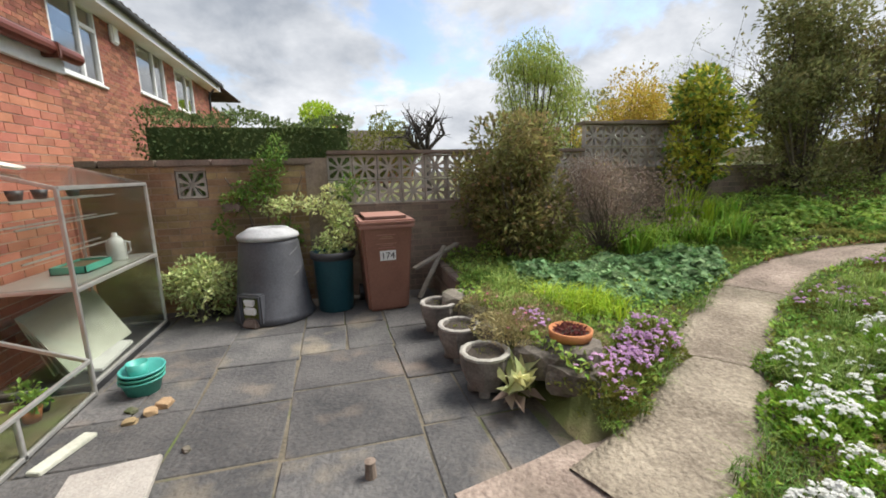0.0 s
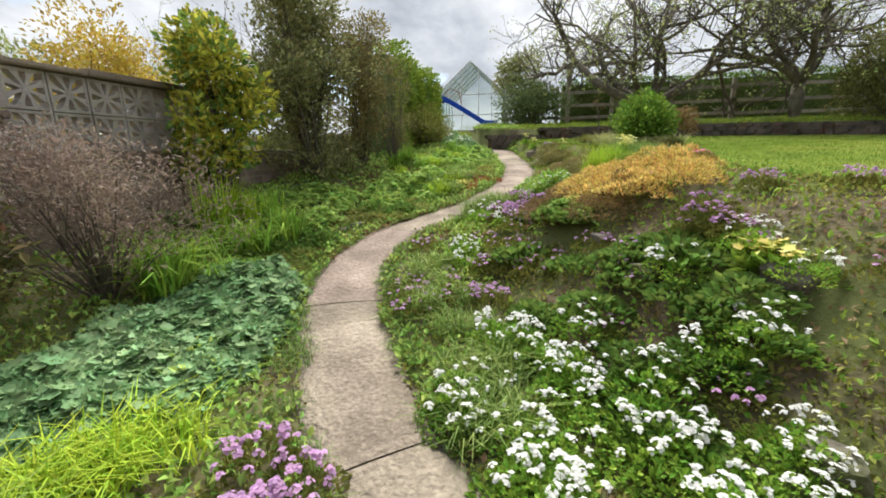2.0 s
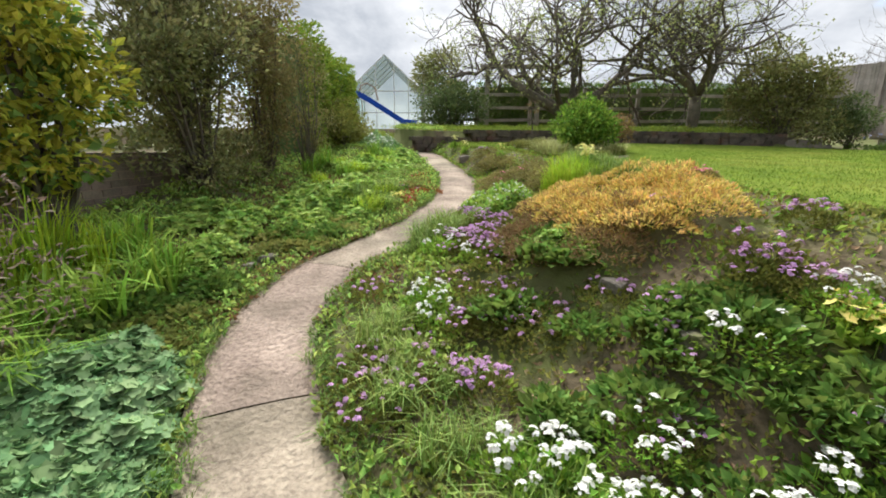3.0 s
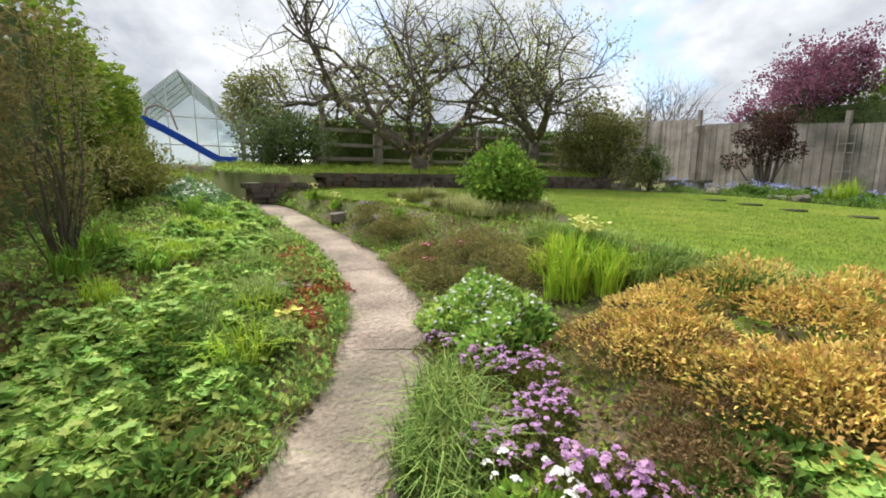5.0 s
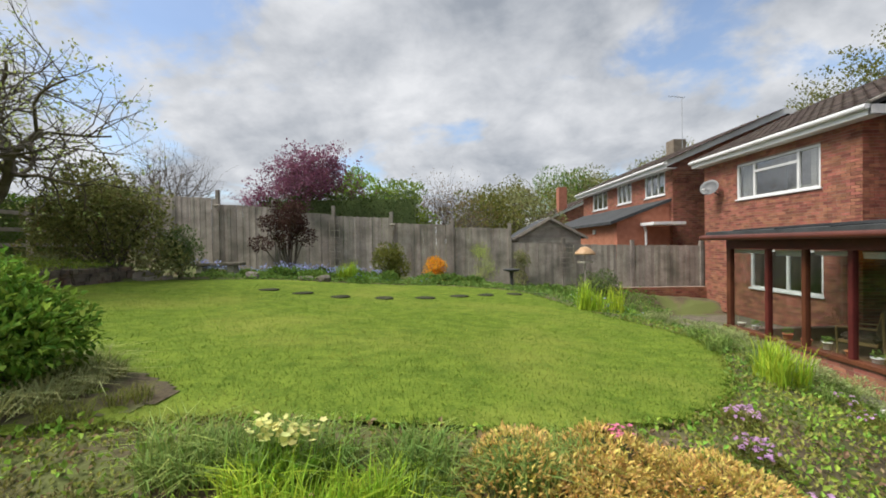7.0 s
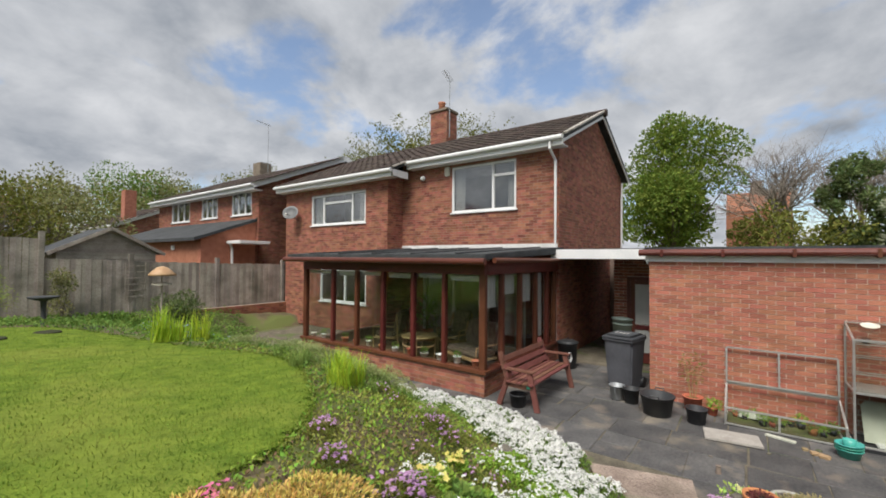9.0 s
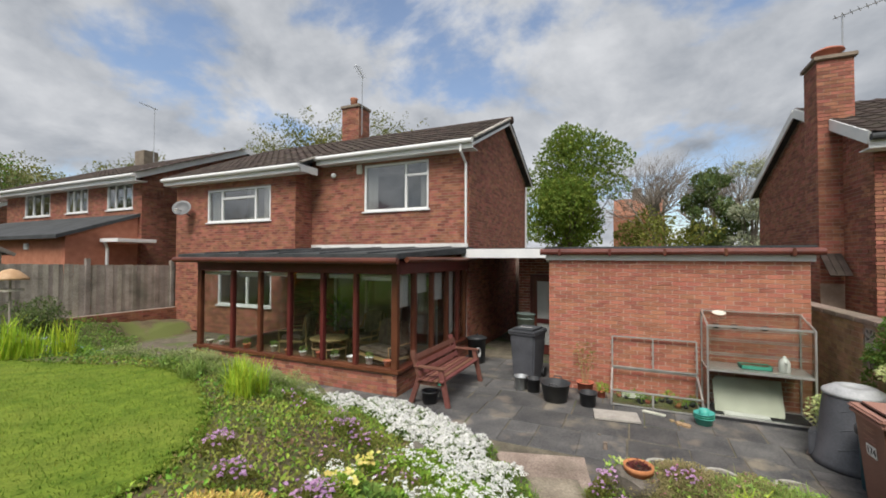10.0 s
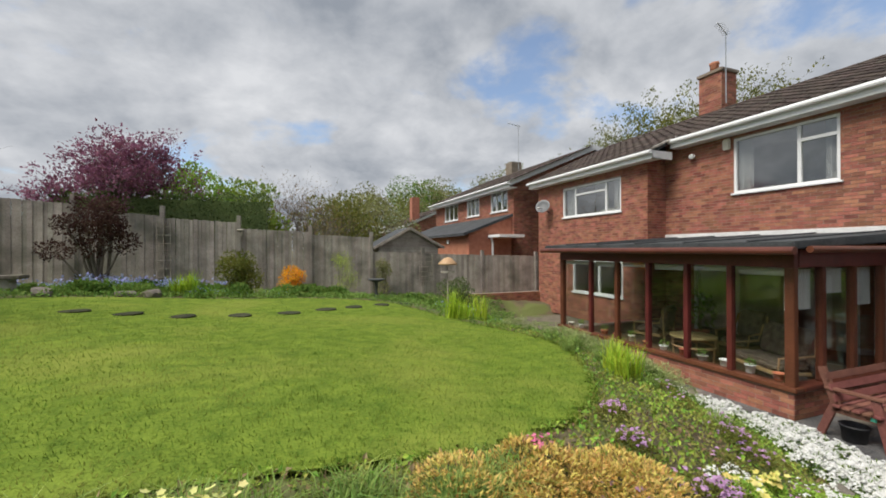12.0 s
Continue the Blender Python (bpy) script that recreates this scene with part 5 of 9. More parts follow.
# ---- boundary walls ----
def screen_block(size=0.29, thick=0.085):
    """A pierced concrete block: square rim and an eight-armed flower of ribs, standing in the plane y = 0."""
    bm = bmesh.new()
    s, t = size, thick
    for a in ((0, s, 0, 0.022), (0, s, s - 0.022, s), (0, 0.022, 0.022, s - 0.022), (s - 0.022, s, 0.022, s - 0.022)):
        box(bm, a[0], a[1], 0, t, a[2], a[3], 0.003)
    c = Vector((s / 2, t / 2, s / 2))
    for k in range(8):
        a = math.pi * k / 4 + math.pi / 8
        far = (s / 2 - 0.012) / max(abs(math.cos(a)), abs(math.sin(a)))
        d = Vector((math.cos(a), 0, math.sin(a)))
        n = Vector((-d.z, 0, d.x))
        w0, w1 = 0.012, 0.03
        pts = [c + d * 0.02 + n * w0, c + d * far * 0.55 + n * 0.012, c + d * far + n * w1, c + d * far - n * w1, c + d * far * 0.55 - n * 0.012, c + d * 0.02 - n * w0]
        f = [bm.verts.new(p - Vector((0, t * 0.42, 0))) for p in pts]
        b = [bm.verts.new(p + Vector((0, t * 0.42, 0))) for p in pts]
        bm.faces.new(f)
        bm.faces.new(b[::-1])
        for i in range(6):
            bm.faces.new((f[i], b[i], b[(i + 1) % 6], f[(i + 1) % 6]))
    box(bm, s / 2 - 0.025, s / 2 + 0.025, 0.006, t - 0.006, s / 2 - 0.025, s / 2 + 0.025, 0.008)
    bmesh.ops.recalc_face_normals(bm, faces=bm.faces)
    me = bpy.data.meshes.new("screen_block")
    bm.to_mesh(me)
    bm.free()
    me.materials.append(M_BLOCK)
    return me


def boundary_wall():
    w = thing("wall_north", label="garden wall of pale brick with pierced concrete screen blocks", category="wall", kind="structure")
    y = 5.1
    blk = screen_block()
    core = bmesh.new()
    box(core, -14.0, -1.66, y, y + 0.22, -0.1, 1.62)
    box(core, -1.66, -1.35, y, y + 0.22, -0.1, 1.27)
    box(core, -1.66, -1.35, y, y + 0.22, 1.57, 1.62)
    box(core, -1.35, -0.3, y, y + 0.22, -0.1, 1.62)
    box(core, -0.06, 3.4, y + 0.02, y + 0.22, -0.1, 1.13)
    box(core, 3.4, 9.0, y + 0.02, y + 0.22, 0.2, 1.5)
    part("core", core, M_MORTAR_DARK, w)
    brick_face(w, (-14.0, y, -0.02), (1, 0, 0), (0, -1, 0), 13.7, 1.63, M_BRICK_PALE, [(12.34, 12.65, 1.27, 1.6)], near=(-1.2, y, 1.0), limit=280, length=0.22)
    brick_face(w, (-0.06, y + 0.02, -0.02), (1, 0, 0), (0, -1, 0), 3.46, 1.15, M_BRICK_DARK, near=(0.6, y, 0.8), limit=120)
    brick_face(w, (3.4, y + 0.02, 0.2), (1, 0, 0), (0, -1, 0), 5.6, 1.3, M_BRICK_DARK, limit=80)
    part("pier", boxm(-0.31, -0.06, y - 0.03, y + 0.24, -0.1, 1.69, bevel=0.008), M_BRICK_DARK, w, "dark brick pier")
    c = bmesh.new()
    for k in range(26):
        box(c, -14.0 + k * 0.53, -14.0 + k * 0.53 + 0.522, y - 0.04, y + 0.26, 1.62, 1.69, 0.01)
    part("coping", c, M_BRICK_DARK, w, "dark weathered coping course")

    def panel(x0, z0, cols, rows):
        for i in range(cols):
            for k in range(rows):
                ob = new("screen_block", blk)
                ob.parent = w
                ob.matrix_basis = Matrix.Translation((x0 + i * 0.298, y + 0.06, z0 + k * 0.298))
    panel(-0.06, 1.13, 12, 2)
    panel(3.42, 1.5, 2, 2)
    panel(4.02, 1.5, 4, 2)
    ob = new("screen_block", blk)
    ob.parent = w
    ob.matrix_basis = Matrix.Translation((-1.65, y + 0.005, 1.275))
    part("coping", boxm(-0.06, 3.4, y + 0.0, y + 0.24, 1.728, 1.775, bevel=0.01), M_BRICK_DARK, w)
    part("coping", boxm(3.38, 4.0, y + 0.0, y + 0.24, 2.098, 2.14, bevel=0.01), M_BRICK_DARK, w)
    part("coping", boxm(4.0, 5.24, y + 0.0, y + 0.24, 2.1, 2.16, bevel=0.01), M_BRICK_DARK, w)
    return w


boundary_wall()


def board_fence():
    """Close-board fence stepping down the slope, each board an object."""
    f = thing("fence", label="weathered grey close-board timber fence stepping down the slope", category="fence", kind="structure")
    y = -12.75
    # panels: x from, x to, top at from, top at to
    panels = [(-6.5, -3.4, 2.18, 2.22), (-3.4, -0.9, 2.22, 2.27), (-0.9, 1.6, 2.27, 2.34), (1.6, 3.56, 2.36, 2.43), (3.56, 5.66, 2.94, 3.02), (5.66, 7.88, 3.12, 3.2),
              (7.88, 10.0, 3.4, 3.5), (10.0, 12.2, 3.55, 3.75), (12.2, 14.25, 3.85, 4.0), (14.25, 16.5, 4.2, 4.4), (16.5, 19.0, 4.45, 4.7)]
    gz = lambda x: float(np.interp(x, [-4, -0.7, 6, 14.6, 24], [0.3, 0.6, 0.96, 1.6, 2.6]))
    board = mesh_np("board", CUBE_V * [0.118, 0.022, 1] + [0, 0, 0], CUBE_F, M_FENCE)
    r_ = random.Random(8)
    for a, b, za, zb in panels:
        n = int((b - a) / 0.112)
        for k in range(n):
            x = a + k * (b - a) / n
            z1 = za + (zb - za) * k / n + r_.uniform(-0.012, 0.012)
            z0 = gz(x) - 0.12
            ob = new("board", board)
            ob.parent = f
            ob.matrix_basis = Matrix.Translation((x, y + (0.0 if k % 2 else 0.008), z0)) @ pose(0, 0, 0, 0, r_.uniform(-0.4, 0.4), r_.uniform(-5, 2)) @ Matrix.Diagonal((1, 1, z1 - z0, 1))
        p = part("post", boxm(a - 0.06, a + 0.06, y - 0.05, y + 0.075, gz(a) - 0.3, max(za, zb) + 0.12, bevel=0.008), M_FENCE, f)
        for h in (0.25, 0.8):
            z0 = gz((a + b) / 2)
            part("arris_rail", boxm(a, b, y - 0.06, y - 0.01, z0 + h * (za - z0), z0 + h * (za - z0) + 0.07), M_FENCE, f)
    low = bmesh.new()
    box(low, -4.2, 0.9, y + 0.1, y + 0.32, -0.1, 0.75)
    part("plinth_wall", low, M_MORTAR_DARK, f)
    brick_face(f, (-4.2, y + 0.32, 0), (1, 0, 0), (0, 1, 0), 5.1, 0.75, M_BRICK, limit=60)
    return f


board_fence()


def bed_edging():
    """Low kerb of dark blocks that holds up the raised bed beside the brown bin."""
    w = thing("bed_edging", label="low dark concrete block edging of the raised bed", category="wall", kind="structure")
    r_ = random.Random(2)
    for k in range(3):
        for row in range(2):
            y = 4.06 + 0.34 * k
            part("block", boxm(-0.1, 0.1, 0, 0.33, 0, 0.185, bevel=0.012, m=pose(1.3 + r_.uniform(-0.012, 0.012), y, -0.02 + 0.19 * row, 0, r_.uniform(-1.5, 1.5), r_.uniform(-2, 2))), M_BRICK_DARK, w)


bed_edging()


def retaining_wall():
    """Low dry-stone wall in front of the upper terrace, stone by stone."""
    w = thing("retaining_wall", label="low dark dry-stone retaining wall with mossy top", category="wall", kind="structure")
    r_ = random.Random(3)
    stone = bmesh.new()
    box(stone, -0.5, 0.5, -0.5, 0.5, -0.5, 0.5, 0.09)
    sm = bpy.data.meshes.new("stone")
    stone.to_mesh(sm)
    stone.free()
    sm.materials.append(M_STONE_DARK)
    count = 0
    for a, b in zip(RETAIN, RETAIN[1:]):
        d = Vector((b[0] - a[0], b[1] - a[1], 0))
        ang = math.degrees(math.atan2(d.y, d.x))
        for row in range(4):
            u = -r_.uniform(0, 0.1)
            while u < d.length:
                ln = r_.uniform(0.16, 0.42)
                p = Vector((a[0], a[1], 0)) + d.normalized() * (u + ln / 2)
                base = min(lawn_z(p.x, p.y), 1.72) - 0.02 if p.y < 1.3 else 1.5
                ob = new("stone", sm)
                ob.parent = w
                ob.matrix_basis = pose(p.x, p.y, base + 0.05 + row * 0.085, r_.uniform(-4, 4), r_.uniform(-4, 4), ang + r_.uniform(-5, 5)) @ Matrix.Diagonal((ln - 0.012, r_.uniform(0.16, 0.24), 0.09, 1))
                u += ln
                count += 1
    return w


retaining_wall()


def rail_fence():
    f = thing("rail_fence", label="grey post-and-rail timber fence on the upper terrace", category="fence", kind="structure")
    x = 16.9
    for k in range(9):
        y = 2.6 - k * 1.85
        z = float(ground_z(x, y)[0])
        part("post", boxm(x - 0.06, x + 0.06, y - 0.06, y + 0.06, z - 0.3, 3.62, bevel=0.012), M_WOODRAIL, f)
        for h in (2.55, 2.95, 3.38):
            b = bmesh.new()
            bar(b, (x - 0.08, y + 0.1, h + rnd.uniform(-0.03, 0.03)), (x - 0.08, y - 1.95, h + rnd.uniform(-0.03, 0.03)), 0.04, 0.1, 0.008)
            part("rail", b, M_WOODRAIL, f)
    return f


rail_fence()


def timber_frame():
    f = thing("timber_swing_frame", label="old square timber post frame with a top beam", category="garden frame")
    z = float(ground_z(17.9, 0.3)[0])
    for y in (0.3, -1.55):
        part("post", boxm(17.82, 17.98, y - 0.08, y + 0.08, z - 0.2, 4.45, bevel=0.012), M_WOODRAIL, f)
    part("beam", boxm(17.83, 17.97, -1.8, 0.55, 4.4, 4.54, bevel=0.012), M_WOODRAIL, f)
    return f


timber_frame()


def hedge_wall(name, p, q, z0, z1, thick, n, leaf, m, label, wave=0.1):
    """A clipped hedge between two points: twiggy core and a skin of leaves."""
    ob = thing(name, label=label, category="hedge")
    p, q = Vector((*p, 0)), Vector((*q, 0))
    d = q - p
    nrm = Vector((-d.y, d.x, 0)).normalized()
    ang = math.degrees(math.atan2(d.y, d.x))
    core = boxm(0.1, d.length - 0.1, -thick * 0.36, thick * 0.36, z0, z1 - 0.12, m=pose(p.x, p.y, 0, 0, 0, ang))
    part("hedge_core", core, L_DARK, ob)
    u = rng.uniform(0, 1, n)
    face = rng.uniform(0, 1, n)
    h = z1 - z0
    tot = 2 * h + thick
    s = face * tot
    off = np.where(s < h, -thick / 2, np.where(s < h + thick, s - h - thick / 2, thick / 2))
    z = np.where(s < h, z0 + s, np.where(s < h + thick, z1, z0 + (s - h - thick)))
    lum = wave * (np.sin(u * d.length * 2.1) + np.sin(u * d.length * 5.3 + z * 3))
    P = np.array(p)[None, :] + np.outer(u, np.array(d)) + np.outer(off * (1 + 0.5 * lum) + rng.normal(0, 0.05, n), np.array(nrm))
    P[:, 2] = z + 0.5 * lum * (z > z1 - 0.05) + rng.normal(0, 0.03, n)
    D = np.outer(np.sign(off), np.array(nrm)) + np.array([0, 0, 0.5]) + rng.normal(0, 0.7, (n, 3))
    tagged(part("foliage", mesh_np("foliage", *leaf_np(rng, P, D, leaf, 0.5), m), None, ob), kind="stuff")
    return ob


hedge_wall("hedge", (18.6, -14.5), (18.6, 0.6), 2.0, 3.95, 1.0, 26000, 0.09, leaf_mat("hedge_green", (0.075, 0.145, 0.023), (0.15, 0.246, 0.046)), "long clipped green hedge along the field edge", 0.05)
hedge_wall("hedge", (-2.5, 6.9), (0.35, 6.9), 0.0, 2.3, 1.0, 12000, 0.07, L_DARK, "dark clipped conifer hedge behind the garden wall", 0.12)
hedge_wall("hedge", (7.0, -14.0), (13.2, -14.0), 1.0, 4.3, 1.0, 14000, 0.1, L_DARK, "dark green hedge behind the timber fence", 0.15)
hedge_wall("hedge", (9.4, 4.75), (14.6, 4.9), 1.2, 3.5, 0.9, 16000, 0.09, leaf_mat("ivy_green", (0.15, 0.232, 0.0345), (0.3, 0.406, 0.0575)), "tall ivy-clad hedge with lime new growth", 0.2)

# ---- trees of the upper terrace ----
t1 = [((-0.1, 1.0, 0.75), 3.4, 0.17), ((0.15, 0.75, 0.95), 3.2, 0.13), ((-0.3, -0.3, 1.0), 3.0, 0.14), ((-0.1, -1.0, 0.75), 3.4, 0.15), ((-0.5, 0.35, 0.9), 2.6, 0.1), ((0.4, -0.3, 0.95), 2.6, 0.1)]
L_BUD = leaf_mat("apple_bud_leaves", (0.3, 0.377, 0.115), (0.54, 0.58, 0.23))
tree("apple_tree", 15.4, -1.95, 2.05, t1, (6, 6, 5), "old gnarled apple tree with bare branches and first buds", 4, 0.27, (0.075, L_BUD, 0.85), thin=0.62, up=0.03, per_tip=3,
     trunk=([(0, 0, -0.2), (0, 0.02, 0.25), (0.02, 0.05, 0.55)], [0.3, 0.24, 0.22]))
t2 = [((0.1, 0.95, 0.6), 2.5, 0.12), ((0.0, 0.3, 1.0), 2.3, 0.1), ((0.1, -1.0, 0.55), 2.6, 0.12), ((-0.5, -0.2, 0.9), 2.2, 0.09), ((0.4, 0.1, 0.9), 2.0, 0.08)]
tree("apple_tree", 14.7, -5.5, 2.1, t2, (6, 6, 5), "wide low apple tree with bare twigs and buds", 9, 0.27, (0.075, L_BUD, 0.8), thin=0.62, up=0.02, per_tip=3,
     trunk=([(0, 0, -0.2), (0, 0, 0.4), (0.03, 0.0, 1.0)], [0.24, 0.17, 0.15]))

# ---- shrubs north of the path ----
rng = np.random.default_rng(21)
shrub("camellia", 2.1, 4.55, random_lumps(22, 0.58, 0.34, 0.3, 1.5, 0.3, 1), 9000, 0.075, leaf_mat("camellia_leaf", (0.16, 0.17, 0.06), (0.34, 0.3, 0.125), 0.45, 0.04), "large dull evergreen shrub with browning leaves against the wall", inner=0.3,
      second=(260, 0.06, leaf_mat("browned_petals", (0.3, 0.17, 0.08), (0.5, 0.33, 0.2)), "faded_bloom"))
shrub("winter_shrub", 3.15, 4.25, [(rng.normal(0, 0.36), rng.normal(0, 0.26), rng.uniform(0.4, 1.0), 0.24, 0.24, 0.2) for _ in range(46)], 9000, 0.045, L_DRY, "bare brown twiggy shrub with faded seed heads", stem=0.008, ratio=0.25, inner=0.6)
shrub("spotted_laurel", 5.0, 4.75, random_lumps(17, 0.46, 0.34, 0.5, 1.75, 0.25, 1), 3600, 0.085, L_YELLOW, "tall yellow-green spotted laurel with bare lower stems", stem=0.03,
      second=(1400, 0.08, L_GREEN, "green_foliage"))
shrub("evergreen_shrub", 6.9, 4.75, random_lumps(34, 0.98, 0.44, 0.2, 2.5, 0.34, 1), 16000, 0.07, L_DULL, "tall dark twiggy evergreen shrub", stem=0.022, inner=0.45)
shrub("evergreen_shrub", 7.9, 4.4, random_lumps(20, 0.55, 0.38, 0.2, 2.3, 0.28, 1), 8000, 0.06, leaf_mat("reddish_leaf", (0.2, 0.175, 0.075), (0.36, 0.31, 0.13)), "narrow upright shrub with reddish twiggy top", stem=0.016, inner=0.5)
tree("tall_twiggy_shrub", 6.9, 4.95, 1.0, [((rng.normal(0, 0.12), rng.normal(0, 0.1), 1.0), rng.uniform(1.3, 1.7), 0.022) for _ in range(9)], (5, 3), "tall thin-stemmed shrub rising above its neighbours", 6, 0.08, (0.06, L_DULL, 0.9), per_tip=3, category="shrub")
shrub("broom_bush", 8.1, 3.9, random_lumps(34, 0.42, 0.3, 0.35, 1.75, 0.17, 1), 4300, 0.055, leaf_mat("broom_leaf", (0.17, 0.15, 0.06), (0.31, 0.29, 0.11), 0.35), "tall airy brown-green broom bush with bare upright stems", ratio=0.16, stem=0.009, inner=0.6)
shrub("low_shrub", 11.2, 4.1, random_lumps(18, 1.3, 0.4, 0.25, 0.75, 0.32), 6500, 0.06, L_OLIVE, "low spreading olive-green shrub by the path's end", stem=0.015)
shrub("lime_shrub", 12.9, 4.95, random_lumps(10, 0.9, 0.3, 0.4, 1.5, 0.32), 3800, 0.08, L_LIME, "bright lime-green leafy shrub", stem=0.015)
shrub("far_evergreen", 16.0, 1.6, random_lumps(20, 0.8, 1.0, 0.3, 1.15, 0.42, 1), 6000, 0.1, L_DARK, "broad dark rhododendron beside the rail fence", stem=0.03)
shrub("far_magnolia", 17.9, 1.9, random_lumps(20, 0.7, 1.0, 0.9, 2.5, 0.38), 4200, 0.12, leaf_mat("grey_green", (0.21, 0.232, 0.092), (0.36, 0.362, 0.149)), "open grey-green shrub above the dark rhododendron", stem=0.02, inner=0.5)

# ---- lawn bush, terrace and far shrubs ----
shrub("clipped_euonymus", 8.75, -0.28, random_lumps(22, 0.35, 0.35, 0.2, 0.72, 0.22), 7500, 0.06, leaf_mat("euonymus_leaf", (0.105, 0.203, 0.0287), (0.21, 0.348, 0.0517), 0.35), "rounded clipped green bush standing in the lawn bed", stem=0.02, inner=0.3,
      second=(1500, 0.055, L_FRESH, "new_growth"))
shrub("rose_bush", 9.35, -1.05, random_lumps(8, 0.2, 0.2, 0.2, 0.55, 0.15), 1200, 0.05, L_BRONZE, "small bronze-leaved rose beside the rounded bush", stem=0.01)
shrub("rhododendron", 13.8, -7.4, random_lumps(26, 1.3, 1.1, 0.35, 2.15, 0.46, 1), 12500, 0.1, leaf_mat("rhododendron_leaf", (0.15, 0.17, 0.055), (0.32, 0.32, 0.12), 0.42), "large rounded rhododendron with olive leaves", stem=0.03,
      second=(500, 0.07, L_BRONZE, "bud_growth"))
shrub("dark_shrub", 13.0, -8.6, random_lumps(10, 0.5, 0.5, 0.3, 1.3, 0.35), 3600, 0.07, L_DARK, "dark blue-green shrub at the terrace end", stem=0.02)
shrub("purple_shrub", 10.8, -10.6, random_lumps(13, 0.75, 0.5, 1.1, 2.3, 0.32) + [(0.9, 0, 1.1, 0.4, 0.3, 0.2)], 5200, 0.08, L_PURPLE_DARK, "dark purple-leaved shrub on a bare trunk before the fence", stem=0.05)
shrub("bay_bush", 7.6, -11.0, random_lumps(12, 0.55, 0.4, 0.3, 1.05, 0.3), 3600, 0.08, L_OLIVE, "rounded olive-green bush by the fence", stem=0.015)
shrub("orange_berberis", 6.3, -10.9, random_lumps(9, 0.42, 0.3, 0.3, 0.75, 0.2), 2600, 0.06, leaf_mat("orange_leaf", (0.75, 0.319, 0.023), (0.85, 0.493, 0.0575)), "bright orange flowering berberis", stem=0.012)
shrub("pale_broom", 4.7, -11.6, random_lumps(12, 0.5, 0.35, 0.35, 1.4, 0.25), 2600, 0.06, L_WILLOW, "airy pale green broom by the fence", stem=0.01, ratio=0.25, inner=0.7)
shrub("ivy", 3.2, -12.3, random_lumps(8, 0.3, 0.12, 0.3, 1.2, 0.2), 1200, 0.07, L_DULL, "sparse climber against the fence", stem=0.008)
shrub("dark_shrub", 0.5, -11.8, random_lumps(9, 0.6, 0.4, 0.2, 0.6, 0.3), 2200, 0.08, L_DARK, "low dark shrub beneath the fence", stem=0.015)

# ---- trees beyond the garden ----
tree("flowering_plum", 11.8, -14.1, 1.5, [((rng.normal(0, 0.5), rng.normal(0, 0.4), 1), 1.75, 0.05) for _ in range(8)], (6, 5, 3), "purple flowering plum tree behind the fence", 15, 0.1, (0.1, L_PURPLE, 1.0), per_tip=9, up=0.06,
     trunk=([(0, 0, -0.2), (0, 0, 1.6)], [0.14, 0.11]))
leafy_tree("hawthorn", 9.9, -15.8, 1.2, 4.8, 1.5, 6500, 0.14, L_FRESH, "fresh green tree behind the fence", 31)
leafy_tree("hawthorn", 8.2, -16.5, 1.2, 4.3, 1.5, 6500, 0.14, leaf_mat("mid_green", (0.165, 0.246, 0.046), (0.3, 0.392, 0.069)), "rounded mid-green tree behind the fence", 32)
tree("bare_tree", 6.2, -19.5, 0.5, [((rng.normal(0, 0.5), rng.normal(0, 0.4), 1), 3.0, 0.06) for _ in range(9)], (6, 5, 3), "bare pinkish twiggy tree in the neighbouring garden", 17, 0.1, (0.1, L_BRONZE, 0.5), up=0.1)
tree("bare_tree", 19.0, -18.0, 2.0, [((rng.normal(0, 0.4), rng.normal(0, 0.4), 1), 3.2, 0.07) for _ in range(5)], (5, 5, 3), "slim bare tree beyond the fence corner", 18, 0.12, None)
for i, (x, y, h, r) in enumerate([(3.5, -26, 5.5, 2.6), (0.5, -30, 6, 3), (-3, -50, 9.5, 5), (-11, -58, 12, 6), (-18, -60, 13, 6), (-13, -56, 12, 5), (-24, -52, 14, 6)]):
    leafy_tree("woodland_tree", x, y, 0.5, h, r, 6500, 0.3 if h > 7 else 0.2, (L_OLIVE, L_DULL, L_OLIVE, L_GREEN)[i % 4], "distant spring woodland tree", 40 + i)
for i, (x, y, h, r) in enumerate([(-24, -34, 13.5, 3.5), (-29, -29, 17.5, 4.2), (-33, -23, 18.5, 4.6)]):
    tree("woodland_tree", x, y, 0, [((rng.normal(0, 0.45), rng.normal(0, 0.45), 1), h * 0.36, 0.14) for _ in range(8)], (6, 6, 4), "tall woodland tree coming into leaf", 60 + i, 0.1, (0.28, L_OLIVE, 0.85), per_tip=7,
         trunk=([(0, 0, 0), (0, 0, h * 0.25)], [0.35, 0.28]))
leafy_tree("maple_tree", -24.0, -1.6, 0, 12.0, 3.7, 24000, 0.23, leaf_mat("maple_leaf", (0.12, 0.19, 0.03), (0.24, 0.31, 0.06)), "large maple tree in fresh green leaf", 51, 40, 0.3, trunk_r=0.3)
for i, (x, y, h) in enumerate([(-32, 4.2, 12.5), (-35.5, 9.1, 13)]):
    tree("bare_tree", x, y, 0, [((rng.normal(0, 0.35), rng.normal(0, 0.35), 1), h * 0.33, 0.12) for _ in range(8)], (6, 6, 4), "tall bare grey tree", 70 + i, 0.08, None,
         trunk=([(0, 0, 0), (0, 0, h * 0.3)], [0.25, 0.2]), bark=mat("pale_bark", (0.22, 0.19, 0.16), (0.32, 0.28, 0.24), 0.95, 3, 20, 0, 0))
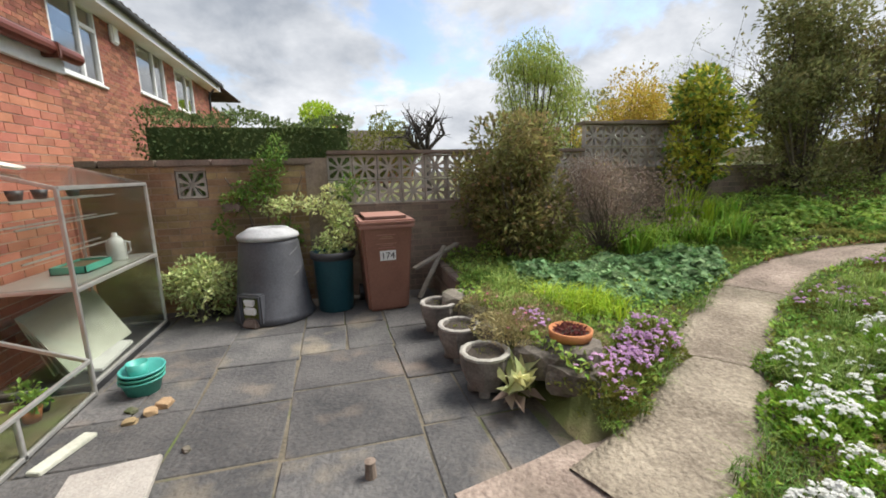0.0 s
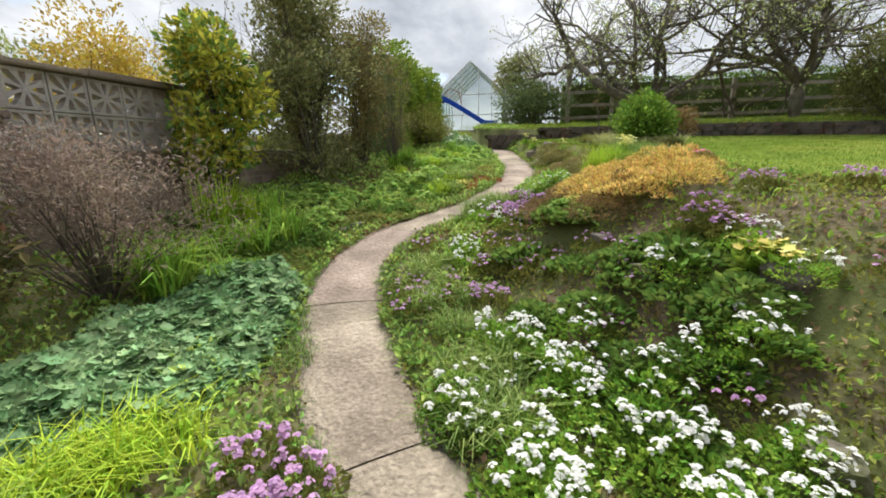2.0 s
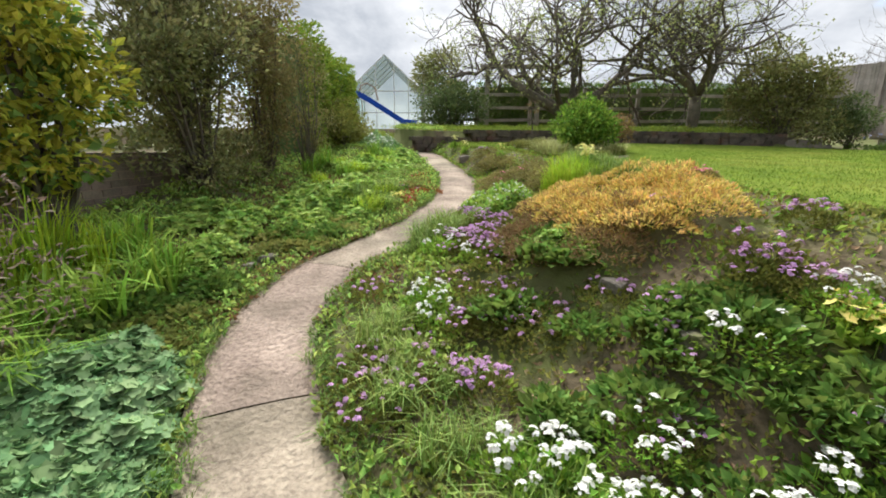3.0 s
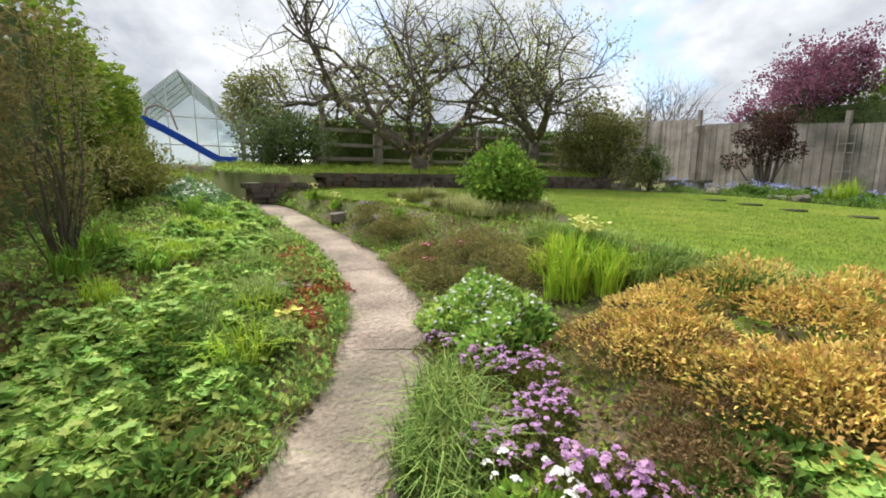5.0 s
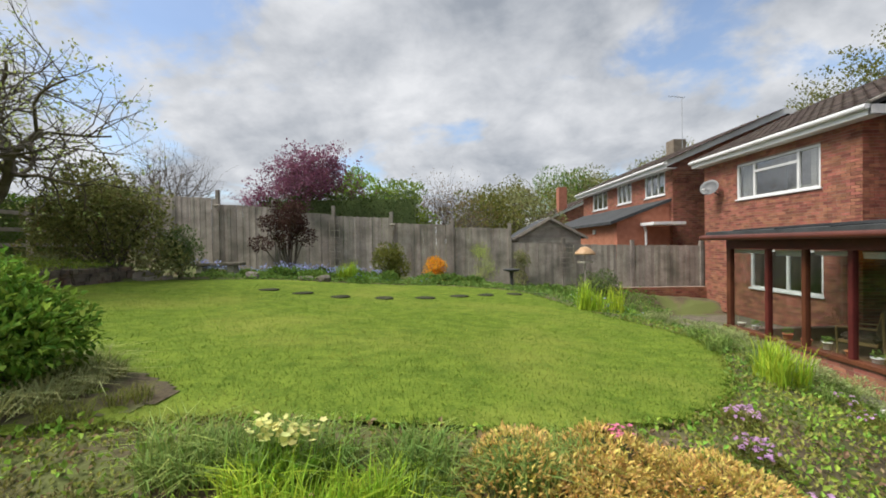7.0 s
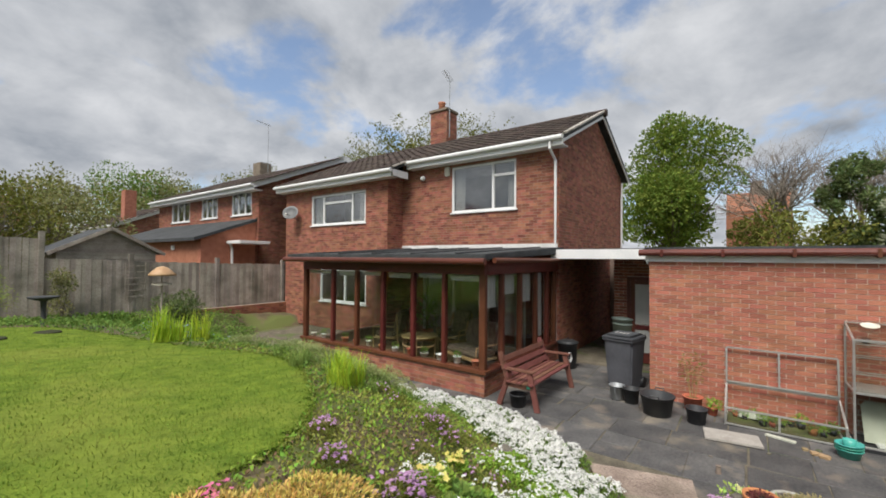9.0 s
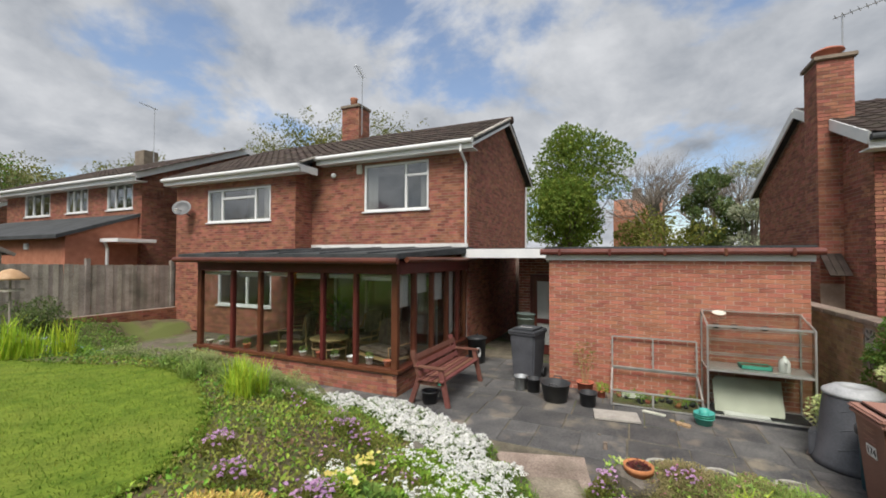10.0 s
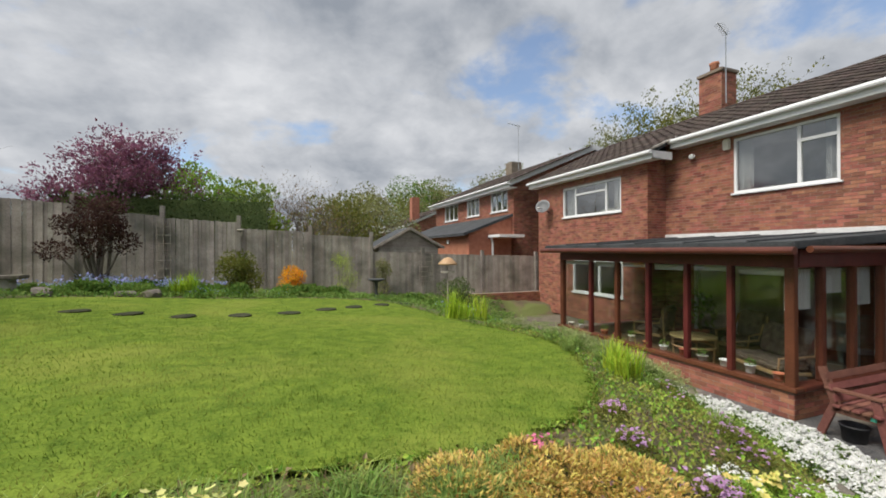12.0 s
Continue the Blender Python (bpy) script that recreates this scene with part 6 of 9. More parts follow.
leafy_tree("ivy_clad_tree", -29.8, 7.9, 0, 9.7, 1.7, 7000, 0.28, L_DARK, "dark ivy-covered tree beyond the garage", 53, 24, 0.15)
leafy_tree("blossom_tree", -27.3, 9.6, 0, 9.6, 1.9, 5200, 0.24, leaf_mat("pale_blossom", (0.3, 0.33, 0.2), (0.5, 0.52, 0.4)), "pale blossoming tree beyond the garage", 54, 22, 0.2)
leafy_tree("far_bush", -27, 4.5, 0, 6.2, 3.0, 5000, 0.26, L_OLIVE, "olive bushes behind the garage roof", 55, 20, 0.1)
# north side, beyond the wall
rng = np.random.default_rng(77)
wl = random_lumps(40, 1.5, 1.4, 1.4, 4.9, 0.5)
shrub("weeping_willow", 6.4, 12.6, wl, 15000, 0.16, L_WILLOW, "pale green weeping willow with hanging twigs", "tree", ratio=0.2, stem=0.05, droop=1.6, z=0.4)
shrub("golden_conifer", 5.95, 7.45, random_lumps(20, 1.15, 0.6, 0.9, 2.55, 0.42), 9000, 0.07, L_GOLD, "golden-yellow rounded shrub behind the screen wall", z=0.5)
tree("pollarded_tree", 3.5, 15.6, 0.3, [((rng.normal(0, 0.9), rng.normal(0, 0.4), 0.9), 1.1, 0.09) for _ in range(9)], (4, 4), "dark pollarded tree with knuckled bare branches", 19, 0.22, None, thin=0.7,
     trunk=([(0, 0, 0), (0, 0, 1.9)], [0.2, 0.16]), bark=mat("dark_bark", (0.04, 0.035, 0.032), (0.09, 0.08, 0.07), 0.95, 4, 30, 0, 0))
tree("bare_tree", 11.4, 11.3, 0.8, [((rng.normal(0, 0.5), rng.normal(0, 0.4), 1), 2.1, 0.05) for _ in range(8)], (6, 5, 3), "bare tree with pale new leaves", 20, 0.1, (0.08, L_WILLOW, 0.7))
leafy_tree("far_bush", 2.5, 21, 0.3, 3.9, 1.6, 3500, 0.16, L_OLIVE, "olive tree beyond the north wall", 56, 16, 0.15)
leafy_tree("far_bush", -0.6, 24, 0.3, 5.0, 1.6, 3500, 0.18, L_LIME, "lime-green tree beyond the north wall", 57, 16, 0.25)
leafy_tree("far_bush", 9.5, 15, 0.6, 4.0, 1.6, 4000, 0.14, L_DULL, "dull green bushes beyond the wall", 58, 16, 0.1)
leafy_tree("far_bush", 14.0, 9.5, 1.0, 3.6, 2.2, 5000, 0.14, L_OLIVE, "olive bushes beyond the north boundary", 59, 18, 0.1)


def bungalow():
    b = thing("bungalow", label="distant low brick bungalow with dark tiled roof", category="house")
    part("wall", boxm(-1.5, 5.5, 29, 36, 0, 2.6), M_BRICK, b)
    r = bmesh.new()
    v = [[r.verts.new((x, y, z)) for y, z in ((28.6, 2.5), (32.5, 4.7), (36.4, 2.5))] for x in (-2, 6)]
    for i in range(3):
        r.faces.new((v[0][i], v[0][(i + 1) % 3], v[1][(i + 1) % 3], v[1][i]))
    for k in v:
        r.faces.new(k)
    part("roof", r, M_TILE, b)
    part("chimney", boxm(0.0, 0.8, 31.5, 32.3, 3.5, 5.2, bevel=0.02), M_BRICK, b)
    w = thing("window", pose(2, 28.98, 1))
    w.parent = b
    part("frame", boxm(0, 1.6, -0.03, 0.0, 0, 1.1), M_WHITE, w)
    part("pane", boxm(0.08, 1.52, -0.05, -0.03, 0.08, 1.02), M_LEAD, w)
    n = thing("row_house", label="brick house gable with white barge board beyond the hedge", category="house")
    part("wall", gable_wall(bmesh.new(), 20.0, 7, [-12, -5.5, -5.5, -8.7, -12], [0, 0, 4.9, 6.3, 4.9]), M_BRICK, n)
    strip(n, "barge_board", [(-5.2, 19.9, 4.75), (-8.7, 19.9, 6.35)], 0.05, 0.25, M_WHITE)
    strip(n, "barge_board", [(-12.3, 19.9, 4.75), (-8.7, 19.9, 6.35)], 0.05, 0.25, M_WHITE)
    strip(n, "roof", [(-7.0, 19.9, 5.75), (-7.0, 27.2, 5.75)], 4.2, 0.06, M_TILE)
    f = thing("brick_house", label="distant red brick house with steep gable and chimney", category="house")
    part("wall", gable_wall(bmesh.new(), 0.8, 4.5, [-42, -38, -38, -40, -42], [0, 0, 6.8, 8.6, 6.8]), M_BRICK, f)
    part("chimney", boxm(-40.5, -39.7, 2.6, 3.4, 7.5, 9.6, bevel=0.03), M_BRICK_DARK, f)


bungalow()


def shed():
    s = thing("shed", label="grey weathered timber shed with felt gable roof", category="shed")
    x0, x1, y0, y1 = 0.75, 3.15, -15.6, -13.4
    w = bmesh.new()
    gable_wall(w, y1 - 0.1, 0.1, [x0, x1, x1, (x0 + x1) / 2, x0], [0.4, 0.4, 2.62, 3.3, 2.62])
    box(w, x0, x1, y0, y1 - 0.1, 0.4, 2.62)
    part("walls", w, M_FENCE, s)
    for k in range(16):
        z = 1.8 + 0.1 * k
        half = (x1 - x0) / 2 if z < 2.6 else (x1 - x0) / 2 * (3.3 - z) / 0.68
        if half > 0.05:
            c = (x0 + x1) / 2
            part("cladding_board", boxm(c - half, c + half, y1, y1 + 0.018, z, z + 0.09), M_WOODRAIL, s)
    c = (x0 + x1) / 2
    for sg in (-1, 1):
        strip(s, "roof", [(c, (y0 + y1) / 2, 3.34), (c + sg * 1.4, (y0 + y1) / 2, 2.56)], y1 - y0 + 0.35, 0.05, M_LEAD, "grey felt roof slope")
        strip(s, "barge_board", [(c, y1 + 0.17, 3.33), (c + sg * 1.42, y1 + 0.17, 2.55)], 0.02, 0.1, M_WOODRAIL)


shed()

# ---- planting of the beds ----
rng = np.random.default_rng(5)
rnd = random.Random(6)


def cover(name, n, area, leaf, m, label, hmax=0.06, ratio=0.6):
    """Low matted growth over an area (x0, x1, y0, y1), thinned by noise."""
    x0, x1, y0, y1 = area
    x, y = rng.uniform(x0, x1, n), rng.uniform(y0, y1, n)
    k = ~inside(LAWN, x, y) & ~inside(PATIO_AREA, x, y) & (nearest(PATH, x, y)[0] > PATH_HALF - 0.03)
    x, y = x[k], y[k]
    dens = np.array([noise.noise((a * 1.7, b * 1.7, len(name))) + 0.4 * noise.noise((a * 6, b * 6, 3.0)) for a, b in zip(x, y)])
    k = dens > -0.32 + 0.25 * rng.normal(size=len(x))
    x, y, dens = x[k], y[k], dens[k]
    z = ground_z(x, y) + rng.uniform(0, 1, len(x)) * hmax * (0.6 + np.clip(dens, 0, 0.6))
    D = np.column_stack([rng.normal(0, 0.7, (len(x), 2)), rng.uniform(0.2, 1.0, len(x))])
    ob = new(name, mesh_np(name, *leaf_np(rng, np.column_stack([x, y, z]), D, leaf, ratio), m))
    tagged(ob, label, "ground cover", kind="stuff")


RIGHT, LEFT = (0.2, 13.0, -4.5, 2.2), (0.9, 13.0, 1.9, 5.1)
cover("moss", 115000, RIGHT, 0.034, leaf_mat("moss_green", (0.19, 0.225, 0.05), (0.38, 0.4, 0.1), 0.4), "low mossy growth between rockery plants", 0.05)
cover("weeds", 36000, RIGHT, 0.042, L_FRESH, "low green leaves between rockery plants", 0.07)
cover("moss", 36000, LEFT, 0.032, leaf_mat("moss_olive", (0.19, 0.21, 0.045), (0.36, 0.37, 0.085), 0.4), "low mossy growth in the north bed", 0.05)
cover("weeds", 30000, LEFT, 0.05, L_SOFT, "low fresh green leaves in the north bed", 0.1)
cover("ground_ivy", 15000, LEFT, 0.045, L_GREEN, "low dark green leaves in the north bed", 0.08)
cover("weeds", 26000, (-1.5, 13.0, -12.6, -8.4), 0.07, L_GREEN, "green growth along the fence bed", 0.16)
cover("weeds", 20000, (-1.2, 3.9, -11.5, -1.2), 0.05, L_GREEN, "green growth along the conservatory bed", 0.12)
cover("long_grass", 30000, (13.2, 18.2, -7.2, 4.5), 0.12, leaf_mat("terrace_grass", (0.195, 0.29, 0.0403), (0.33, 0.435, 0.0633)), "rough grass on the upper terrace", 0.12, 0.12)

cover("leaf_litter", 9000, (4.5, 9.5, 2.3, 4.2), 0.045, leaf_mat("fallen_leaf", (0.2, 0.12, 0.06), (0.4, 0.26, 0.14)), "fallen brown leaves on the soil", 0.02)
cover("leaf_litter", 7000, (1.0, 8.5, -0.5, 2.0), 0.04, leaf_mat("dry_leaf", (0.25, 0.17, 0.09), (0.42, 0.32, 0.19)), "dry brown leaf litter between plants", 0.03)

# patterns
candytuft = mound_plant("candytuft_clump", 700, 0.2, 0.15, 0.035, L_GREEN, "green mound covered in white candytuft flowers", "flowering plant", 120, 0.0095, P_WHITE, 0.3, "white candytuft", 0.02, head=0.018)
candy_thin = mound_plant("rock_cress_clump", 600, 0.2, 0.13, 0.032, L_FRESH, "loose rock cress with scattered white flower heads", "flowering plant", 20, 0.0095, P_WHITE, 0.6, "white rock cress", 0.06, head=0.018)
aubrieta = mound_plant("aubrieta_clump", 650, 0.17, 0.1, 0.028, L_OLIVE, "low mound of purple aubrieta flowers", "flowering plant", 30, 0.0095, P_PURPLE, 0.5, "purple aubrieta", 0.045, head=0.015)
aub_thin = mound_plant("creeping_phlox", 500, 0.17, 0.08, 0.026, L_OLIVE, "low green mat with few mauve flowers", "flowering plant", 9, 0.01, P_PURPLE, 0.5, "purple aubrieta", 0.03, head=0.014)
heather = mound_plant("heather_clump", 1000, 0.24, 0.17, 0.035, L_HEATH, "low brown-green mound of heather", "heather", ratio=0.22, group="heather clumps")
bronze = mound_plant("bronze_heather", 1200, 0.26, 0.15, 0.036, L_BRONZE, "bronze-brown mound of twiggy heather", "heather", ratio=0.22, group="heather clumps")
gold = mound_plant("golden_heather", 1300, 0.27, 0.16, 0.034, leaf_mat("gold_heather", (0.5, 0.36, 0.085), (0.78, 0.61, 0.21), 0.4, 0.035), "golden-orange mound of twiggy heather", "heather", ratio=0.3, group="heather clumps")
ladys = mound_plant("ladys_mantle", 400, 0.27, 0.21, 0.076, L_BLUEGREEN, "lush blue-green lobed leaves of lady's mantle", "leafy plant", group="lady's mantle patch", lobes=(6, 0.66))
cranes = mound_plant("cranesbill", 420, 0.23, 0.16, 0.066, L_SOFT, "soft green leafy cranesbill mound", "leafy plant", group="leafy clumps", lobes=(5, 0.6))
deadnettle = mound_plant("white_deadnettle", 520, 0.24, 0.2, 0.055, L_SOFT, "bright green clump with small white flowers", "flowering plant", 22, 0.009, P_WHITE, 0.7, "leafy clumps", 0.03, head=0.014)
strawb = mound_plant("strawberry_plant", 260, 0.18, 0.1, 0.055, L_GREEN, "dark green three-leaved ground plants", "leafy plant", ratio=0.75, group="leafy clumps")
ivyleaf = mound_plant("cyclamen_patch", 260, 0.2, 0.06, 0.05, leaf_mat("mottled_leaf", (0.21, 0.246, 0.069), (0.39, 0.392, 0.127)), "mottled low leaves over bare soil", "leafy plant", ratio=0.9, group="leafy clumps")
sedum = mound_plant("red_sedum", 500, 0.17, 0.05, 0.025, leaf_mat("sedum_red", (0.3, 0.116, 0.0517), (0.51, 0.246, 0.092)), "reddish creeping stonecrop on bare soil", "leafy plant", 8, 0.012, P_RED, 0.6, "stonecrop", 0.02)
saxi = mound_plant("mossy_saxifrage", 1100, 0.24, 0.12, 0.025, leaf_mat("grey_moss", (0.255, 0.232, 0.103), (0.45, 0.392, 0.196)), "greyish faded cushion plant over the stones", "cushion plant", 4, 0.01, P_PINK, 0.3, "cushion plants", 0.02)
tall_grass = tuft("iris_leaves", 90, 0.14, 0.5, 0.45, 0.014, L_LIME, "upright lime-green strap leaves", "leafy plant", "strap leaves")
lily = tuft("daylily_clump", 80, 0.13, 0.42, 0.9, 0.018, L_FRESH, "arching fresh green daylily leaves", "leafy plant", "strap leaves")
dull_tuft = tuft("grass_tuft", 150, 0.12, 0.2, 0.9, 0.006, leaf_mat("soft_grass", (0.17, 0.27, 0.06), (0.33, 0.43, 0.12), 0.35), "fine arching green grass tuft", "grass", "grass tufts")
pale_tuft = tuft("pale_grass_tuft", 170, 0.16, 0.2, 1.5, 0.007, leaf_mat("pale_grass", (0.33, 0.362, 0.138), (0.54, 0.551, 0.253)), "pale arching grass falling over the lawn edge", "grass", "grass tufts")
_p, _d = mound_points(rng, 70, 0.1, 0.08, 0.1)
prim_heads = np.column_stack([rng.normal(0, 0.06, (26, 2)), rng.uniform(0.1, 0.18, 26)])
primrose = plant("primrose_clump", [("foliage", *leaf_np(rng, _p, _d, 0.07, 0.5), L_FRESH), ("blossom", *star_np(rng, prim_heads, UP + rng.normal(0, 0.4, (26, 3)), 0.026), P_YELLOW),
                                    ("stalk_growth", *blade_np(rng, prim_heads * [1, 1, 0], 0.18, 0.1, 0.005), L_FRESH)], "clump of yellow primroses over soft green leaves", "flowering plant", "primroses")
cow_heads = np.column_stack([rng.normal(0, 0.06, (22, 2)), rng.uniform(0.24, 0.32, 22)])
cowslip = plant("cowslip_clump", [("foliage", *leaf_np(rng, _p, _d, 0.13, 0.4), L_FRESH), ("blossom", *star_np(rng, cow_heads, UP + rng.normal(0, 0.5, (22, 3)), 0.022), P_CREAM),
                                  ("stalk_growth", *blade_np(rng, cow_heads * [1, 1, 0], 0.27, 0.1, 0.005), L_FRESH)], "clump of pale cream cowslips on tall stems", "flowering plant", "primroses")
bluebell = tuft("bluebell_clump", 70, 0.16, 0.3, 0.8, 0.012, L_GREEN, "bluebell clump with violet-blue flowers", "flowering plant", "bluebells",
                [("blossom", *star_np(rng, np.column_stack([rng.normal(0, 0.14, (40, 2)), rng.uniform(0.2, 0.36, 40)]), rng.normal(0, 1, (40, 3)), 0.025), P_BLUE)])

P = lambda n, *a: in_patch(rnd, n, *a)
# white bank by the patio and path
spread(candytuft, P(34, 0.7, -0.75, 1.1, 0.34, 62) + P(22, 1.2, 0.25, 1.0, 0.32, 50) + P(6, 0.6, -1.8, 0.5, 0.3) + P(4, 0.55, -2.7, 0.75, 0.25, 88) + [(0.5, -2.3), (0.4, -2.9)], rnd, 0.9, 1.3)
spread(candy_thin, P(31, 2.8, 1.15, 1.0, 0.6, 40) + P(13, 2.0, 0.3, 0.8, 0.5, 50) + P(3, 5.0, 1.9, 0.6, 0.2, -30) + P(5, 3.4, 0.4, 0.5, 0.4) + P(2, 4.7, 1.8, 0.5, 0.3), rnd)
spread(aubrieta, P(9, 2.05, 2.25, 0.42, 0.14, 40) + [(1.45, 2.0, 1.2), (1.5, 1.9), (3.88, 1.75, 1.2), (4.0, 1.85), (3.95, 0.4, 1.1), (3.8, 0.3), (5.7, 1.5), (5.6, 1.62), (6.05, 1.62), (5.2, 1.7, 1.2), (5.55, 1.9),
       (4.2, 0.0), (4.0, -0.4), (3.65, 0.25), (9.85, 1.2), (1.34, 2.62), (6.45, 1.7), (2.0, -1.0), (2.2, -0.7), (5.9, 1.4)], rnd, 0.8, 1.15)
spread(aub_thin, P(14, 4.2, 0.9, 0.9, 0.6) + P(10, 2.6, 0.0, 0.9, 0.5, 30) + P(8, 4.2, 2.3, 0.9, 0.25, 25) + P(6, 2.4, -1.0, 0.6, 0.4) + P(8, 6.0, 1.5, 0.5, 0.2, -30) + P(16, 4.8, 1.75, 0.6, 0.32), rnd)
spread(gold, P(16, 5.15, 0.55, 0.75, 0.36, 10) + P(3, 5.5, 1.05, 0.3, 0.2), rnd, 0.9, 1.25)
spread(bronze, P(12, 4.85, 1.0, 0.6, 0.36, 10) + P(4, 5.7, 0.85, 0.3, 0.3), rnd, 0.85, 1.15)
spread(heather, P(26, 7.8, 0.95, 0.9, 0.38, 8) + P(10, 9.2, 1.1, 0.7, 0.2, 15) + P(5, 7.0, 0.8, 0.3, 0.2), rnd, 0.85, 1.25, flat=0.85)
spread(deadnettle, P(12, 6.5, 1.35, 0.42, 0.28, -30) + P(4, 6.8, 1.15, 0.3, 0.2), rnd, 0.8, 1.1)
spread(tall_grass, [(6.35, 0.62, 0.62), (6.2, 0.55, 0.6), (6.42, 0.85, 0.6), (6.5, 0.7, 0.6), (6.3, 0.8, 0.6), (6.1, 0.7, 0.55), (3.04, -1.4, 0.75), (2.95, -1.5, 0.7), (3.1, -1.25, 0.7), (2.85, -1.35, 0.7), (2.8, -5.2), (3.1, -5.3), (3.3, -5.4), (8.6, -9.6), (8.9, -9.5), (8.75, -9.8), (4.6, 4.5), (4.75, 4.35), (4.4, 4.45)], rnd, 0.85, 1.2)
spread(lily, P(7, 4.6, 4.2, 0.5, 0.3) + P(5, 3.6, 4.1, 0.4, 0.25) + P(4, 8.2, 3.7, 0.5, 0.3) + P(2, 10.0, 3.2, 0.5, 0.3), rnd, 0.7, 1.1)
spread(primrose, [(3.46, 0.24, 1.2), (3.58, 0.3, 0.9), (2.79, -0.03, 0.9), (7.1, 2.5, 0.8)], rnd, 0.95, 1.15)
spread(cowslip, [(6.75, 0.34), (6.65, 0.42), (6.55, 0.4), (9.2, 0.97, 0.8), (10.4, 1.5, 0.8), (11.2, 1.7, 0.7)], rnd, 0.9, 1.1)
spread(ladys, P(54, 3.05, 3.55, 1.05, 0.42, 10) + P(8, 2.2, 3.75, 0.4, 0.3), rnd, 0.75, 1.1)
spread(cranes, P(30, 7.0, 3.3, 0.8, 0.5, -5) + P(20, 8.6, 3.0, 1.2, 0.6) + P(12, 5.6, 4.1, 0.8, 0.4) + P(14, 10.6, 2.9, 1.0, 0.4) + P(2, 4.9, 1.15, 0.3, 0.2), rnd, 0.7, 1.1)
spread(strawb, P(9, 4.6, 1.35, 0.45, 0.3) + P(22, 3.5, 0.9, 0.9, 0.5, 20) + P(14, 6.3, 3.2, 0.8, 0.4) + P(12, 7.5, 2.75, 0.6, 0.2) + P(10, 4.6, 3.9, 0.6, 0.4) + P(10, 1.8, 3.9, 0.6, 0.5), rnd, 0.8, 1.2)
spread(ivyleaf, P(12, 4.2, 3.65, 0.45, 0.22, 10) + P(16, 6.0, 3.25, 0.6, 0.25, -35) + P(6, 8.0, 2.4, 0.4, 0.2), rnd)
spread(sedum, P(26, 7.55, 2.42, 0.65, 0.28, -8) + P(5, 8.6, 2.3, 0.4, 0.15), rnd)
spread(saxi, P(22, 1.4, 2.95, 0.28, 0.65) + P(4, 1.55, 2.4, 0.15, 0.2) + P(5, 9.2, -0.1, 0.5, 0.2), rnd, 0.8, 1.2)
lime_tuft = tuft("lime_grass_tuft", 130, 0.13, 0.2, 0.8, 0.007, L_LIME, "bright lime-green arching grass tuft", "grass", "grass tufts")
spread(lime_tuft, P(9, 2.05, 3.05, 0.3, 0.2) + P(8, 8.3, 3.3, 1.2, 0.6) + P(4, 7.4, 2.9, 0.6, 0.3) + P(8, 6.4, 0.6, 0.4, 0.3), rnd, 0.8, 1.3)
spread(dull_tuft, P(12, 8.2, 2.7, 1.6, 0.5) + P(16, 3.5, 1.9, 1.2, 0.25, 20) + P(22, 6.3, 0.35, 1.3, 0.18) + P(18, 2.4, -2.0, 0.7, 1.2) + P(10, 1.5, 3.6, 0.3, 0.7) + P(20, 15, -1, 1.6, 5) + P(10, 5.8, 2.0, 0.8, 0.15, -35), rnd, 0.7, 1.25)
BED = np.array([(9.4 + (1.75 + 0.12 * math.sin(3 * a)) * math.cos(a) * 0.98 - 0.62 * math.sin(a) * 0.2, -0.1 + 1.75 * math.cos(a) * 0.2 + (0.62 + 0.06 * math.sin(4 * a)) * math.sin(a) * 0.98) for a in np.linspace(0, 2 * math.pi, 40, endpoint=False)])
bed = new("planting_bed", grid_mesh("planting_bed", np.arange(7.3, 11.6, 0.06), np.arange(-1.3, 1.1, 0.06), lambda x, y: lawn_z(x, y) + 0.034 + 0.012 * np.sin(9 * x) * np.sin(11 * y), M_SOIL, lambda x, y: inside(BED, x, y)))
tagged(bed, "bare brown soil bed cut into the lawn", "flower bed", kind="structure")
bed_spots = [(x, y) for x, y in ((rnd.uniform(7.6, 11.3), rnd.uniform(-0.9, 0.7)) for _ in range(150)) if inside(BED, np.array([x]), np.array([y]))[0]]
spread(pale_tuft, [(8.75 + 0.5 * math.cos(a) * rnd.uniform(0.85, 1.1), -0.28 + 0.42 * math.sin(a) * rnd.uniform(0.85, 1.15)) for a in np.linspace(2.6, 6.6, 13)] + [(x, y) for x, y in bed_spots[::7]], rnd, 0.75, 1.2, 0.03)
dry_tuft = tuft("olive_grass_tuft", 130, 0.14, 0.16, 1.1, 0.006, L_OLIVE, "low olive-brown tuft in the lawn bed", "grass", "grass tufts")
spread(dry_tuft, bed_spots[1::3], rnd, 0.7, 1.2, 0.03)
path_side = []
for i in range(3, len(PATH) - 6, 2):
    t_ = PATH[i + 1] - PATH[i - 1]
    n_ = np.array([-t_[1], t_[0]]) / np.linalg.norm(t_)
    for sg in (-1, 1):
        p_ = PATH[i] + n_ * sg * (PATH_HALF + rnd.uniform(0.0, 0.09))
        if rnd.random() < 0.75:
            path_side.append((float(p_[0]), float(p_[1]), rnd.uniform(0.45, 0.8)))
edge_tuft = tuft("path_edge_grass", 110, 0.14, 0.13, 1.2, 0.006, L_GREEN, "short grass creeping over the path's edge", "grass", "path edge grass")
spread(edge_tuft, path_side, rnd, 0.8, 1.2)
spread(bluebell, P(20, 10.6, -10.4, 1.6, 0.9) + P(12, 9.0, -11.6, 1.4, 0.5) + P(6, 12.6, -10.0, 0.6, 0.8), rnd, 0.9, 1.4)
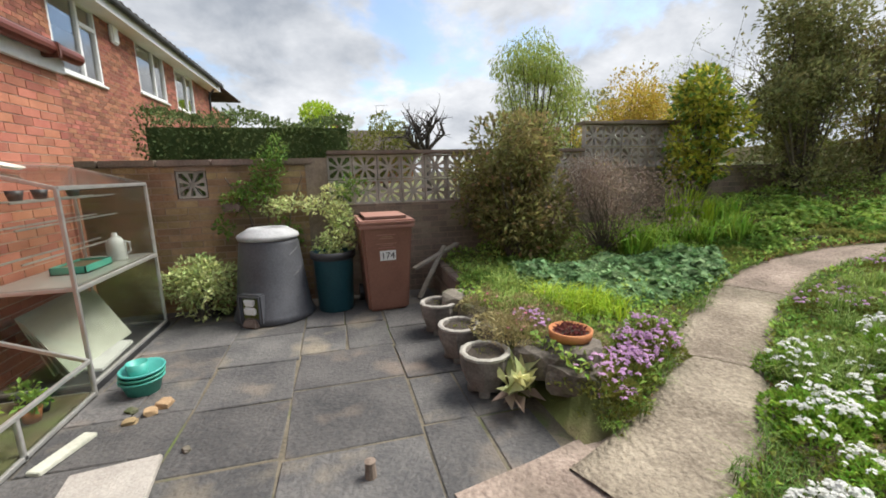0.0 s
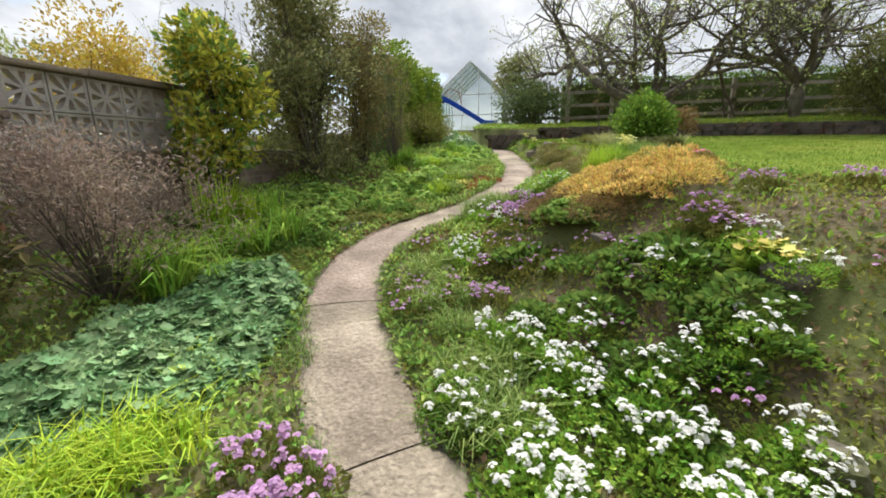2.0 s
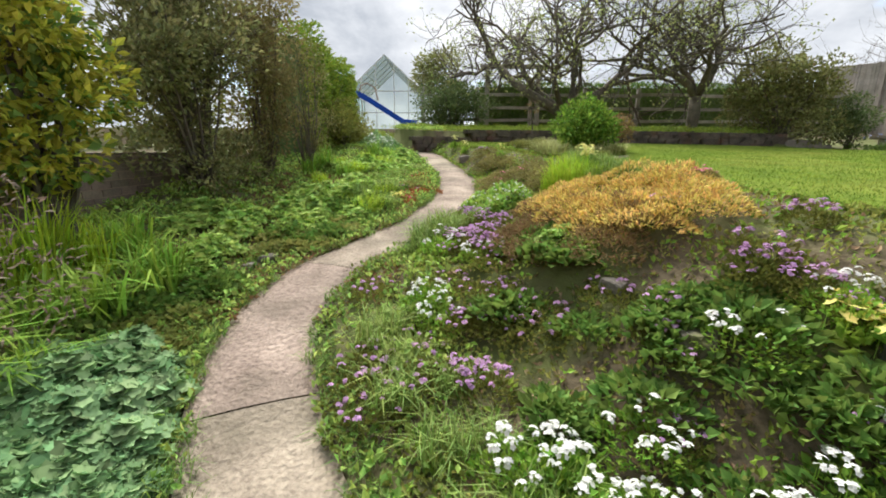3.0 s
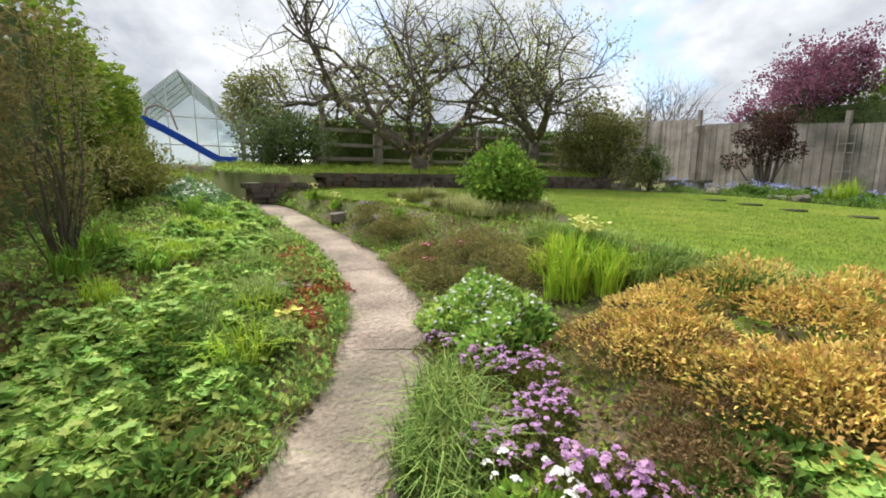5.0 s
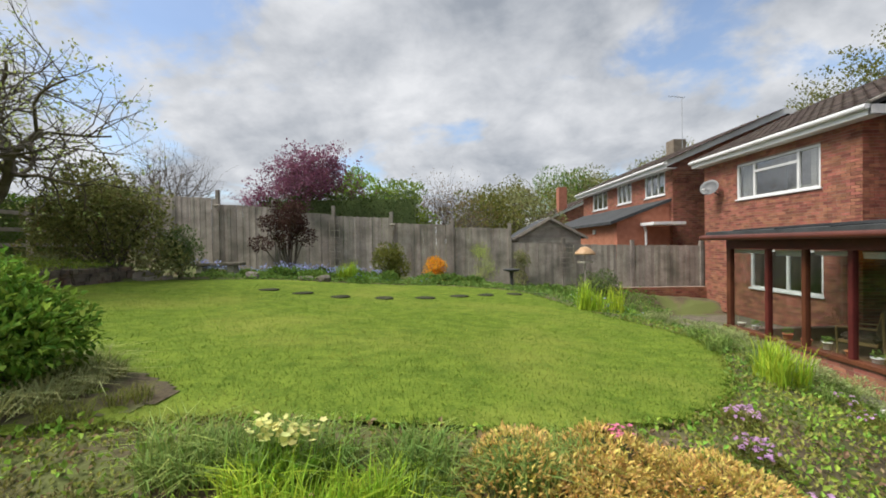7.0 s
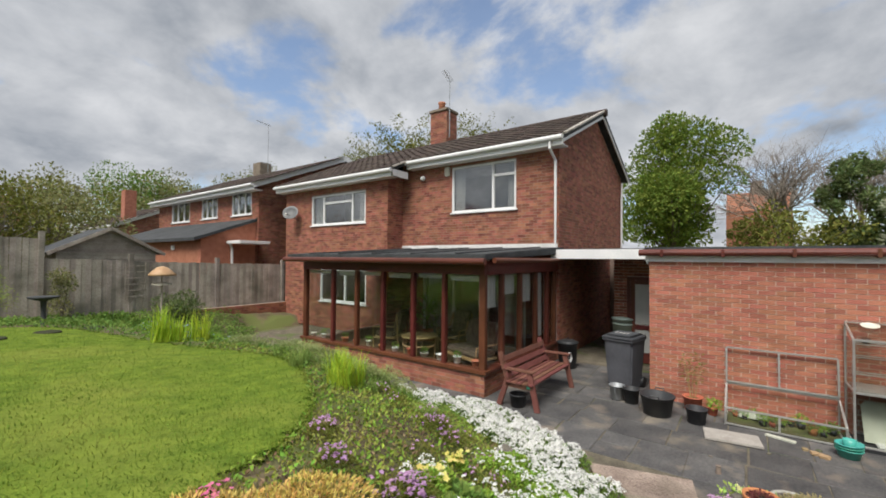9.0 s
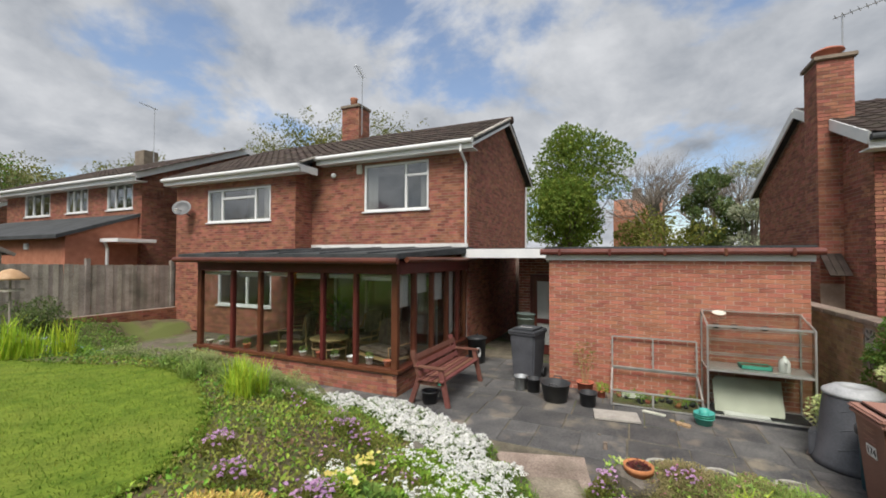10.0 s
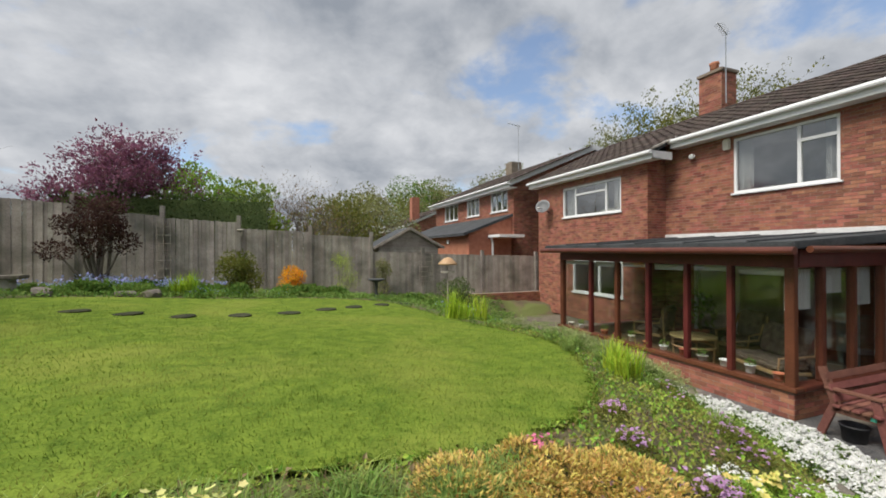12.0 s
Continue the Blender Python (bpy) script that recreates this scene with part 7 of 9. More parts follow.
fence_fill = mound_plant("leafy_perennial", 420, 0.3, 0.32, 0.09, L_GREEN, "leafy green border perennial", "leafy plant", ratio=0.5, group="fence border")
spread(fence_fill, P(46, 8.5, -10.4, 3.6, 1.2) + P(12, 5.2, -10.9, 1.2, 1.0) + P(16, 1.6, -9.5, 1.4, 1.8), rnd, 0.7, 1.3)
grey_mound = mound_plant("lavender_mound", 800, 0.28, 0.24, 0.04, leaf_mat("grey_green_leaf", (0.24, 0.29, 0.115), (0.42, 0.464, 0.196)), "grey-green low lavender mound", "shrub", ratio=0.2, group="lavender")
spread(grey_mound, P(14, 2.2, -3.6, 0.35, 1.3) + P(8, 2.2, -2.0, 0.4, 0.5) + P(8, 1.0, -3.2, 0.4, 1.3) + P(5, 2.7, -6.4, 0.4, 0.6) + P(5, 6.9, -10.0, 0.6, 0.3), rnd, 0.8, 1.2)
forget = mound_plant("forget_me_not", 380, 0.22, 0.2, 0.045, L_FRESH, "green clump of pale blue forget-me-nots", "flowering plant", 60, 0.012, P_BLUE, 0.5, "forget-me-nots", 0.02)
spread(forget, P(10, 2.6, -6.2, 0.6, 1.2) + P(20, 7.6, -9.9, 2.2, 0.7) + P(5, 1.6, -7.5, 0.5, 0.8), rnd)
wall_flower = mound_plant("orange_wallflower", 300, 0.2, 0.22, 0.05, L_GREEN, "clump of bright orange wallflowers", "flowering plant", 50, 0.018, leaf_mat("petal_orange", (0.65, 0.3, 0.03), (0.8, 0.45, 0.08)), 0.35, "wallflowers", 0.02)
spread(wall_flower, [(1.5, -7.2), (1.4, -7.5), (1.6, -6.9), (1.3, -7.9), (6.0, -10.2), (5.8, -10.4)], rnd, 0.9, 1.2)
phlox_pink = mound_plant("pink_phlox", 300, 0.12, 0.06, 0.022, L_HEATH, "small mat of bright pink flowers", "flowering plant", 30, 0.013, P_PINK, 0.4, "pink phlox", 0.01)
spread(phlox_pink, [(8.15, 1.05), (7.7, 0.85), (7.75, 1.2), (6.5, 0.6), (5.0, 0.1)], rnd, 0.7, 1.0, 0.1)
arabis = mound_plant("white_arabis", 700, 0.3, 0.28, 0.05, L_BLUEGREEN, "grey-green mound topped with white flowers", "flowering plant", 90, 0.022, P_WHITE, 0.5, "white arabis", 0.02)
spread(arabis, [(12.0, 3.4, 1.2), (11.6, 3.2), (11.3, 3.45), (12.2, 3.7), (11.0, 3.3)], rnd, 1.0, 1.2)


# lawn blades
def lawn_blades(n=260000):
    x, y = rng.uniform(2.6, 13.1, n), rng.uniform(-9.1, 1.8, n)
    d = np.hypot(x - 6.0, y - 2.0)
    k = inside(LAWN, x, y) & ~inside(BED, x, y) & (rng.uniform(size=n) < np.clip(1.3 - 0.09 * d, 0.3, 1))
    x, y = x[k], y[k]
    v, f = short_blade_np(rng, np.column_stack([x, y, lawn_z(x, y) + 0.02]), 0.03, 1.3, 0.0075)
    ob = new("grass_blades", mesh_np("grass_blades", v, f, M_BLADE))
    tagged(ob, "short mown grass blades of the lawn", "grass", kind="stuff")


lawn_blades()


def lawn_fringe(n=9000):
    """Longer grass hanging over the cut edge of the lawn."""
    i = rng.integers(0, len(LAWN) - 1, n)
    t = rng.uniform(0, 1, n)[:, None]
    p = LAWN[i] * (1 - t) + LAWN[i + 1] * t + rng.normal(0, 0.03, (n, 2))
    v, f = blade_np(rng, np.column_stack([p, lawn_z(p[:, 0], p[:, 1]) - 0.01]), 0.07, 1.0, 0.007)
    tagged(new("edge_grass", mesh_np("edge_grass", v, f, M_BLADE)), "longer grass along the lawn's cut edge", "grass", kind="stuff")


lawn_fringe()


# stepping stones flush in the lawn and loose rocks
def rock(name, x, y, sx, sy, sz, seed, m=None, label="rough grey-brown rockery stone", lift=0.0):
    bm = bmesh.new()
    bmesh.ops.create_icosphere(bm, subdivisions=3, radius=1)
    for v in bm.verts:
        n = noise.noise(v.co * 1.3 + Vector((seed, 0, 0))) * 0.35 + noise.noise(v.co * 3.5 + Vector((seed, 5, 0))) * 0.12
        v.co *= 1 + n
        v.co = Vector((max(-0.8, min(0.8, v.co.x)) * sx, max(-0.8, min(0.8, v.co.y)) * sy, max(-0.6, min(0.65, v.co.z)) * sz))
    ob = part(name, bm, m or M_ROCK, smooth=False)
    ob.matrix_basis = pose(x, y, float(ground_z(x, y)[0]) + sz * 0.3 + lift, seed * 7 % 16 - 8, seed * 5 % 14 - 7, seed * 77 % 360)
    return tagged(ob, label, "rock", "rockery stones")


for i, (x, y, s) in enumerate([(7.67, 2.54, 0.16), (7.36, 2.66, 0.15), (5.44, 3.45, 0.11), (7.73, 2.3, 0.1), (5.3, 3.55, 0.09), (3.78, 0.78, 0.14), (4.3, 0.97, 0.1), (1.25, 2.3, 0.25), (1.2, 2.75, 0.26), (1.15, 3.2, 0.27),
                               (1.1, 3.6, 0.25), (1.07, 4.0, 0.24), (1.35, 2.05, 0.22), (3.4, 0.2, 0.16), (8.3, 1.15, 0.14), (9.5, 1.15, 0.16), (10.2, 1.5, 0.18), (2.6, 0.4, 0.15), (1.5, -0.2, 0.16), (9.3, -9.0, 0.3), (9.8, -9.1, 0.25), (11.2, -8.9, 0.3)]):
    rock("rock", x, y, s * 0.9, s * 0.7, s * 0.6, i + 1.5, lift=-0.12 if x < 1.4 else 0.0)
# Stones coloured dark in place of the shade in their hollows.
for k, (x, y) in enumerate(((9.61, -6.28), (8.78, -5.95), (7.96, -5.7), (7.14, -5.9), (6.33, -6.21), (5.62, -6.66), (5.0, -7.07), (4.26, -7.65), (3.6, -8.0))):
    bm = lathe([(0, -0.02), (0.21, -0.02), (0.22, 0.012), (0.2, 0.02), (0, 0.022)], 12)
    st = part("stepping_stone", bm, M_STEP)
    st.matrix_basis = pose(x, y, float(lawn_z(x, y)) + 0.026, 0, 0, 40 * k) @ Matrix.Diagonal((1, 0.85, 1, 1))
    tagged(st, "stepping stone sunk in the lawn, shade of its dent painted in", "stepping stone", "stepping stones")

# ---- patio things ----
M_BLACKPL = mat("black_plastic", (0.018, 0.019, 0.021), (0.04, 0.042, 0.046), 0.5, 4, 50, 0.15, 0.05)
M_CHARCOAL = mat("charcoal_plastic", (0.055, 0.058, 0.066), (0.1, 0.105, 0.118), 0.5, 3, 50, 0.12, 0.03)
M_TEAL = mat("teal_plastic", (0.012, 0.075, 0.09), (0.025, 0.115, 0.13), 0.45, 3, 40, 0.1, 0.03)
M_AQUA = mat("aqua_plastic", (0.05, 0.33, 0.26), (0.09, 0.42, 0.34), 0.4, 4, 40, 0.05, 0.05)
M_BROWNPL = mat("brown_plastic", (0.2, 0.098, 0.062), (0.27, 0.14, 0.092), 0.5, 3, 50, 0.12, 0.02)
# Lighter and redder than the brown of the bin's body.
M_BROWNLID = mat("pale_brown_plastic", (0.33, 0.175, 0.13), (0.42, 0.24, 0.18), 0.6, 3, 50, 0.12, 0.02)
M_TERRA = mat("terracotta", (0.42, 0.13, 0.06), (0.55, 0.2, 0.1), 0.85, 6, 60, 0.25, 0.05)
M_URN = mat("cast_stone", (0.14, 0.125, 0.11), (0.3, 0.275, 0.245), 0.92, 6, 50, 0.7, 0.12, stain=(4, (0.09, 0.085, 0.07), 0.5, 0.7))
M_URNRIM = mat("cast_stone_rim", (0.3, 0.285, 0.25), (0.45, 0.43, 0.38), 0.92, 6, 50, 0.6, 0.08)
M_BLUE = mat("blue_slide_plastic", (0.01, 0.07, 0.62), (0.02, 0.11, 0.75), 0.35, 2, 20, 0.02, 0.0)
M_GALV = mat("galvanised_steel", (0.35, 0.37, 0.38), (0.5, 0.52, 0.53), 0.45, 6, 60, 0.1, 0.03, metal=0.6)
M_CREAMPL = mat("cream_plastic", (0.6, 0.58, 0.48), (0.72, 0.7, 0.6), 0.5, 3, 30, 0.1, 0.03)
M_PALEGREEN = mat("pale_green_plastic", (0.3, 0.4, 0.36), (0.42, 0.52, 0.47), 0.5, 3, 30, 0.1, 0.03)
M_BLACKINK = mat("black_ink", (0.01, 0.01, 0.01), (0.02, 0.02, 0.02), 0.6, 3, 30, 0, 0)
M_CANE = mat("rattan_cane", (0.4, 0.27, 0.12), (0.55, 0.4, 0.2), 0.6, 6, 60, 0.2, 0.1)
M_FABRIC = mat("floral_fabric", (0.12, 0.1, 0.07), (0.34, 0.28, 0.2), 0.95, 9, 60, 0.2, 0.1)
M_BLIND = mat("white_blind", (0.62, 0.62, 0.6), (0.74, 0.74, 0.71), 0.8, 3, 60, 0.1, 0.02)
M_CARD = mat("pale_board", (0.42, 0.44, 0.36), (0.6, 0.61, 0.52), 0.8, 4, 40, 0.2, 0.06)


def lettering(parent, text, m, size, material, name="number"):
    cu = bpy.data.curves.new(name, "FONT")
    cu.body, cu.size, cu.extrude, cu.align_x, cu.align_y = text, size, 0.0015, "CENTER", "CENTER"
    cu.materials.append(material)
    ob = new(name, cu)
    ob.parent = parent
    ob.matrix_basis = m
    return ob


def tapered(w0, d0, w1, d1, h, bevel=0.02):
    """A box that widens upwards, rounded on its edges."""
    bm = bmesh.new()
    v = [bm.verts.new((sx * w / 2, sy * d / 2, z)) for z, w, d in ((0, w0, d0), (h, w1, d1)) for sy in (-1, 1) for sx in (-1, 1)]
    for f in ((0, 2, 3, 1), (4, 5, 7, 6), (0, 1, 5, 4), (2, 6, 7, 3), (0, 4, 6, 2), (1, 3, 7, 5)):
        bm.faces.new([v[i] for i in f])
    bmesh.ops.bevel(bm, geom=bm.edges[:], offset=bevel, segments=3, affect="EDGES")
    return bm


def wheelie_bin(m, body_m, lid_m, label, number=None):
    """Front faces -y."""
    b = thing("wheelie_bin", m, label, "wheelie bin")
    part("body", tapered(0.44, 0.5, 0.55, 0.66, 0.97, 0.03), body_m, b, smooth=False)
    part("rim", boxm(-0.295, 0.295, -0.355, 0.36, 0.93, 0.975, bevel=0.012), lid_m if number else body_m, b)
    lid = boxm(-0.3, 0.3, -0.37, 0.34, 0.975, 1.02, bevel=0.018)
    box(lid, -0.24, 0.24, -0.3, 0.28, 1.015, 1.055, 0.02)
    part("lid", lid, lid_m, b)
    part("handle", tube(bmesh.new(), [(-0.26, 0.4, 0.96), (0.26, 0.4, 0.96)], 0.018, 8), lid_m, b)
    for s in (-1, 1):
        w = part("wheel", lathe([(0, -0.025), (0.1, -0.025), (0.1, 0.025), (0, 0.025)], 18, pose(s * 0.25, 0.27, 0.1, 0, 90, 0)), M_BLACKPL, b)
    if number:
        lean = math.degrees(math.atan2(0.08, 0.97))
        fm = pose(0, -0.25 - 0.08 * 0.655, 0.635, 90 + lean, 0, 0)
        part("number_plate", boxm(-0.085, 0.085, -0.055, 0.055, 0.0015, 0.004, m=fm @ pose(0, 0, 0.0025)), M_WHITE, b, "white number plate")
        lettering(b, number, fm @ pose(0, -0.004, 0.0085), 0.1, M_BLACKINK)
        for k, (w, z) in enumerate(((0.1, 0.72), (0.07, 0.745), (0.12, 0.765), (0.11, 0.86), (0.06, 0.84), (0.09, 0.82))):
            f2 = pose(0, -0.25 - 0.08 * z / 0.97, z, 90 + lean, 0, 0)
            part("printed_line", boxm(-w, w * 0.8, -0.004, 0.004, 0.002, 0.004, m=f2), M_BROWNLID, b)
    return b


wheelie_bin(pose(0.5, 4.6, 0, 0, 0, 2), M_BROWNPL, M_BROWNLID, "brown wheelie bin with white number plate 174", "174")
grey = wheelie_bin(pose(-2.72, 0.2, 0, 0, 0, 80), M_CHARCOAL, M_CHARCOAL, "dark grey wheelie bin beside the garage")
for k in range(4):
    part("painted_mark", boxm(-0.15 + 0.07 * k, -0.12 + 0.07 * k, -0.1, 0.03, 1.056, 1.059), M_WHITE_WORN, grey)


def compost_bin():
    c = thing("compost_bin", pose(-0.71, 4.64, 0, 0, 0, 15), "dark grey conical plastic compost bin with open hatch", "compost bin")
    part("body", lathe([(0.0, 0.0), (0.4, 0.0), (0.42, 0.02), (0.4, 0.08), (0.385, 0.1), (0.3, 0.8), (0.285, 0.86), (0, 0.86)], 40), M_CHARCOAL, c, smooth=True)
    # Lid in a paler grey than the body.
    part("lid", lathe([(0.0, 0.85), (0.3, 0.85), (0.312, 0.875), (0.3, 0.9), (0.22, 0.945), (0.2, 0.96), (0.12, 0.96), (0.11, 0.945), (0, 0.945)], 40), mat("pale_grey_lid", (0.3, 0.31, 0.32), (0.48, 0.49, 0.5), 0.6, 5, 50, 0.2, 0), c, "pale grey lid", True)
    for k in range(3):
        z = 0.25 + 0.22 * k
        r = 0.4 - 0.1 * (z / 0.8)
        pts = [((r - 0.008 - (0.014 * t)) * math.cos(radians(-60 + 40 * t)), (r - 0.008 - 0.014 * t) * math.sin(radians(-60 + 40 * t)), z + 0.1 * t) for t in np.linspace(0, 1, 9)]
        part("moulded_rib", tube(bmesh.new(), pts, 0.012, 6), M_CHARCOAL, c)
    h = bmesh.new()
    fm = pose(-0.24, -0.27, 0.03, 0, 0, -42)
    for a in ((-0.13, -0.09, 0, 0.3), (0.09, 0.13, 0, 0.3), (-0.13, 0.13, 0.27, 0.31)):
        box(h, a[0], a[1], -0.06, 0.05, a[2], a[3], 0.015, fm)
    part("hatch_frame", h, M_CHARCOAL, c)
    part("hatch_opening", boxm(-0.09, 0.09, -0.03, 0.02, 0.01, 0.27, m=fm), M_SOIL, c, "dark compost in the opening")
    part("blue_bag", tapered(0.1, 0.03, 0.13, 0.04, 0.07, 0.012), None, c).matrix_basis = fm @ pose(0, -0.05, 0.19)
    c.children[-1].data.materials.append(mat("blue_bag", (0.05, 0.35, 0.6), (0.5, 0.65, 0.75), 0.5, 20, 60, 0.2, 0))
    part("green_waste", tapered(0.14, 0.03, 0.14, 0.04, 0.08, 0.015), None, c).matrix_basis = fm @ pose(0, -0.05, 0.1)
    c.children[-1].data.materials.append(mat("green_waste", (0.04, 0.16, 0.06), (0.12, 0.28, 0.12), 0.8, 20, 60, 0.2, 0))
    part("spilled_compost", tapered(0.2, 0.08, 0.12, 0.03, 0.1, 0.02), M_BRICK_DARK, c).matrix_basis = fm @ pose(0, -0.055, -0.03)
    return c


compost_bin()


def leaf_things(parent, name, lumps, n, leaf, m, ratio=0.5):
    tagged(part(name, mesh_np(name, *shrub_cloud(lumps, n, leaf, ratio), m), None, parent), kind="stuff")


def teal_tub():
    t = thing("water_butt_planter", pose(-0.06, 4.64, 0), "teal plastic tub planted with variegated shrub", "planter")
    part("tub", lathe([(0, 0), (0.18, 0), (0.19, 0.01), (0.215, 0.58), (0.235, 0.6), (0.235, 0.66), (0.215, 0.66), (0.205, 0.6), (0, 0.6)], 32), M_TEAL, t, smooth=True)
    part("rim", lathe([(0.222, 0.585), (0.245, 0.6), (0.245, 0.668), (0.222, 0.672)], 32), M_BLACKPL, t, "blackened rim", True)
    part("soil", lathe([(0, 0.625), (0.2, 0.615), (0.2, 0.6)], 20), M_SOIL, t)
    leaf_things(t, "foliage", [(0.08, 0.05, 0.75, 0.18, 0.15, 0.14), (0.12, 0.14, 0.95, 0.15, 0.12, 0.16), (-0.05, 0.1, 0.7, 0.16, 0.12, 0.1)], 700, 0.055, L_VARIEG)
    return t


teal_tub()
rng = np.random.default_rng(91)
shrub("variegated_euonymus", -1.45, 4.72, random_lumps(11, 0.34, 0.22, 0.12, 0.5, 0.2), 2600, 0.06, L_VARIEG, "cream and green variegated bush at the wall's foot", z=0.0)
cl = thing("wall_climber", pose(-0.7, 5.0, 0), "variegated climber trained on the brick wall", "climber")
cb = bmesh.new()
for dx in (-0.25, -0.05, 0.2):
    tube(cb, [(dx * 0.3, 0, 0), (dx * 0.6, 0.02, 0.6), (dx, 0.03, 1.1), (dx * 1.8, 0.0, 1.5)], [0.015, 0.012, 0.009, 0.005], 5)
tagged(part("woody_growth", cb, M_TWIG, cl), kind="stuff")
leaf_things(cl, "pale_leaves", [(0.25, -0.08, 1.18, 0.22, 0.14, 0.08), (0.55, -0.1, 1.15, 0.2, 0.16, 0.1), (0.75, -0.06, 1.05, 0.12, 0.14, 0.16), (0.05, -0.05, 1.15, 0.15, 0.1, 0.1), (0.7, -0.05, 1.3, 0.14, 0.1, 0.08)], 1000, 0.05, L_VARIEG)
leaf_things(cl, "green_leaves", [(-0.15, -0.05, 1.35, 0.22, 0.12, 0.14), (0.0, -0.03, 1.55, 0.16, 0.1, 0.2), (-0.35, -0.04, 1.2, 0.16, 0.08, 0.12), (-0.5, -0.03, 0.95, 0.1, 0.06, 0.1), (0.1, -0.04, 1.75, 0.12, 0.08, 0.16), (0.9, -0.04, 1.35, 0.16, 0.08, 0.12), (0.1, 0, 0.8, 0.2, 0.1, 0.2)], 1400, 0.055, L_GREEN)
wp = thing("wall_planter", pose(-1.1, 4.98, 1.12), "small terracotta planter fixed to the wall", "planter")
part("trough", boxm(-0.09, 0.09, -0.08, 0.11, 0, 0.1, bevel=0.015), M_BRICK_DARK, wp)
leaf_things(wp, "foliage", [(0, 0, 0.12, 0.1, 0.07, 0.06)], 160, 0.04, L_OLIVE)


def urn(x, y, s, label):
    u = thing("stone_planter", pose(x, y, 0, 0, 0, 22) @ Matrix.Diagonal((s * 0.94, s * 0.94, s * 0.76, 1)), label, "planter", "stone planters")
    part("bowl", lathe([(0, 0.05), (0.12, 0.05), (0.13, 0.07), (0.172, 0.2), (0.185, 0.3), (0.18, 0.38), (0.15, 0.38), (0.145, 0.34), (0, 0.34)], 8), M_URN, u)
    part("rim", lathe([(0.145, 0.365), (0.148, 0.392), (0.168, 0.4), (0.188, 0.39), (0.186, 0.365)], 12), M_URNRIM, u, "pale worn octagonal rim")
    part("soil", lathe([(0, 0.355), (0.08, 0.36), (0.147, 0.345)], 14), M_COMPOST, u)
    for k in range(4):
        a = math.pi / 4 + k * math.pi / 2
        part("foot", boxm(-0.04, 0.04, -0.04, 0.04, 0, 0.07, bevel=0.01, m=pose(0.09 * math.cos(a), 0.09 * math.sin(a), 0, 0, 0, math.degrees(a))), M_URN, u)
    leaf_things(u, "weeds", [(0.03, 0.02, 0.36, 0.08, 0.08, 0.01)], 26, 0.025, L_OLIVE)


urn(0.92, 2.46, 1.0, "weathered octagonal stone planter filled with soil")
urn(0.9, 2.99, 1.0, "weathered octagonal stone planter filled with soil")
urn(0.88, 3.6, 1.0, "weathered octagonal stone planter filled with soil")

pot = thing("terracotta_pot", pose(1.42, 2.22, 0.31), "orange terracotta pot of dark red houseleeks on a rock", "plant pot")
part("pot", lathe([(0, 0), (0.09, 0), (0.12, 0.12), (0.135, 0.12), (0.14, 0.17), (0.128, 0.172), (0.122, 0.13), (0, 0.13)], 32), M_TERRA, pot, smooth=True)
part("soil", lathe([(0, 0.15), (0.12, 0.142)], 16), M_COMPOST, pot)
leaf_things(pot, "houseleeks", [(0, 0, 0.155, 0.09, 0.09, 0.02)], 260, 0.035, leaf_mat("houseleek", (0.13, 0.04, 0.04), (0.25, 0.1, 0.08)))
rock("rock", 1.42, 2.2, 0.26, 0.22, 0.2, 33.5, lift=-0.08)

_p = np.column_stack([rng.normal(0, 0.05, (26, 2)), rng.uniform(0.02, 0.12, 26)])
_d = np.column_stack([rng.normal(0, 0.7, (26, 2)), rng.uniform(0.3, 1.2, 26)])
hosta = plant("striped_hosta", [("foliage", *leaf_np(rng, _p, _d, 0.26, 0.32), leaf_mat("cream_leaf", (0.42, 0.5, 0.14), (0.68, 0.7, 0.36))), ("withered_leaves", *leaf_np(rng, _p[:8] * [1, 1, 0.5], _d[:8] * [1.3, 1.3, 0.1], 0.2, 0.35), L_DRY)],
              "cream-striped leafy plant beside the stone planters", "leafy plant")
hosta.matrix_basis = pose(1.07, 2.22, 0.06)

for a, b, w in (((0.86, 4.72, 0.36), (1.5, 5.03, 0.58), 0.07), ((0.9, 4.62, 0.02), (1.3, 4.92, 0.58), 0.06)):
    pl = part("timber_offcut", bar(bmesh.new(), a, b, w, 0.03, 0.004), M_WOODRAIL)
    tagged(pl, "weathered timber offcut leaning against the wall", "timber", "timber offcuts")

ts = thing("seed_tubs", pose(-1.42, 3.17, 0), "three nested aqua green plastic planting bowls", "plastic tub")
for k in range(3):
    part("bowl", lathe([(0, 0.0), (0.1, 0.0), (0.13, 0.1), (0.142, 0.1), (0.142, 0.112), (0.128, 0.112), (0.096, 0.02), (0, 0.02)], 32, pose(0.006 * k, 0.004 * k, 0.035 * k, k * 2, 0, 0)), M_AQUA, ts, smooth=True)
part("small_pot", lathe([(0, 0.05), (0.05, 0.05), (0.07, 0.19), (0.064, 0.19), (0.046, 0.06), (0, 0.06)], 24, pose(-0.02, 0.01, 0.03)), M_AQUA, ts, smooth=True)
for i, (x, y, s) in enumerate([(-1.25, 2.83, 0.06), (-1.33, 2.74, 0.05), (-1.2, 2.92, 0.07), (-1.38, 2.88, 0.045), (-0.35, 1.75, 0.03), (-0.9, 2.35, 0.03), (-1.1, 2.1, 0.035)]):
    r = rock("loose_stone", x, y, s, s * 0.8, s * 0.5, 50.5 + i, M_ROCK if i > 2 else M_BRICK_PALE, "small loose stone lying on the patio")
    r.matrix_basis.translation.z = s * 0.2
    r.location.z = s * 0.2
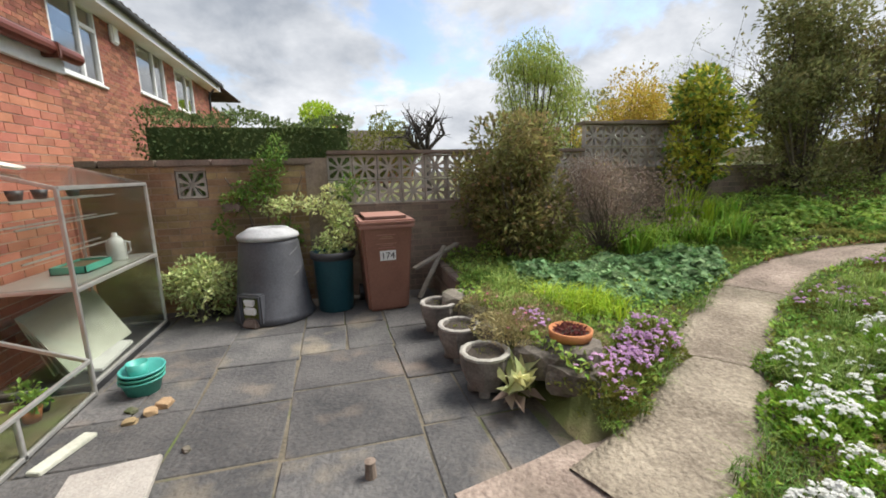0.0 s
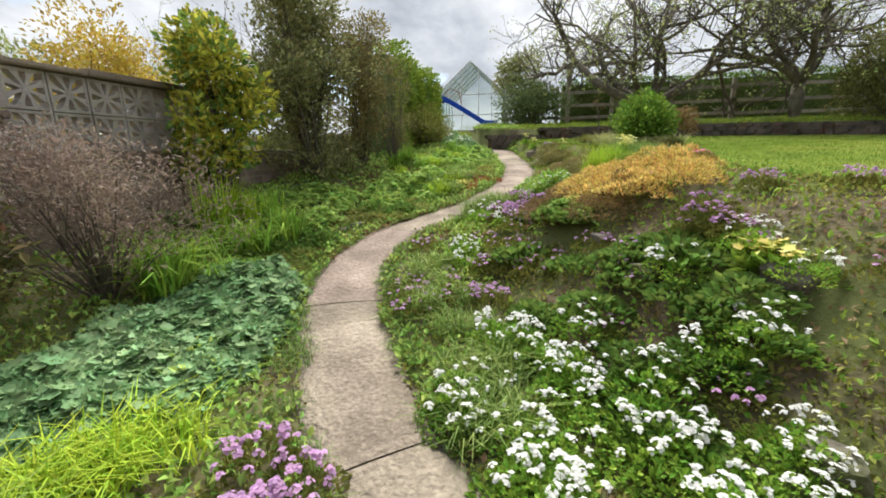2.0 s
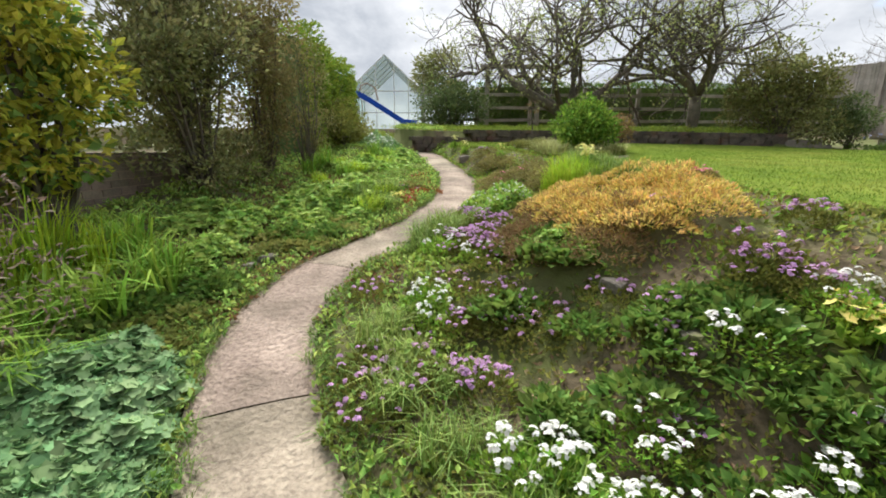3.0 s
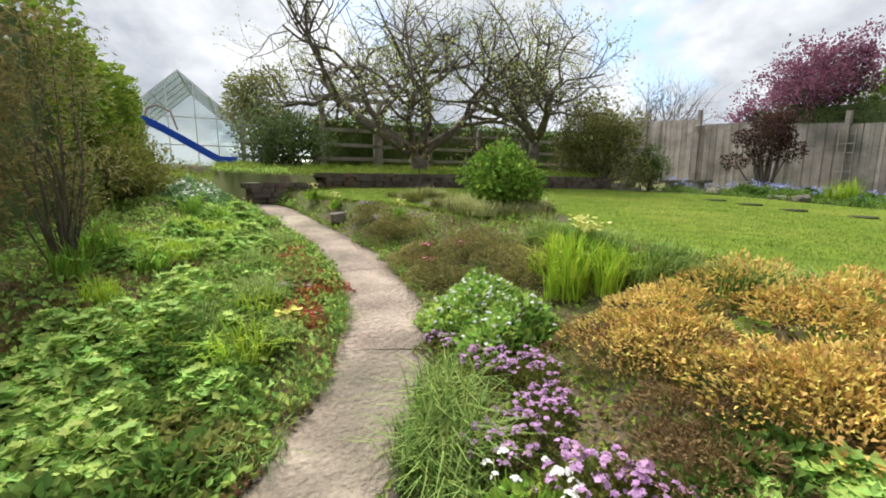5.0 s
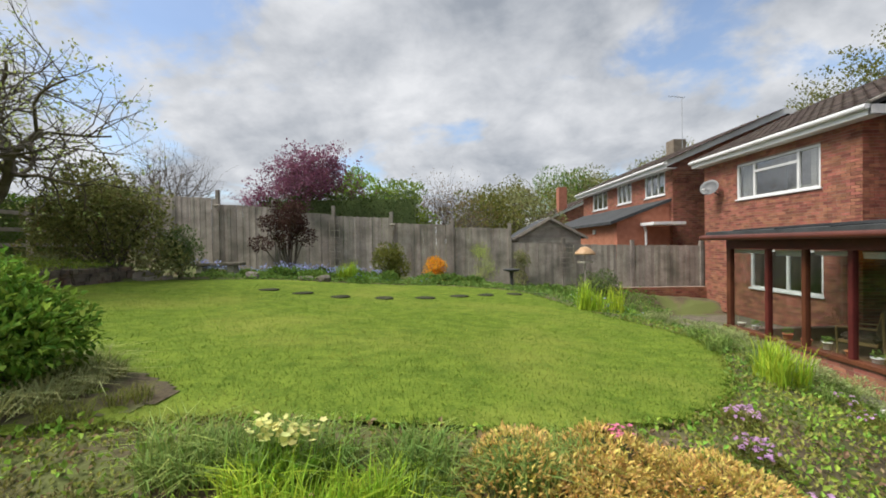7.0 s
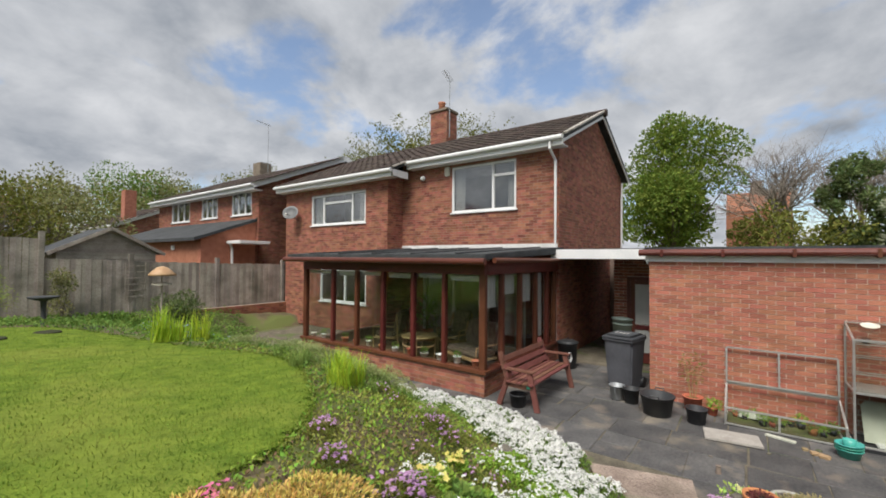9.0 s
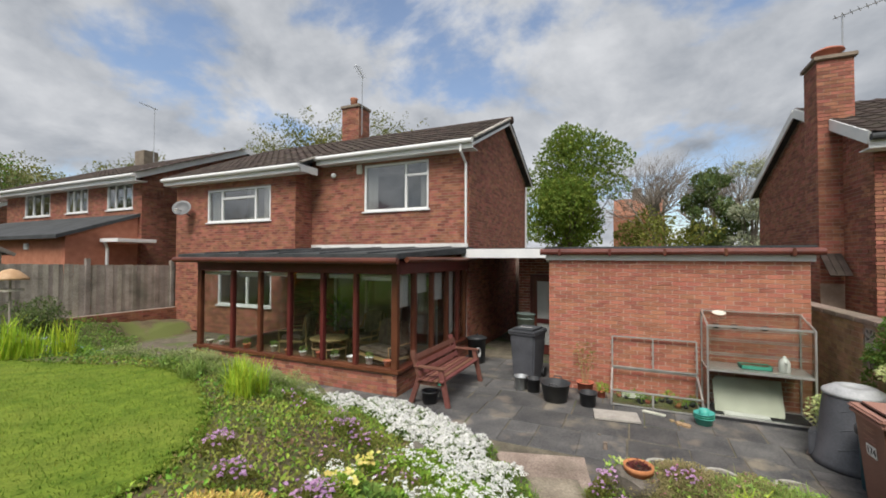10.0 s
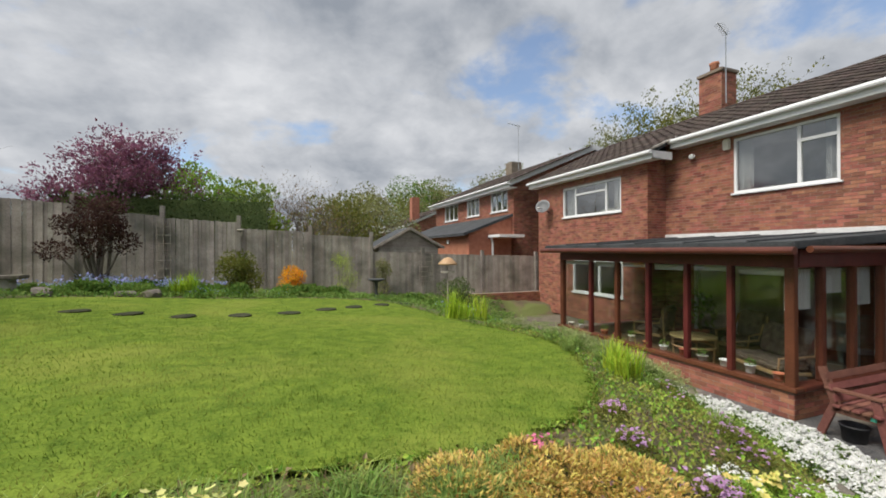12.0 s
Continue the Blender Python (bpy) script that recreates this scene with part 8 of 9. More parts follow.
bd = tagged(part("wooden_board", boxm(-0.17, 0.17, -0.04, 0.04, 0, 0.025, bevel=0.004, m=pose(-1.55, 2.5, 0.002, 0, 0, 72)), M_CARD), "short pale board lying on the patio", "board")
st = tagged(part("drain_spike", lathe([(0, 0), (0.03, 0), (0.025, 0.08), (0.03, 0.09), (0, 0.1)], 10, pose(0.08, 1.85, 0)), M_BRICK_DARK), "rusty short stub in a slab joint", "stub")


def cold_frame():
    """Tall glazed aluminium frame against the garage wall, on black plinths."""
    c = thing("tall_cold_frame", label="tall aluminium and glass cold frame with staging shelves", category="cold frame")
    x0, x1, y0, y1, zf, zb = -2.36, -1.77, 3.28, 4.62, 1.45, 1.62

    def rail(name, a, b, w=0.025):
        return part(name, bar(bmesh.new(), a, b, w, w, 0.003), M_ALU, c)
    for y in (y0, y1):
        rail("post", (x1, y, 0.03), (x1, y, zf))
        rail("post", (x0, y, 0.03), (x0, y, zb))
        rail("end_rail", (x0, y, zb), (x1, y, zf))
        for z in (0.05, 0.76):
            rail("end_rail", (x0, y, z), (x1, y, z))
    for z in (0.05, 0.75, zf):
        rail("front_rail", (x1, y0, z), (x1, y1, z), 0.03)
    for z in (0.05, 0.75, zb):
        rail("back_rail", (x0, y0, z), (x0, y1, z))
    for z in (0.95, 1.18, 1.36):
        rail("shelf_rail", (x0 + 0.15, y0, z), (x0 + 0.15, y1, z), 0.014)
        rail("shelf_rail", (x0 + 0.32, y0, z), (x0 + 0.32, y1, z), 0.014)
    for a in ((x1 - 0.003, x1 + 0.001, y0, y1, 0.06, 0.75), (x1 - 0.003, x1 + 0.001, y0, y1, 0.77, zf - 0.01), (x0, x1, y0 - 0.002, y0 + 0.002, 0.06, zf - 0.02), (x0, x1, y1 - 0.002, y1 + 0.002, 0.06, zf - 0.02)):
        g = part("glass_pane", boxm(*a), M_GLASS_DIRTY, c)
        g.visible_shadow = False
    t = bmesh.new()
    bar(t, ((x0, (y0 + y1) / 2, zb + 0.012)), (x1, (y0 + y1) / 2, zf + 0.012), y1 - y0, 0.004)
    g = part("top_pane", t, M_GLASS_DIRTY, c)
    g.visible_shadow = False
    part("plinth", boxm(x0, x1 + 0.02, y0 - 0.03, y1 + 0.03, 0, 0.045), M_BLACKPL, c)
    # what is kept in it
    jug = thing("water_jug", pose(-1.95, 4.3, 0.775), "translucent white plastic jug on the shelf", "jug")
    part("body", lathe([(0, 0), (0.07, 0), (0.075, 0.02), (0.075, 0.15), (0.05, 0.2), (0.022, 0.22), (0.022, 0.25), (0, 0.25)], 20), M_WHITE_WORN, jug, smooth=True)
    part("handle", tube(bmesh.new(), [(0.06, 0, 0.17), (0.11, 0, 0.16), (0.11, 0, 0.08), (0.07, 0, 0.05)], 0.01, 6), M_WHITE_WORN, jug)
    tr = thing("seed_tray", pose(-2.05, 3.95, 0.775), "green plastic seed tray on the shelf", "seed tray")
    b = bmesh.new()
    for a in ((-0.12, 0.12, -0.2, 0.2, 0, 0.01), (-0.12, -0.11, -0.2, 0.2, 0, 0.06), (0.11, 0.12, -0.2, 0.2, 0, 0.06), (-0.12, 0.12, -0.2, -0.19, 0, 0.06), (-0.12, 0.12, 0.19, 0.2, 0, 0.06)):
        box(b, *a)
    part("tray", b, M_AQUA, tr)
    part("compost", boxm(-0.11, 0.11, -0.19, 0.19, 0.01, 0.045), M_SOIL, tr)
    part("board", boxm(x0 + 0.03, x1 - 0.03, y0 + 0.03, y1 - 0.03, 0.762, 0.774), M_ALU, c, "slatted staging board")
    for i, (y, z) in enumerate(((3.45, 1.37), (3.7, 1.37), (4.1, 1.37))):
        p = thing("plant_pot", pose(-2.1, y, z), "small dark plastic plant pot on the top shelf", "plant pot", "pots on the shelf")
        part("pot", lathe([(0, 0), (0.035, 0), (0.05, 0.07), (0.045, 0.07), (0.032, 0.01), (0, 0.01)], 16), M_BLACKPL, p, smooth=True)
    for i in range(3):
        s = tagged(part("polycarbonate_sheet", boxm(-0.006, 0.006, -0.45, 0.45, 0, 0.5, m=pose(-1.95 - 0.09 * i, 3.85 + 0.03 * i, 0.07, 0, -28 + 5 * i, 2 * i)), M_CARD), "stained translucent sheet leaning inside the cold frame", "plastic sheet", "stacked sheets")
    tagged(part("plastic_tray_lid", boxm(-0.16, 0.16, -0.3, 0.3, 0, 0.03, bevel=0.008, m=pose(-2.0, 3.8, 0.06, 0, 8, 3)), M_WHITE_WORN), "off-white tray lying in the cold frame", "tray")
    tagged(part("saucer", lathe([(0, 0), (0.08, 0), (0.1, 0.02), (0.09, 0.02), (0.07, 0.008), (0, 0.008)], 20, pose(-2.15, 3.5, 1.6, 0, 16, 0)), M_CREAMPL), "cream plastic saucer on the glass top", "saucer")
    return c


cold_frame()


def low_frame():
    c = thing("low_cold_frame", label="low aluminium cold frame with its glazed lid propped up", category="cold frame")
    x0, x1, y0, y1 = -2.3, -1.73, 1.86, 3.2

    def rail(name, a, b, w=0.025):
        return part(name, bar(bmesh.new(), a, b, w, w, 0.003), M_ALU, c)
    for y in (y0, y1):
        rail("post", (x1, y, 0), (x1, y, 0.26))
        rail("post", (x0, y, 0), (x0, y, 0.5))
        rail("end_rail", (x0, y, 0.5), (x1, y, 0.26))
        rail("end_rail", (x0, y, 0.02), (x1, y, 0.02))
        g = part("glass_pane", gable_wall(bmesh.new(), y - 0.002, 0.004, [x0, x1, x1, x0], [0.02, 0.02, 0.26, 0.5]), M_GLASS_DIRTY, c)
        g.visible_shadow = False
    for z in (0.02, 0.26):
        rail("front_rail", (x1, y0, z), (x1, y1, z))
    rail("back_rail", (x0, y0, 0.5), (x0, y1, 0.5), 0.03)
    rail("middle_post", (x1, 2.5, 0), (x1, 2.5, 0.26))
    g = part("glass_pane", boxm(x1 - 0.002, x1 + 0.002, y0, y1, 0.02, 0.26), M_GLASS_DIRTY, c)
    g.visible_shadow = False
    lid = thing("lid")
    lid.parent = c
    for a, b in (((x0 + 0.02, y0, 0.52), (x0 - 0.04, y0, 1.07)), ((x0 + 0.02, y1, 0.52), (x0 - 0.04, y1, 1.07)), ((x0 + 0.02, 2.53, 0.52), (x0 - 0.04, 2.53, 1.07)), ((x0 - 0.04, y0, 1.07), (x0 - 0.04, y1, 1.07)), ((x0 + 0.02, y0, 0.53), (x0 + 0.02, y1, 0.53))):
        part("lid_bar", bar(bmesh.new(), a, b, 0.025, 0.025, 0.003), M_ALU, lid)
    part("soil", boxm(x0 + 0.02, x1 - 0.02, y0 + 0.02, y1 - 0.02, 0, 0.04), M_SOIL, c)
    r_ = random.Random(4)
    for k in range(11):
        y, x = y0 + 0.12 + k * 0.112, r_.uniform(x0 + 0.15, x1 - 0.12)
        s = r_.uniform(0.7, 1.1)
        p = thing("plant_pot", pose(x, y, 0.04) @ Matrix.Diagonal((s, s, s, 1)), "small pot of seedlings in the low cold frame", "plant pot", "seedling pots")
        part("pot", lathe([(0, 0), (0.04, 0), (0.055, 0.08), (0.05, 0.08), (0.037, 0.01), (0, 0.01)], 16), M_TERRA if k % 4 == 0 else M_BLACKPL, p, smooth=True)
        leaf_things(p, "seedling", [(0, 0, 0.12, 0.06, 0.06, 0.05)], 60, 0.05, L_FRESH if k % 2 else L_GREEN)
    tagged(part("polystyrene_tray", boxm(-0.1, 0.1, -0.18, 0.18, 0, 0.12, bevel=0.01, m=pose(-2.1, 2.2, 0.04, 0, -14, 0)), M_CARD), "pale polystyrene tray in the low cold frame", "tray")
    tagged(part("loose_slab", boxm(-0.2, 0.2, -0.33, 0.33, 0, 0.035, bevel=0.006, m=pose(-1.15, 1.95, 0.003, 0, 0, 8)), M_URNRIM), "loose pale slab beside the cold frames", "slab")
    return c


low_frame()


# ---- by the house ----
def garden_bench():
    """Slatted bench facing +y."""
    b = thing("garden_bench", pose(-1.2, -0.95, 0), "reddish-brown stained slatted wooden garden bench", "bench")
    for x in (-0.82, 0.82):
        part("front_leg", bar(bmesh.new(), (x, 0.34, 0), (x, 0.2, 0.62), 0.05, 0.09, 0.006), M_BENCH, b)
        part("back_leg", bar(bmesh.new(), (x, -0.36, 0), (x, -0.2, 0.45), 0.05, 0.09, 0.006), M_BENCH, b)
        part("back_post", bar(bmesh.new(), (x, -0.16, 0.36), (x, -0.34, 0.9), 0.05, 0.09, 0.006), M_BENCH, b)
        part("arm_rest", boxm(x - 0.05, x + 0.05, -0.3, 0.3, 0.62, 0.655, bevel=0.01), M_BENCH, b)
        part("side_rail", boxm(x - 0.025, x + 0.025, -0.24, 0.26, 0.34, 0.42, bevel=0.006), M_BENCH, b)
    for k in range(5):
        part("seat_slat", boxm(-0.9, 0.9, -0.2 + k * 0.1, -0.115 + k * 0.1, 0.42, 0.45, bevel=0.006), M_BENCH, b)
    for k in range(3):
        z = 0.53 + 0.13 * k
        y = -0.16 - (z - 0.36) / 3.0 + 0.035
        part("back_slat", boxm(-0.88, 0.88, -0.012, 0.012, -0.045, 0.045, bevel=0.005, m=pose(0, y, z, 18, 0, 0)), M_BENCH, b)
    part("label_plate", boxm(0.845, 0.85, 0.16, 0.22, 0.36, 0.41), M_AQUA, b, "small green and white label")
    return b


garden_bench()


def tub(name, x, y, r, h, m, label, category, taper=0.8, handles=False, lid=False):
    t = thing(name, pose(x, y, 0), label, category)
    prof = [(0, 0), (r * taper, 0), (r * taper + 0.01, 0.01), (r, h), (r + 0.015, h), (r + 0.015, h + 0.015), (r - 0.008, h + 0.015), (r * taper - 0.008, 0.02), (0, 0.02)]
    part("body", lathe(prof, 32), m, t, smooth=True)
    if handles:
        for s in (-1, 1):
            pts = [(s * r, -0.07, h), (s * (r + 0.01), -0.06, h + 0.05), (s * (r + 0.01), 0.06, h + 0.05), (s * r, 0.07, h)]
            part("handle", tube(bmesh.new(), pts, 0.012, 6), m, t)
    if lid:
        part("lid", lathe([(r + 0.02, h + 0.01), (r + 0.03, h + 0.035), (r * 0.7, h + 0.07), (r * 0.2, h + 0.085), (0.0, h + 0.085)], 32), m, t, smooth=True)
        part("lid_handle", tube(bmesh.new(), [(-0.06, 0, h + 0.08), (-0.04, 0, h + 0.12), (0.04, 0, h + 0.12), (0.06, 0, h + 0.08)], 0.01, 6), m, t)
    return t


tub("dustbin", -3.45, -1.2, 0.22, 0.56, M_BLACKPL, "black plastic dustbin with domed lid", "dustbin", 0.82, True, True)
tub("rubber_trug", -1.55, 0.95, 0.25, 0.3, M_BLACKPL, "wide black rubber garden trug", "trug", 0.76, True)
tub("bucket", -1.85, 0.5, 0.13, 0.24, M_BLACKPL, "small black plastic bucket", "bucket", 0.78)
bk = tub("metal_bucket", -1.9, 0.25, 0.125, 0.24, M_GALV, "galvanised metal bucket with wire handle", "bucket", 0.75)
part("wire_handle", tube(bmesh.new(), [(0.125, 0, 0.24), (0.16, 0, 0.16), (0.13, 0.03, 0.06), (0.1, 0.06, 0.03)], 0.005, 5), M_GALV, bk)
tub("plant_pot", -1.5, 1.5, 0.14, 0.22, M_BLACKPL, "black plastic plant pot", "plant pot", 0.78)
tub("plant_pot", -0.48, -1.0, 0.14, 0.2, M_BLACKPL, "black plastic pot beneath the bench", "plant pot", 0.78)
wb = tub("water_butt", -5.1, -0.35, 0.26, 1.0, M_PALEGREEN, "pale green ribbed water butt with lid", "water butt", 0.86, False, True)
for z in (0.3, 0.6, 0.9):
    part("hoop", lathe([(0.235 + 0.035 * z, z - 0.02), (0.25 + 0.035 * z, z), (0.235 + 0.035 * z, z + 0.02)], 28), M_PALEGREEN, wb, smooth=True)
tp = tub("terracotta_pot", -2.1, 1.4, 0.14, 0.22, M_TERRA, "terracotta pot with a thin leafless shrub", "plant pot", 0.75)
part("soil", lathe([(0, 0.2), (0.12, 0.19)], 14), M_SOIL, tp)
sb = bmesh.new()
for k in range(8):
    a = k * 0.8
    tube(sb, [(0.03 * math.cos(a), 0.03 * math.sin(a), 0.18), (0.08 * math.cos(a), 0.08 * math.sin(a), 0.5), (0.2 * math.cos(a + 0.3), 0.17 * math.sin(a + 0.3), 0.75 + 0.04 * k)], [0.006, 0.005, 0.002], 4)
tagged(part("stems", sb, M_CANE, tp), kind="stuff")
leaf_things(tp, "leaves", [(0, 0, 0.7, 0.2, 0.2, 0.25)], 150, 0.045, L_OLIVE)
sp = tub("plant_pot", -2.05, 1.68, 0.07, 0.11, M_TERRA, "small clay pot with green seedlings", "plant pot", 0.75)
leaf_things(sp, "seedlings", [(0.03, 0.02, 0.18, 0.1, 0.1, 0.08)], 140, 0.045, L_FRESH)
hose = thing("hose_reel", pose(-2.15, -0.72, 0.45), "white coiled hose on the bench end", "hose")
part("coil", tube(bmesh.new(), [(0.09 * math.cos(t), 0.02 * t / 6, 0.1 + 0.09 * math.sin(t)) for t in np.linspace(0, 12.5, 40)], 0.009, 6), M_WHITE_WORN, hose)


def dish_and_fixtures():
    d = thing("satellite_dish", pose(HXL + 0.02, -11.75, 4.1), "grey satellite dish on a wall bracket", "satellite dish")
    part("dish", lathe([(0, 0.0), (0.12, 0.01), (0.22, 0.045), (0.29, 0.085), (0.285, 0.09), (0.2, 0.05), (0, 0.012)], 28, pose(0.3, 0.05, 0.05, -10, 65, 25)), mat("dish_grey", (0.08, 0.085, 0.09), (0.12, 0.125, 0.13), 0.5, 3, 30, 0.05, 0), d, smooth=True)
    part("arm", bar(bmesh.new(), (0.3, 0.05, 0.0), (0.62, 0.15, -0.02), 0.02), M_LEAD, d)
    part("feed_horn", lathe([(0, 0), (0.03, 0), (0.035, 0.08), (0, 0.08)], 12, pose(0.62, 0.15, -0.02, 0, -70, 20)), M_WHITE_WORN, d)
    part("bracket", bar(bmesh.new(), (0, 0, -0.15), (0.3, 0.05, -0.02), 0.03), M_LEAD, d)
    a = thing("alarm_box", pose(HX + 0.006, -5.2, 4.98), "cream burglar alarm box under the eaves", "alarm box")
    part("cover", boxm(0, 0.08, 0, 0.18, 0, 0.28, bevel=0.02), M_CREAMPL, a)
    s = thing("security_light", pose(HX + 0.01, -6.05, 5.02), "round white security light on the wall", "outdoor light")
    part("base", lathe([(0, 0), (0.06, 0), (0.06, 0.03), (0, 0.03)], 16, pose(0, 0, 0, 0, 90, 0)), M_WHITE, s)
    part("lamp", lathe([(0, 0), (0.05, 0.02), (0.075, 0.1), (0.07, 0.13), (0, 0.12)], 18, pose(0.02, 0, 0, 0, 100, 25)), M_WHITE, s, smooth=True)

    def aerial(x, y, z0, h, rot):
        t = thing("tv_aerial", pose(x, y, z0, 0, 0, rot), "thin metal television aerial on a mast", "aerial")
        part("mast", tube(bmesh.new(), [(0, 0, 0), (0, 0, h)], 0.016, 6), M_GALV, t)
        part("boom", tube(bmesh.new(), [(-0.15, 0, h - 0.05), (0.85, 0, h + 0.0)], 0.012, 5), M_GALV, t)
        for k in range(8):
            part("element", tube(bmesh.new(), [(-0.1 + 0.12 * k, -0.13, h - 0.04 + 0.005 * k), (-0.1 + 0.12 * k, 0.13, h - 0.04 + 0.005 * k)], 0.007, 4), M_GALV, t)
    aerial(-7.2, -7.3, 7.3, 2.35, 20)
    aerial(-7.0, -20.1, 7.0, 3.2, 10)
    aerial(-5.5, 6.35, 6.78, 1.0, 60)
    aerial(3.4, 31.5, 4.4, 2.0, 0)


dish_and_fixtures()


def conservatory_inside():
    x1 = -0.5
    ys = [-7.15, -5.99, -5.14, -4.29, -3.42, -2.62, -1.68]
    for k, (a, b) in enumerate(zip(ys, ys[1:])):
        r = thing("roller_blind", pose(x1 - 0.16, a + 0.07, 2.2), "white roller blind rolled up at the window head", "blind", "roller blinds")
        w = b - a - 0.14
        part("roll", lathe([(0, 0), (0.025, 0), (0.025, w), (0, w)], 10, pose(0, 0, -0.04, -90, 0, 0)), M_BLIND, r)
        part("cloth", boxm(-0.004, 0.004, 0, w, -0.1 - 0.03 * (k % 2), -0.04), M_BLIND, r)
    xs = [-3.98, -3.5, -2.85, -2.05, -1.25, -0.5]
    drops = (1.5, 1.5, 0.62, 0.4, 0.62)
    for (a, b), dr in zip(zip(xs, xs[1:]), drops):
        r = thing("roller_blind", pose(a + 0.07, -1.84, 2.2), "white roller blind drawn down the side window", "blind", "roller blinds")
        part("cloth", boxm(0, b - a - 0.14, -0.004, 0.004, -dr, -0.03), M_BLIND, r)
        part("bottom_bar", boxm(0, b - a - 0.14, -0.008, 0.008, -dr - 0.02, -dr), M_WHITE, r)
    tb = thing("cane_table", pose(-1.7, -4.2, 0.12), "round glass-topped cane table", "table")
    part("tabletop", lathe([(0, 0.5), (0.44, 0.5), (0.45, 0.52), (0.44, 0.54), (0, 0.54)], 28), M_CANE, tb)
    part("hoop", lathe([(0.4, 0.3), (0.42, 0.32), (0.4, 0.34), (0.38, 0.32), (0.4, 0.3)], 28), M_CANE, tb)
    for k in range(4):
        a = k * math.pi / 2 + 0.5
        part("leg", tube(bmesh.new(), [(0.4 * math.cos(a), 0.4 * math.sin(a), 0.5), (0.36 * math.cos(a), 0.36 * math.sin(a), 0)], 0.018, 6), M_CANE, tb)

    def chair(x, y, rot, wide):
        c = thing("cane_chair", pose(x, y, 0.12, 0, 0, rot), "cane armchair with floral cushions", "armchair", "cane seats")
        part("seat_cushion", boxm(-wide / 2, wide / 2, -0.28, 0.28, 0.3, 0.44, bevel=0.05), M_FABRIC, c)
        part("back_cushion", boxm(-wide / 2, wide / 2, -0.08, 0.08, 0.0, 0.6, bevel=0.06, m=pose(0, 0.3, 0.4, -12, 0, 0)), M_FABRIC, c)
        for s in (-1, 1):
            part("arm", tube(bmesh.new(), [(s * wide / 2, -0.3, 0), (s * (wide / 2 + 0.05), -0.3, 0.55), (s * (wide / 2 + 0.05), 0.3, 0.58), (s * wide / 2, 0.36, 0.9), (s * wide / 2, 0.4, 0)], 0.02, 6), M_CANE, c)
        part("seat_frame", boxm(-wide / 2, wide / 2, -0.3, 0.3, 0.24, 0.3, bevel=0.01), M_CANE, c)
    chair(-1.7, -2.75, 70, 1.1)
    chair(-2.9, -4.0, 90, 0.6)
    chair(-2.2, -5.7, 20, 0.6)
    r_ = random.Random(14)
    for k in range(13):
        y = -6.9 + k * 0.41
        h = r_.uniform(0.06, 0.13)
        p = tub("ornament", x1 - 0.17, y, r_.uniform(0.045, 0.08), h, r_.choice([M_WHITE, M_CREAMPL, M_TERRA, M_URNRIM]), "small pot standing on the window sill", "ornament", 0.8)
        p.location.z = 0.475
        p["group"] = "sill ornaments"
        if k % 2:
            leaf_things(p, "foliage", [(0, 0, h + 0.05, 0.06, 0.06, 0.06)], 50, 0.05, L_GREEN)
    pl = tub("floor_plant", -3.4, -5.3, 0.16, 0.3, M_TERRA, "potted house plant with arching leaves", "house plant", 0.75)
    pl.location.z = 0.12
    leaf_things(pl, "leaves", [(0, 0, 0.8, 0.3, 0.3, 0.4)], 200, 0.16, L_GREEN, 0.3)


conservatory_inside()


def curtains():
    for x, y, z, w, h in ((HX - 0.16, -4.94, 3.88, 0.34, 1.31), (HX - 0.16, -3.16, 3.88, 0.3, 1.31), (HXL - 0.16, -10.8, 3.69, 0.4, 1.04), (HXL - 0.16, -8.4, 3.69, 0.36, 1.04)):
        c = bmesh.new()
        n = 22
        pts = [(0.025 * math.sin(k * 1.9), k * w / n) for k in range(n + 1)]
        lo = [c.verts.new((px, py, 0)) for px, py in pts]
        hi = [c.verts.new((px, py, h)) for px, py in pts]
        for k in range(n):
            c.faces.new((lo[k], lo[k + 1], hi[k + 1], hi[k]))
        bmesh.ops.solidify(c, geom=c.faces[:], thickness=0.006)
        ob = tagged(part("curtain", c, M_BLIND), "pale gathered curtain inside the bedroom window", "curtain", "bedroom curtains")
        ob.matrix_basis = pose(x, y, z)
    bx = tagged(part("cardboard_box", boxm(-0.3, 0.3, -0.35, 0.35, 0, 0.35, bevel=0.01, m=pose(HXL - 0.75, -9.0, 3.52)), M_CARD), "pale box by the bedroom window", "box")
    tb = tagged(part("bedroom_cabinet", boxm(-0.35, 0.35, -1.0, 0.5, 2.66, 3.52, bevel=0.01, m=pose(HXL - 0.75, -9.0, 0)), M_CARD), "pale low cabinet beneath the bedroom window", "cabinet")


curtains()


